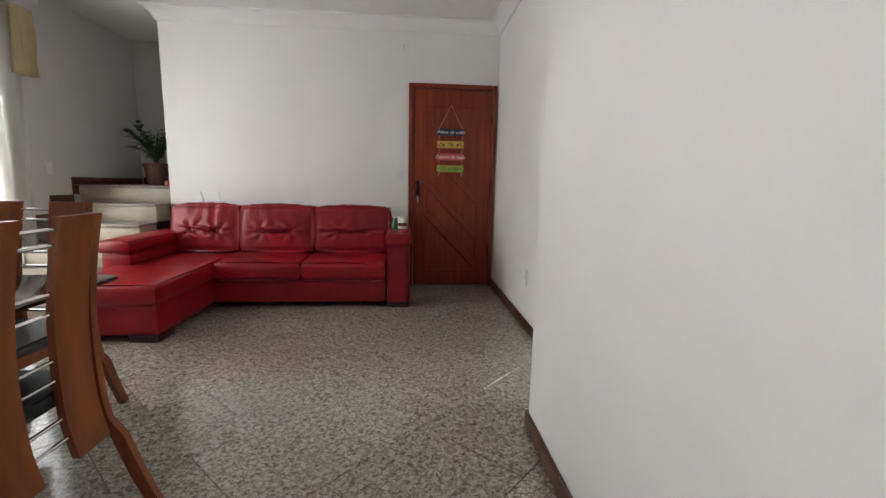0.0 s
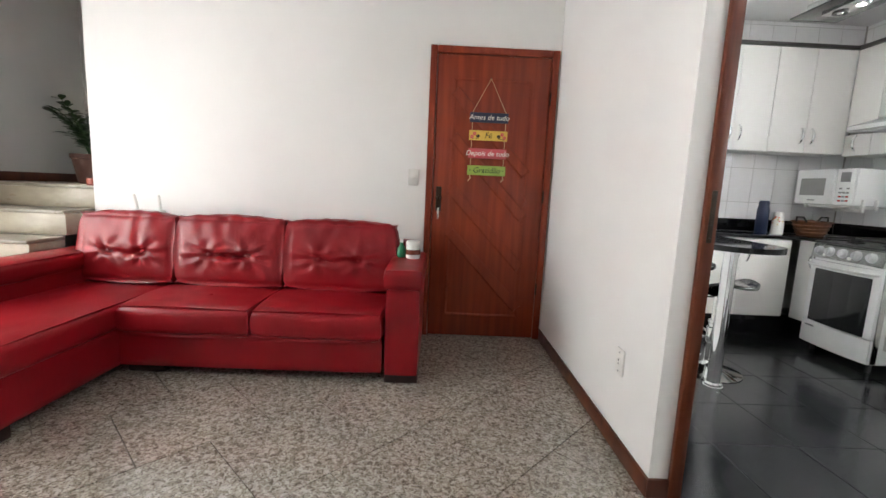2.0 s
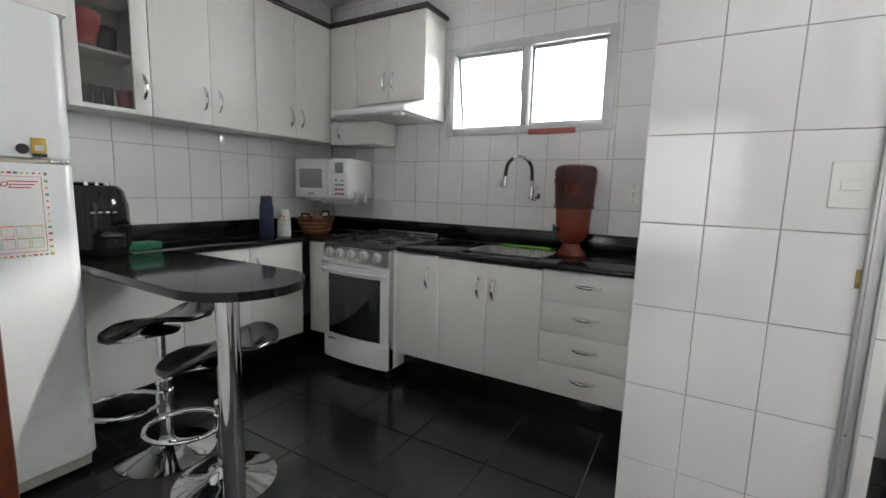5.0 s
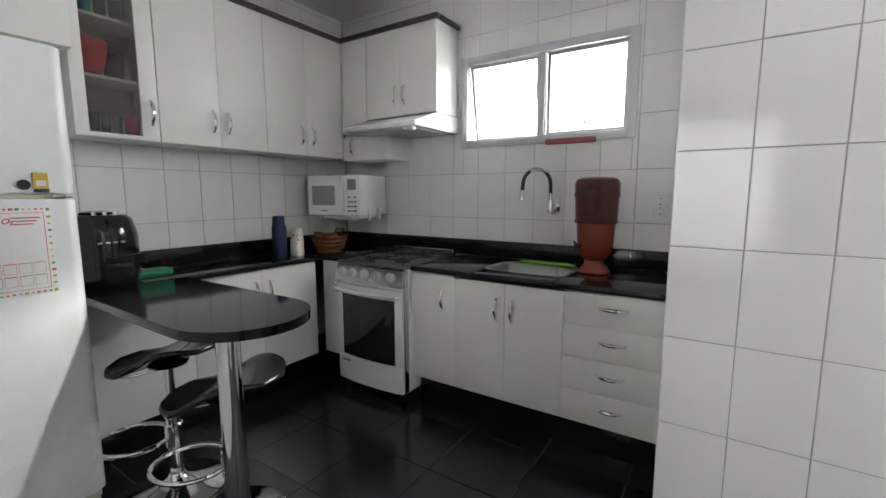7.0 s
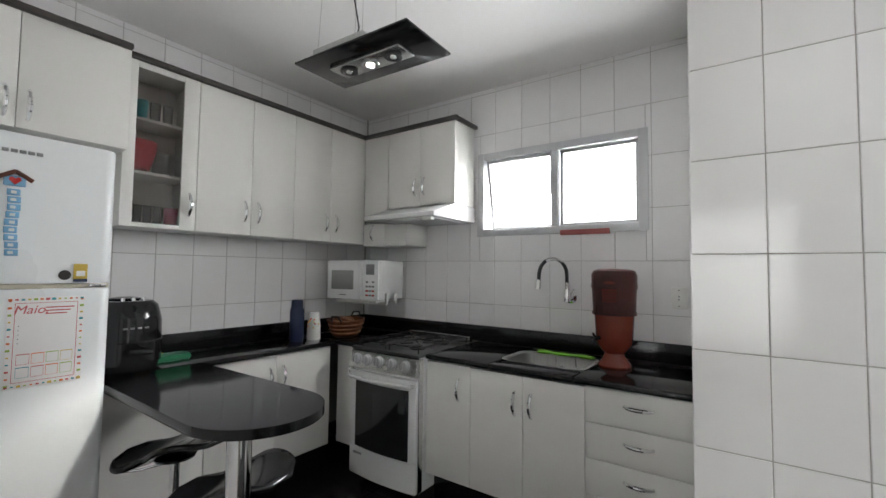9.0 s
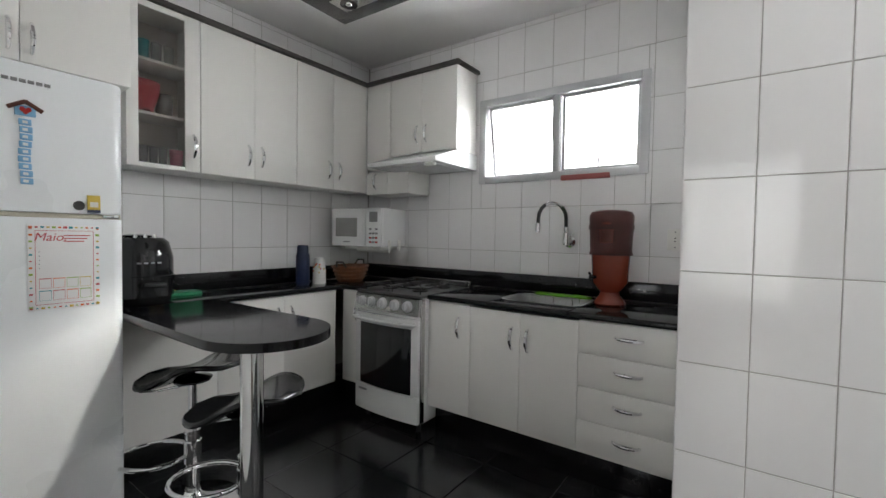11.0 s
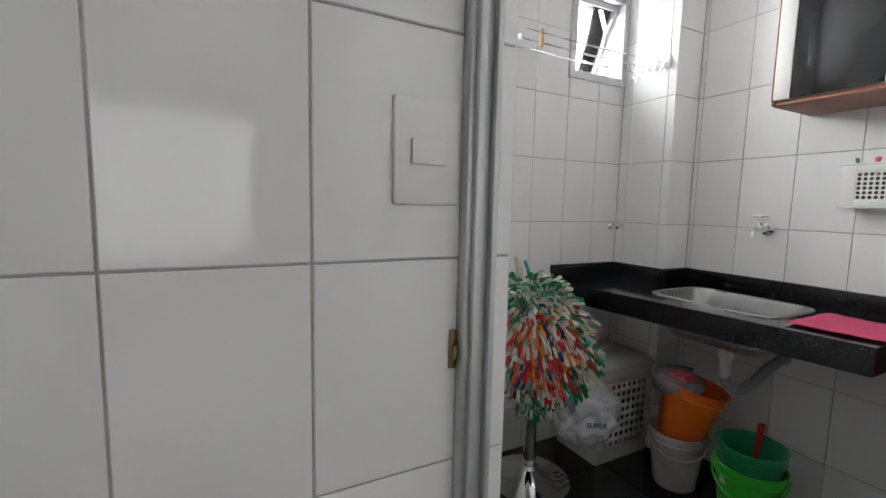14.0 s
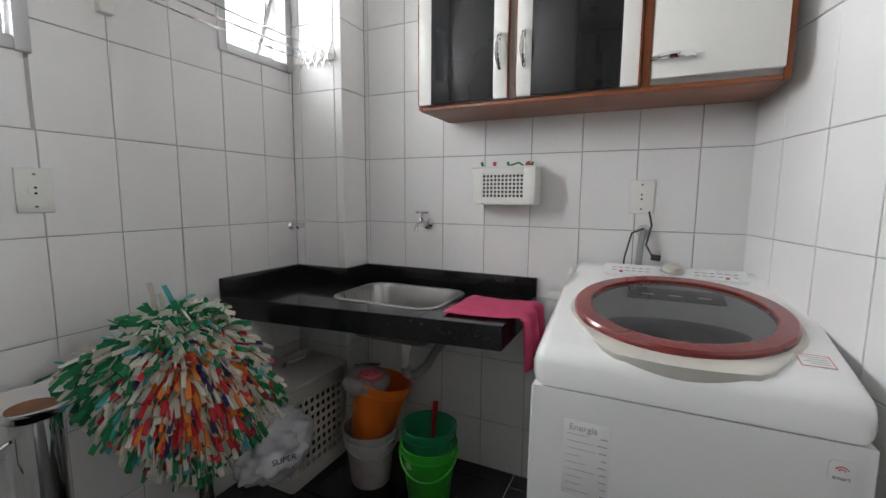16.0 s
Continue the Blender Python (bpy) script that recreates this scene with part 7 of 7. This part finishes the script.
def washer():
    root = thing("washing_machine", (1.885, 0.895, 0), 0, "white top-loading washing machine with a dark red lid ring", "washing machine")
    w, d = 0.655, 0.725

    def across(profile, x0, x1, bev):
        bm = bmesh.new()
        a = [bm.verts.new((x0, y, z)) for y, z in profile]
        b = [bm.verts.new((x1, y, z)) for y, z in profile]
        bm.faces.new(a)
        bm.faces.new(b[::-1])
        n = len(profile)
        for k in range(n):
            bm.faces.new((a[k], a[(k + 1) % n], b[(k + 1) % n], b[k]))
        caps = [e for e in bm.edges if len({round(v.co.x, 4) for v in e.verts}) == 1]
        bmesh.ops.bevel(bm, geom=caps, offset=bev, segments=4, profile=0.5, affect="EDGES")
        return bm

    part("body", across([(0.01, 0.03), (d, 0.03), (d + 0.004, 0.40), (d, 0.79), (0.01, 0.79)], 0, w, 0.012), ENAMEL, root)
    deck = [(0.005, 0.794), (d + 0.001, 0.794), (d - 0.004, 0.848), (d - 0.020, 0.876), (d - 0.06, 0.890), (0.30, 0.945), (0.14, 0.972), (0.12, 0.985), (0.04, 1.005), (0.008, 0.998)]
    part("top_deck", across(deck, 0.0, w, 0.035), ENAMEL, root, angle=50)
    slope = math.atan2(0.890 - 0.945, d - 0.06 - 0.30)

    def on_deck(bm, lift=0.0):
        turned(bm, 0, Matrix.Translation((w / 2, 0.405, 0.9305 + lift)) @ pose(0, 0, 0, math.degrees(slope), 0, 0))
        return bm

    def ring(r0, r1, z0, z1, sy, seg=56):
        return LA([(r0, z0), (r0, z1 - 0.003), (r0 + 0.004, z1), (r1 - 0.006, z1), (r1, z1 - 0.006), (r1, z0)], seg=seg, sy=sy)

    sy = 0.98
    part("lid_surround", on_deck(ring(0.02, 0.288, -0.035, 0.004, sy)), CREAM, root, "cream lid surround")
    lid = part("lid_ring", on_deck(ring(0.224, 0.272, 0.0045, 0.022, sy)), WINE, root, "dark red lid ring")
    part("lid_glass", on_deck(LA([(0.225, 0.017), (0.12, 0.026), (0, 0.029)], seg=48, sy=sy)), LIDGLASS, root, "clear lid glass")
    part("tub_floor", on_deck(LA([(0.223, 0.0055), (0.15, 0.0065), (0, 0.0068)], seg=40, sy=sy)), DRUM, root, "grey tub seen through the lid")
    part("drum_edge", on_deck(LA([(0, 0.0082), (0.145, 0.0078), (0.15, 0.007)], (0.01, 0.125, 0), 36, 1.1, 0.42)), shade("dark_drum_grey", (0.16, 0.16, 0.165), 0.35, second=(0.09, 0.09, 0.095), scale=9), root, "dark drum edge seen through the lid")
    dp = B(-0.13, 0.13, -0.165, -0.07, 0.0075, 0.012, 0.002)
    part("dispenser", on_deck(dp), shade("dark_grey_plastic", (0.10, 0.10, 0.105), 0.4), root, "dark detergent dispenser")
    for k in range(3):
        part("dispenser_mark", on_deck(B(-0.095 + 0.075 * k, -0.06 + 0.075 * k, -0.11, -0.102, 0.0122, 0.0128, 0)), INKWHITE, root)
    lip = [(-0.23, 0.17), (-0.20, 0.225), (-0.17, 0.275)] + [(-0.14 + 0.28 * k / 12, 0.300 + 0.018 * math.sin(math.pi * k / 12)) for k in range(13)] + [(0.17, 0.275), (0.20, 0.225), (0.23, 0.17)]
    part("lid_lip", on_deck(prism(bmesh.new(), lip[::-1], -0.03, 0.006, 0.004, 2)), CREAM, root, "cream lid lip")
    back = math.degrees(math.atan2(1.005 - 0.968, 0.04 - 0.14))

    def on_panel(bm):
        turned(bm, 0, Matrix.Translation((w / 2, 0.085, 0.9935)) @ pose(0, 0, 0, -14, 0, 0))
        return bm

    pn = part("control_panel", on_panel(prism(bmesh.new(), rounded(-0.22, 0.22, -0.045, 0.042, 0.012), 0.0, 0.004, 0.0015, 1)), FRIDGE, root, "pale control panel")
    kn = part("dial", on_panel(LA([(0.038, 0.003), (0.038, 0.01), (0.030, 0.014), (0.028, 0.026), (0.02, 0.03), (0, 0.03)])), GREYPLASTIC, pn, "cream dial")
    for s in (-1, 1):
        for k in range(6):
            for r in range(2):
                part("printed_mark", on_panel(B(s * (0.075 + 0.022 * k) - 0.007, s * (0.075 + 0.022 * k) + 0.007, -0.012 + 0.026 * r, -0.008 + 0.026 * r, 0.0042, 0.0048, 0)), INKGREY, pn)
        for k in range(3):
            part("button", on_panel(LA([(0, 0.006), (0.006, 0.0055), (0.007, 0.004)], (s * (0.10 + 0.03 * k), 0.026, 0), 10)), (REDP if k == 2 else PLASTIC), pn)
    st = part("energy_label", B(0.42, 0.525, d + 0.0040, d + 0.0046, 0.53, 0.72, 0.0004), ENAMEL, root, "faded energy label")
    st.matrix_basis = Matrix.Translation((0.045, d + 0.004, 0.40)) @ pose(0, 0, 0, 0.58, 0, 0) @ Matrix.Translation((0, -d - 0.004, -0.40))
    words("Energia", 0.022, FAINTINK, st, Matrix.Translation((0.48, d + 0.005, 0.703)) @ pose(0, 0, 0, 90, 0, 180))
    rng = random.Random(9)
    for k in range(9):
        z = 0.685 - 0.018 * k
        a = rng.uniform(0.45, 0.49)
        part("printed_line", B(a, 0.518, d + 0.0043, d + 0.0049, z, z + 0.0015, 0), FAINTINK, st)
        part("printed_mark", B(0.425, 0.425 + rng.uniform(0.01, 0.025), d + 0.0043, d + 0.0049, z, z + 0.003, 0), FAINTINK, st)
    bd = part("badge", prism(bmesh.new(), rounded(-0.02, 0.02, -0.022, 0.022, 0.008), 0, 0.002), PAPER, root, "small square badge")
    bd.matrix_basis = Matrix.Translation((0.055, d + 0.0035, 0.735)) @ pose(0, 0, 0, 90, 0, 180)
    words("smart", 0.012, INKGREY, bd, Matrix.Translation((0, -0.012, 0.0025)))
    for r in (0.006, 0.011):
        part("wave_mark", T([(r * math.cos(a), r * math.sin(a), 0.0025) for a in [math.pi * (0.15 + 0.7 * k / 8) for k in range(9)]], 0.0012, 5), CORAL, bd)
    tag = part("deck_label", on_deck(B(-0.287, -0.227, 0.160, 0.215, -0.003, 0.0008, 0)), ENAMEL, root, "small printed label with a red border")
    for a, b, c, e in ((-0.287, -0.227, 0.160, 0.162), (-0.287, -0.227, 0.213, 0.215), (-0.287, -0.285, 0.162, 0.213), (-0.229, -0.227, 0.162, 0.213)):
        part("printed_border", on_deck(B(a, b, c, e, 0.0009, 0.0013, 0)), CORAL, tag)
    for k in range(4):
        part("printed_line", on_deck(B(-0.281, -0.236 - 0.008 * (k % 2), 0.170 + 0.010 * k, 0.173 + 0.010 * k, 0.0009, 0.0013, 0)), FAINTINK, tag)
    for x in (0.07, w - 0.07):
        for y in (0.08, d - 0.08):
            part("foot", LA([(0, 0), (0.025, 0), (0.022, 0.032), (0, 0.032)], (x, y, 0), 12), RUBBER, root)


washer()


def washer_hose():
    root = thing("drain_hose", (2.308, L_BACK, 0), 0, "grey washing machine hose and black cord at the wall", "hose")
    bm = LA([(0, 0), (0.026, 0), (0.026, 0.008), (0, 0.01)])
    turned(bm, 0, Matrix.Translation((0, 0, 1.125)) @ pose(0, 0, 0, -90, 0, 0))
    part("wall_rose", bm, GREYPLASTIC, root)
    part("hose", T([(0, 0.0, 1.125), (0, 0.035, 1.128), (0.006, 0.05, 1.10), (0.01, 0.045, 1.03), (0.01, 0.025, 0.90), (0.01, 0.02, 0.72)], 0.012, 10), GREYTUBE, root)
    part("power_cord", T([(-0.014, 0.012, 1.20), (-0.025, 0.03, 1.15), (-0.01, 0.05, 1.08), (-0.035, 0.05, 1.035)], 0.0035, 6), RUBBER, root)
    part("plug", T([(-0.03, 0.05, 1.036), (-0.06, 0.055, 1.034)], 0.011, 8), RUBBER, root)
    part("power_cord", T([(-0.0, 0.045, 1.14), (0.04, 0.04, 1.12), (0.06, 0.03, 1.03), (0.07, 0.02, 0.90)], 0.0035, 6), RUBBER, root)


washer_hose()


def drying_rack():
    root = thing("drying_rack", (0, 0, 0), 0, "wall-mounted wire clothes dryer with a wooden peg", "clothes dryer")
    part("bracket", B(3.825, 3.8565, 1.80, 1.84, 1.80, 1.90, 0.004), PLASTIC, root)
    part("bracket_arm", B(3.70, 3.824, 1.812, 1.826, 1.868, 1.888, 0.003), PLASTIC, root)
    part("bracket", B(3.60, 3.83, 1.0365, 1.0455, 1.855, 1.90, 0.003), PLASTIC, root)
    for k in range(6):
        x, z = 3.60 + 0.042 * k, 1.88 + (0.010 if k % 2 else -0.012)
        part("wire", T([(x + 0.03, 1.82, z + 0.006), (x + 0.01, 1.45, z - 0.006), (x, 1.046, z)], 0.0022, 6), CHROME, root)
    for k in range(5):
        x = 3.61 + 0.042 * k
        for a, b in ((1.825, 1.925), (1.925, 1.825)):
            part("scissor_wire", T([(x, 1.05, a), (x + 0.042, 1.055, b)], 0.002, 6), CHROME, root)
    peg = B(-0.006, 0.006, -0.008, 0.008, -0.045, 0.03, 0.002)
    turned(peg, 0, pose(3.64, 1.77, 1.865, 12, 8, 20))
    part("clothes_peg", peg, shade("pale_peg_wood", (0.46, 0.28, 0.12), 0.7), root, "wooden clothes peg")


drying_rack()


def hamper():
    root = thing("laundry_hamper", (3.575, 1.04, 0), 0, "grey-white perforated plastic laundry hamper with a domed lid", "hamper")
    w, d, h = 0.262, 0.36, 0.445
    e = 0.04
    # -x side and +y side carry the holes
    for o, u, nu in (((0, e, 0.07), (0, d - 2 * e, 0), 8), ((e, d, 0.07), (w - 2 * e, 0, 0), 5)):
        bm = bmesh.new()
        perforated(bm, o, u, (0, 0, h - 0.13), nu, 8, 0.62)
        bmesh.ops.remove_doubles(bm, verts=bm.verts[:], dist=1e-5)
        part("perforated_panel", bm, GREYPLASTIC, root).modifiers.new("thickness", "SOLIDIFY").thickness = 0.003
    for a, b, c, f in ((0, 0.004, 0, e), (0, 0.004, d - e, d), (0.004, e, d - 0.004, d), (w - e, w, d - 0.004, d), (w - 0.004, w, 0, d - 0.004), (0.004, w - 0.004, 0, 0.004)):
        part("corner_panel", B(a, b, c, f, 0.07, h - 0.06, 0.001), GREYPLASTIC, root)
    for z0, z1 in ((0.0, 0.07), (h - 0.06, h)):
        part("band", prism(bmesh.new(), rounded(-0.002, w + 0.001, -0.001, d + 0.002, 0.02, 4), z0, z1, 0.003, 1), GREYPLASTIC, root)
    part("laundry_inside", cushion(0.02, w - 0.02, 0.02, d - 0.02, 0.072, h - 0.09, 0.05, 0.0, 8, lambda u, p: 0.012 * noise.noise(p * 9)), shade("dark_red_laundry", (0.16, 0.05, 0.04), 0.9, second=(0.05, 0.04, 0.05), scale=7), root, "dark red laundry inside")
    lid = bmesh.new()
    rings = []
    for ins, z in ((-0.002, h + 0.001), (-0.016, h + 0.003), (-0.017, h + 0.016), (-0.008, h + 0.024), (0.03, h + 0.048), (0.07, h + 0.062), (0.11, h + 0.066)):
        rings.append([lid.verts.new((x, y, z)) for x, y in rounded(ins, w - ins, ins, d - ins, 0.03, 4)])
    for a, b in zip(rings, rings[1:]):
        for k in range(len(a)):
            lid.faces.new((a[k], a[(k + 1) % len(a)], b[(k + 1) % len(a)], b[k]))
    lid.faces.new(rings[-1])
    lid.faces.new(rings[0][::-1])
    lp = part("lid", lid, LIDPLASTIC, root, "grey domed lid", 60)
    part("lid_grip", prism(bmesh.new(), rounded(w / 2 - 0.018, w / 2 + 0.018, d / 2 - 0.05, d / 2 + 0.05, 0.016), h + 0.06, h + 0.078, 0.005, 2), LIDPLASTIC, lp)


hamper()


def bucket(name, loc, tilt, r0, r1, h, material, label, handle=True, scoop=0.0):
    root = new(name)
    root.matrix_world = pose(*loc, *tilt)
    tagged(root, label, "bucket", "cleaning buckets")
    part("shell", LA([(0, 0.002), (r0 - 0.004, 0), (r0, 0.006), (r1, h - 0.012), (r1 + 0.006, h - 0.010), (r1 + 0.006, h), (r1 - 0.001, h), (r0 - 0.002, 0.008), (0, 0.008)], seg=36), material, root)
    part("rib", LA([(r1 - 0.004, h - 0.045), (r1 + 0.003, h - 0.043), (r1 + 0.003, h - 0.038), (r1 - 0.002, h - 0.036)], seg=36), material, root)
    if handle:
        pts = [((r1 + 0.008) * math.cos(a), -(0.35 * r1) * math.sin(a), h - 0.02 - 0.75 * r1 * math.sin(a) * handle) for a in [math.pi * k / 16 for k in range(17)]]
        part("bail_handle", T([(x, -y + r1 * 0.75 * math.sin(math.pi * k / 16), z) for k, (x, y, z) in enumerate(pts)], 0.004, 6), material, root)
    return root


bucket("bucket", (3.055, 1.165, 0.0), (0, 0, 20), 0.085, 0.112, 0.255, BRIGHTGREEN, "bright green plastic bucket on the floor", 1.0)
b2 = bucket("bucket", (3.055, 1.165, 0.125), (0, 0, 0), 0.082, 0.108, 0.205, GREEN, "dark green plastic bucket standing inside another", 0)
part("printed_mark", B(0.02, 0.05, 0.094, 0.102, 0.055, 0.085, 0.002), INKWHITE, b2)
tagged(mesh_object("red_brush_handle", T([(3.075, 1.10, 0.14), (3.07, 1.09, 0.30), (3.065, 1.085, 0.385)], [0.008, 0.010, 0.013], 10), REDP), "red plastic brush handle in the bucket", "brush")
bucket("bucket", (3.345, 1.165, 0.0), (0, 0, 40), 0.085, 0.112, 0.25, CLEARPLASTIC, "milky translucent bucket with clothes pegs inside", 0.8)
rng = random.Random(21)
for k in range(26):
    a, r = rng.uniform(0, 6.28), rng.uniform(0, 0.07)
    pg = B(-0.005, 0.005, -0.004, 0.004, -0.035, 0.035, 0.002)
    turned(pg, 0, pose(3.345 + r * math.cos(a), 1.165 + r * math.sin(a), rng.uniform(0.045, 0.12), rng.uniform(0, 90), rng.uniform(0, 90), rng.uniform(0, 180)))
    tagged(mesh_object("clothes_peg", pg, (PLASTIC, CORAL, CHAIRWOOD)[k % 3]), "plastic clothes peg in the translucent bucket", "clothes peg", "pegs in the bucket")
b3 = bucket("bucket", (3.345, 1.16, 0.205), (7, -10, 0), 0.088, 0.122, 0.26, ORANGE, "orange plastic bucket tilted in the translucent one", 0)
tagged(mesh_object("cleaning_rag", cushion(3.27, 3.43, 1.09, 1.25, 0.41, 0.50, 0.04, 0.01, 10, lambda u, p: 0.02 * noise.noise(p * 16)), shade("grey_rag", (0.32, 0.29, 0.29), 0.9, second=(0.16, 0.12, 0.13), scale=12, bump=0.4), angle=80), "crumpled grey rag in the orange bucket", "rag")
tagged(mesh_object("red_mesh_sponge", cushion(3.28, 3.36, 1.16, 1.235, 0.475, 0.515, 0.02, 0.008, 10, lambda u, p: 0.008 * noise.noise(p * 60)), CORAL, angle=80), "pink-red mesh sponge on the rag", "sponge")
bm = LA([(0, 0), (0.055, 0.0), (0.058, 0.006), (0, 0.008)], seg=24)
turned(bm, 0, pose(3.40, 1.10, 0.49, 20, 15, 0))
tagged(mesh_object("wooden_brush", bm, CHAIRWOOD), "round wooden brush in the orange bucket", "brush")


def rag_rug():
    """A shaggy rug of cloth strips draped over a chrome stool."""
    stool = thing("covered_stool", (3.64, 1.735, 0), 0, "chrome stool hidden under a rag rug", "stool")
    part("base", LA([(0, 0.0), (0.175, 0.0), (0.177, 0.006), (0.14, 0.016), (0.08, 0.03), (0.035, 0.055), (0.028, 0.07), (0, 0.07)], seg=40), CHROME, stool)
    part("column", LA([(0.027, 0.065), (0.027, 0.70), (0, 0.70)]), CHROME, stool)
    part("seat", LA([(0, 0.70), (0.14, 0.70), (0.15, 0.72), (0.14, 0.745), (0, 0.75)]), BLACKPLASTIC, stool)
    root = thing("rag_rug", (3.585, 1.785, 0.66), 0, "shaggy green, white and red rag rug over a stool", "rug")
    to_cam = Vector((-0.85, 0.53, 0)).normalized()
    right = Vector((-0.53, -0.85, 0)).normalized()
    up = Vector((0, 0, 1))

    def surf(a, b):
        r2 = a * a + b * b
        bulge = math.sqrt(max(0.0, 1 - min(1, r2)))
        return right * (a * 0.262 - 0.035) + up * (b * 0.29 - 0.015 + 0.04 * (1 - abs(a))) + to_cam * (0.17 * bulge)

    corners = [(-1.02, 0.34), (-0.22, 0.86), (0.36, 0.80), (0.70, 0.42), (0.98, -0.28), (0.42, -0.60), (0.10, -0.98), (-0.25, -0.55), (-0.62, -0.12)]

    def in_rug(a, b):
        inside, n = False, len(corners)
        for k in range(n):
            (x0, y0), (x1, y1) = corners[k], corners[(k + 1) % n]
            if (y0 > b) != (y1 > b) and a < (x1 - x0) * (b - y0) / (y1 - y0) + x0:
                inside = not inside
        return inside

    bm = bmesh.new()
    grid = {}
    for i in range(-10, 11):
        for j in range(-10, 11):
            a, b = i / 10, j / 10
            s = max(abs(a), abs(b)) / (math.hypot(a, b) or 1)
            grid[i, j] = bm.verts.new(surf(a * s * 0.62, b * s * 0.62 - 0.02))
    for i in range(-10, 10):
        for j in range(-10, 10):
            bm.faces.new((grid[i, j], grid[i + 1, j], grid[i + 1, j + 1], grid[i, j + 1]))
    part("rug_backing", bm, CLOTHBEIGE, root)
    cols = {"green": shade("green_cloth_strip", (0.010, 0.20, 0.07), 0.85), "white": shade("cream_cloth_strip", (0.62, 0.59, 0.50), 0.85), "red": shade("red_cloth_strip", (0.58, 0.03, 0.04), 0.85),
            "orange": shade("orange_cloth_strip", (0.72, 0.20, 0.03), 0.85), "teal": shade("teal_cloth_strip", (0.05, 0.32, 0.33), 0.85), "navy": shade("navy_cloth_strip", (0.03, 0.03, 0.11), 0.85)}
    meshes = {c: bmesh.new() for c in cols}
    rng = random.Random(31)
    made = 0
    while made < 1900:
        a, b = rng.uniform(-1.05, 1.05), rng.uniform(-1.05, 1.05)
        r = math.hypot(a, b)
        if r > 1.08 or not in_rug(a, b):
            continue
        made += 1
        p = surf(a, b)
        outward = right * (a - 0.02) + up * (b - 0.32)
        outward = outward.normalized() if outward.length > 0.05 else up
        nrm = (right * a * 0.6 + up * b * 0.6 + to_cam * (0.35 + 0.6 * math.sqrt(max(0, 1 - r * r)))).normalized()
        ln = rng.uniform(0.045, 0.092)
        d0 = (nrm * 0.7 + outward * 0.3 - up * 0.3 + Vector((rng.gauss(0, 0.55), rng.gauss(0, 0.55), rng.gauss(0, 0.5)))).normalized()
        d1 = (d0 * 0.75 + outward * 0.3 - up * rng.uniform(0.3, 0.8)).normalized()
        ring = math.hypot((a - 0.12) / 0.62, (b - 0.02) / 0.62)
        if ring < 0.75:
            c = rng.choices(["red", "white", "orange", "navy", "green", "teal"], [32, 30, 24, 8, 3, 3])[0]
        elif ring < 1.05:
            c = rng.choices(["white", "red", "green", "teal", "navy"], [52, 14, 22, 8, 4])[0]
        else:
            c = rng.choices(["green", "white", "teal"], [58, 38, 4])[0]
        side = d0.cross(nrm + Vector((rng.gauss(0, 0.4), rng.gauss(0, 0.4), 0.01))).normalized() * rng.uniform(0.005, 0.0085)
        thick = d0.cross(side).normalized() * 0.0018
        mb = meshes[c]
        q0, q1, q2 = p, p + d0 * ln * 0.5, p + d0 * ln * 0.5 + d1 * ln * 0.5
        rows = [[mb.verts.new(q + s1 * side + s2 * thick) for s1, s2 in ((-1, -1), (1, -1), (1, 1), (-1, 1))] for q in (q0, q1, q2)]
        for u, v in zip(rows, rows[1:]):
            for k in range(4):
                mb.faces.new((u[k], u[(k + 1) % 4], v[(k + 1) % 4], v[k]))
        mb.faces.new(rows[-1])
    for c, mb in meshes.items():
        ob = part("rag_pile", mb, cols[c], root, c.replace("white", "cream") + " cloth strips")
        ob["kind"] = "stuff"
    bag = thing("plastic_bag", (3.50, 1.55, 0.33), 0, "crumpled thin plastic bag hanging under the rug", "bag")
    bm = bmesh.new()
    bmesh.ops.create_icosphere(bm, subdivisions=5, radius=1)
    for v in bm.verts:
        n0 = v.co.copy()
        f = 1 + 0.20 * noise.noise(n0 * 2.3) + 0.13 * noise.noise(n0 * 5.5 + Vector((3, 1, 0))) + 0.05 * abs(noise.noise(n0 * 12))
        v.co = Vector((n0.x * 0.10, n0.y * 0.16, n0.z * 0.125)) * f
    part("bag_film", bm, BAG, bag, angle=75)
    part("bag_neck", T([(0.0, 0.02, 0.08), (0.015, 0.03, 0.13), (0.03, 0.05, 0.20)], [0.05, 0.025, 0.03], 12), BAG, bag)
    words("SUPER", 0.03, NAVY, bag, look((-0.112, 0.065, 0.01), (0, 0, 0.01)) )


rag_rug()


def ash_stand():
    root = thing("standing_ashtray", (3.665, 2.155, 0), 0, "tall chrome standing ashtray with a dish on top", "ashtray")
    part("column", LA([(0, 0.0), (0.058, 0.0), (0.06, 0.01), (0.058, 0.70), (0, 0.70)]), CHROME, root)
    part("dish", LA([(0.03, 0.70), (0.055, 0.712), (0.098, 0.735), (0.105, 0.742), (0.100, 0.744), (0.055, 0.722), (0, 0.718)], seg=40), CHROME, root, "shallow chrome dish")
    part("ash", LA([(0, 0.7235), (0.05, 0.7225), (0.052, 0.7205)], seg=24), WICKER, root)
    part("side_handle", T([(-0.02, 0.058, 0.66), (-0.03, 0.10, 0.65), (-0.03, 0.11, 0.58), (-0.06, 0.125, 0.54)], 0.006, 8), CHROME, root)


ash_stand()
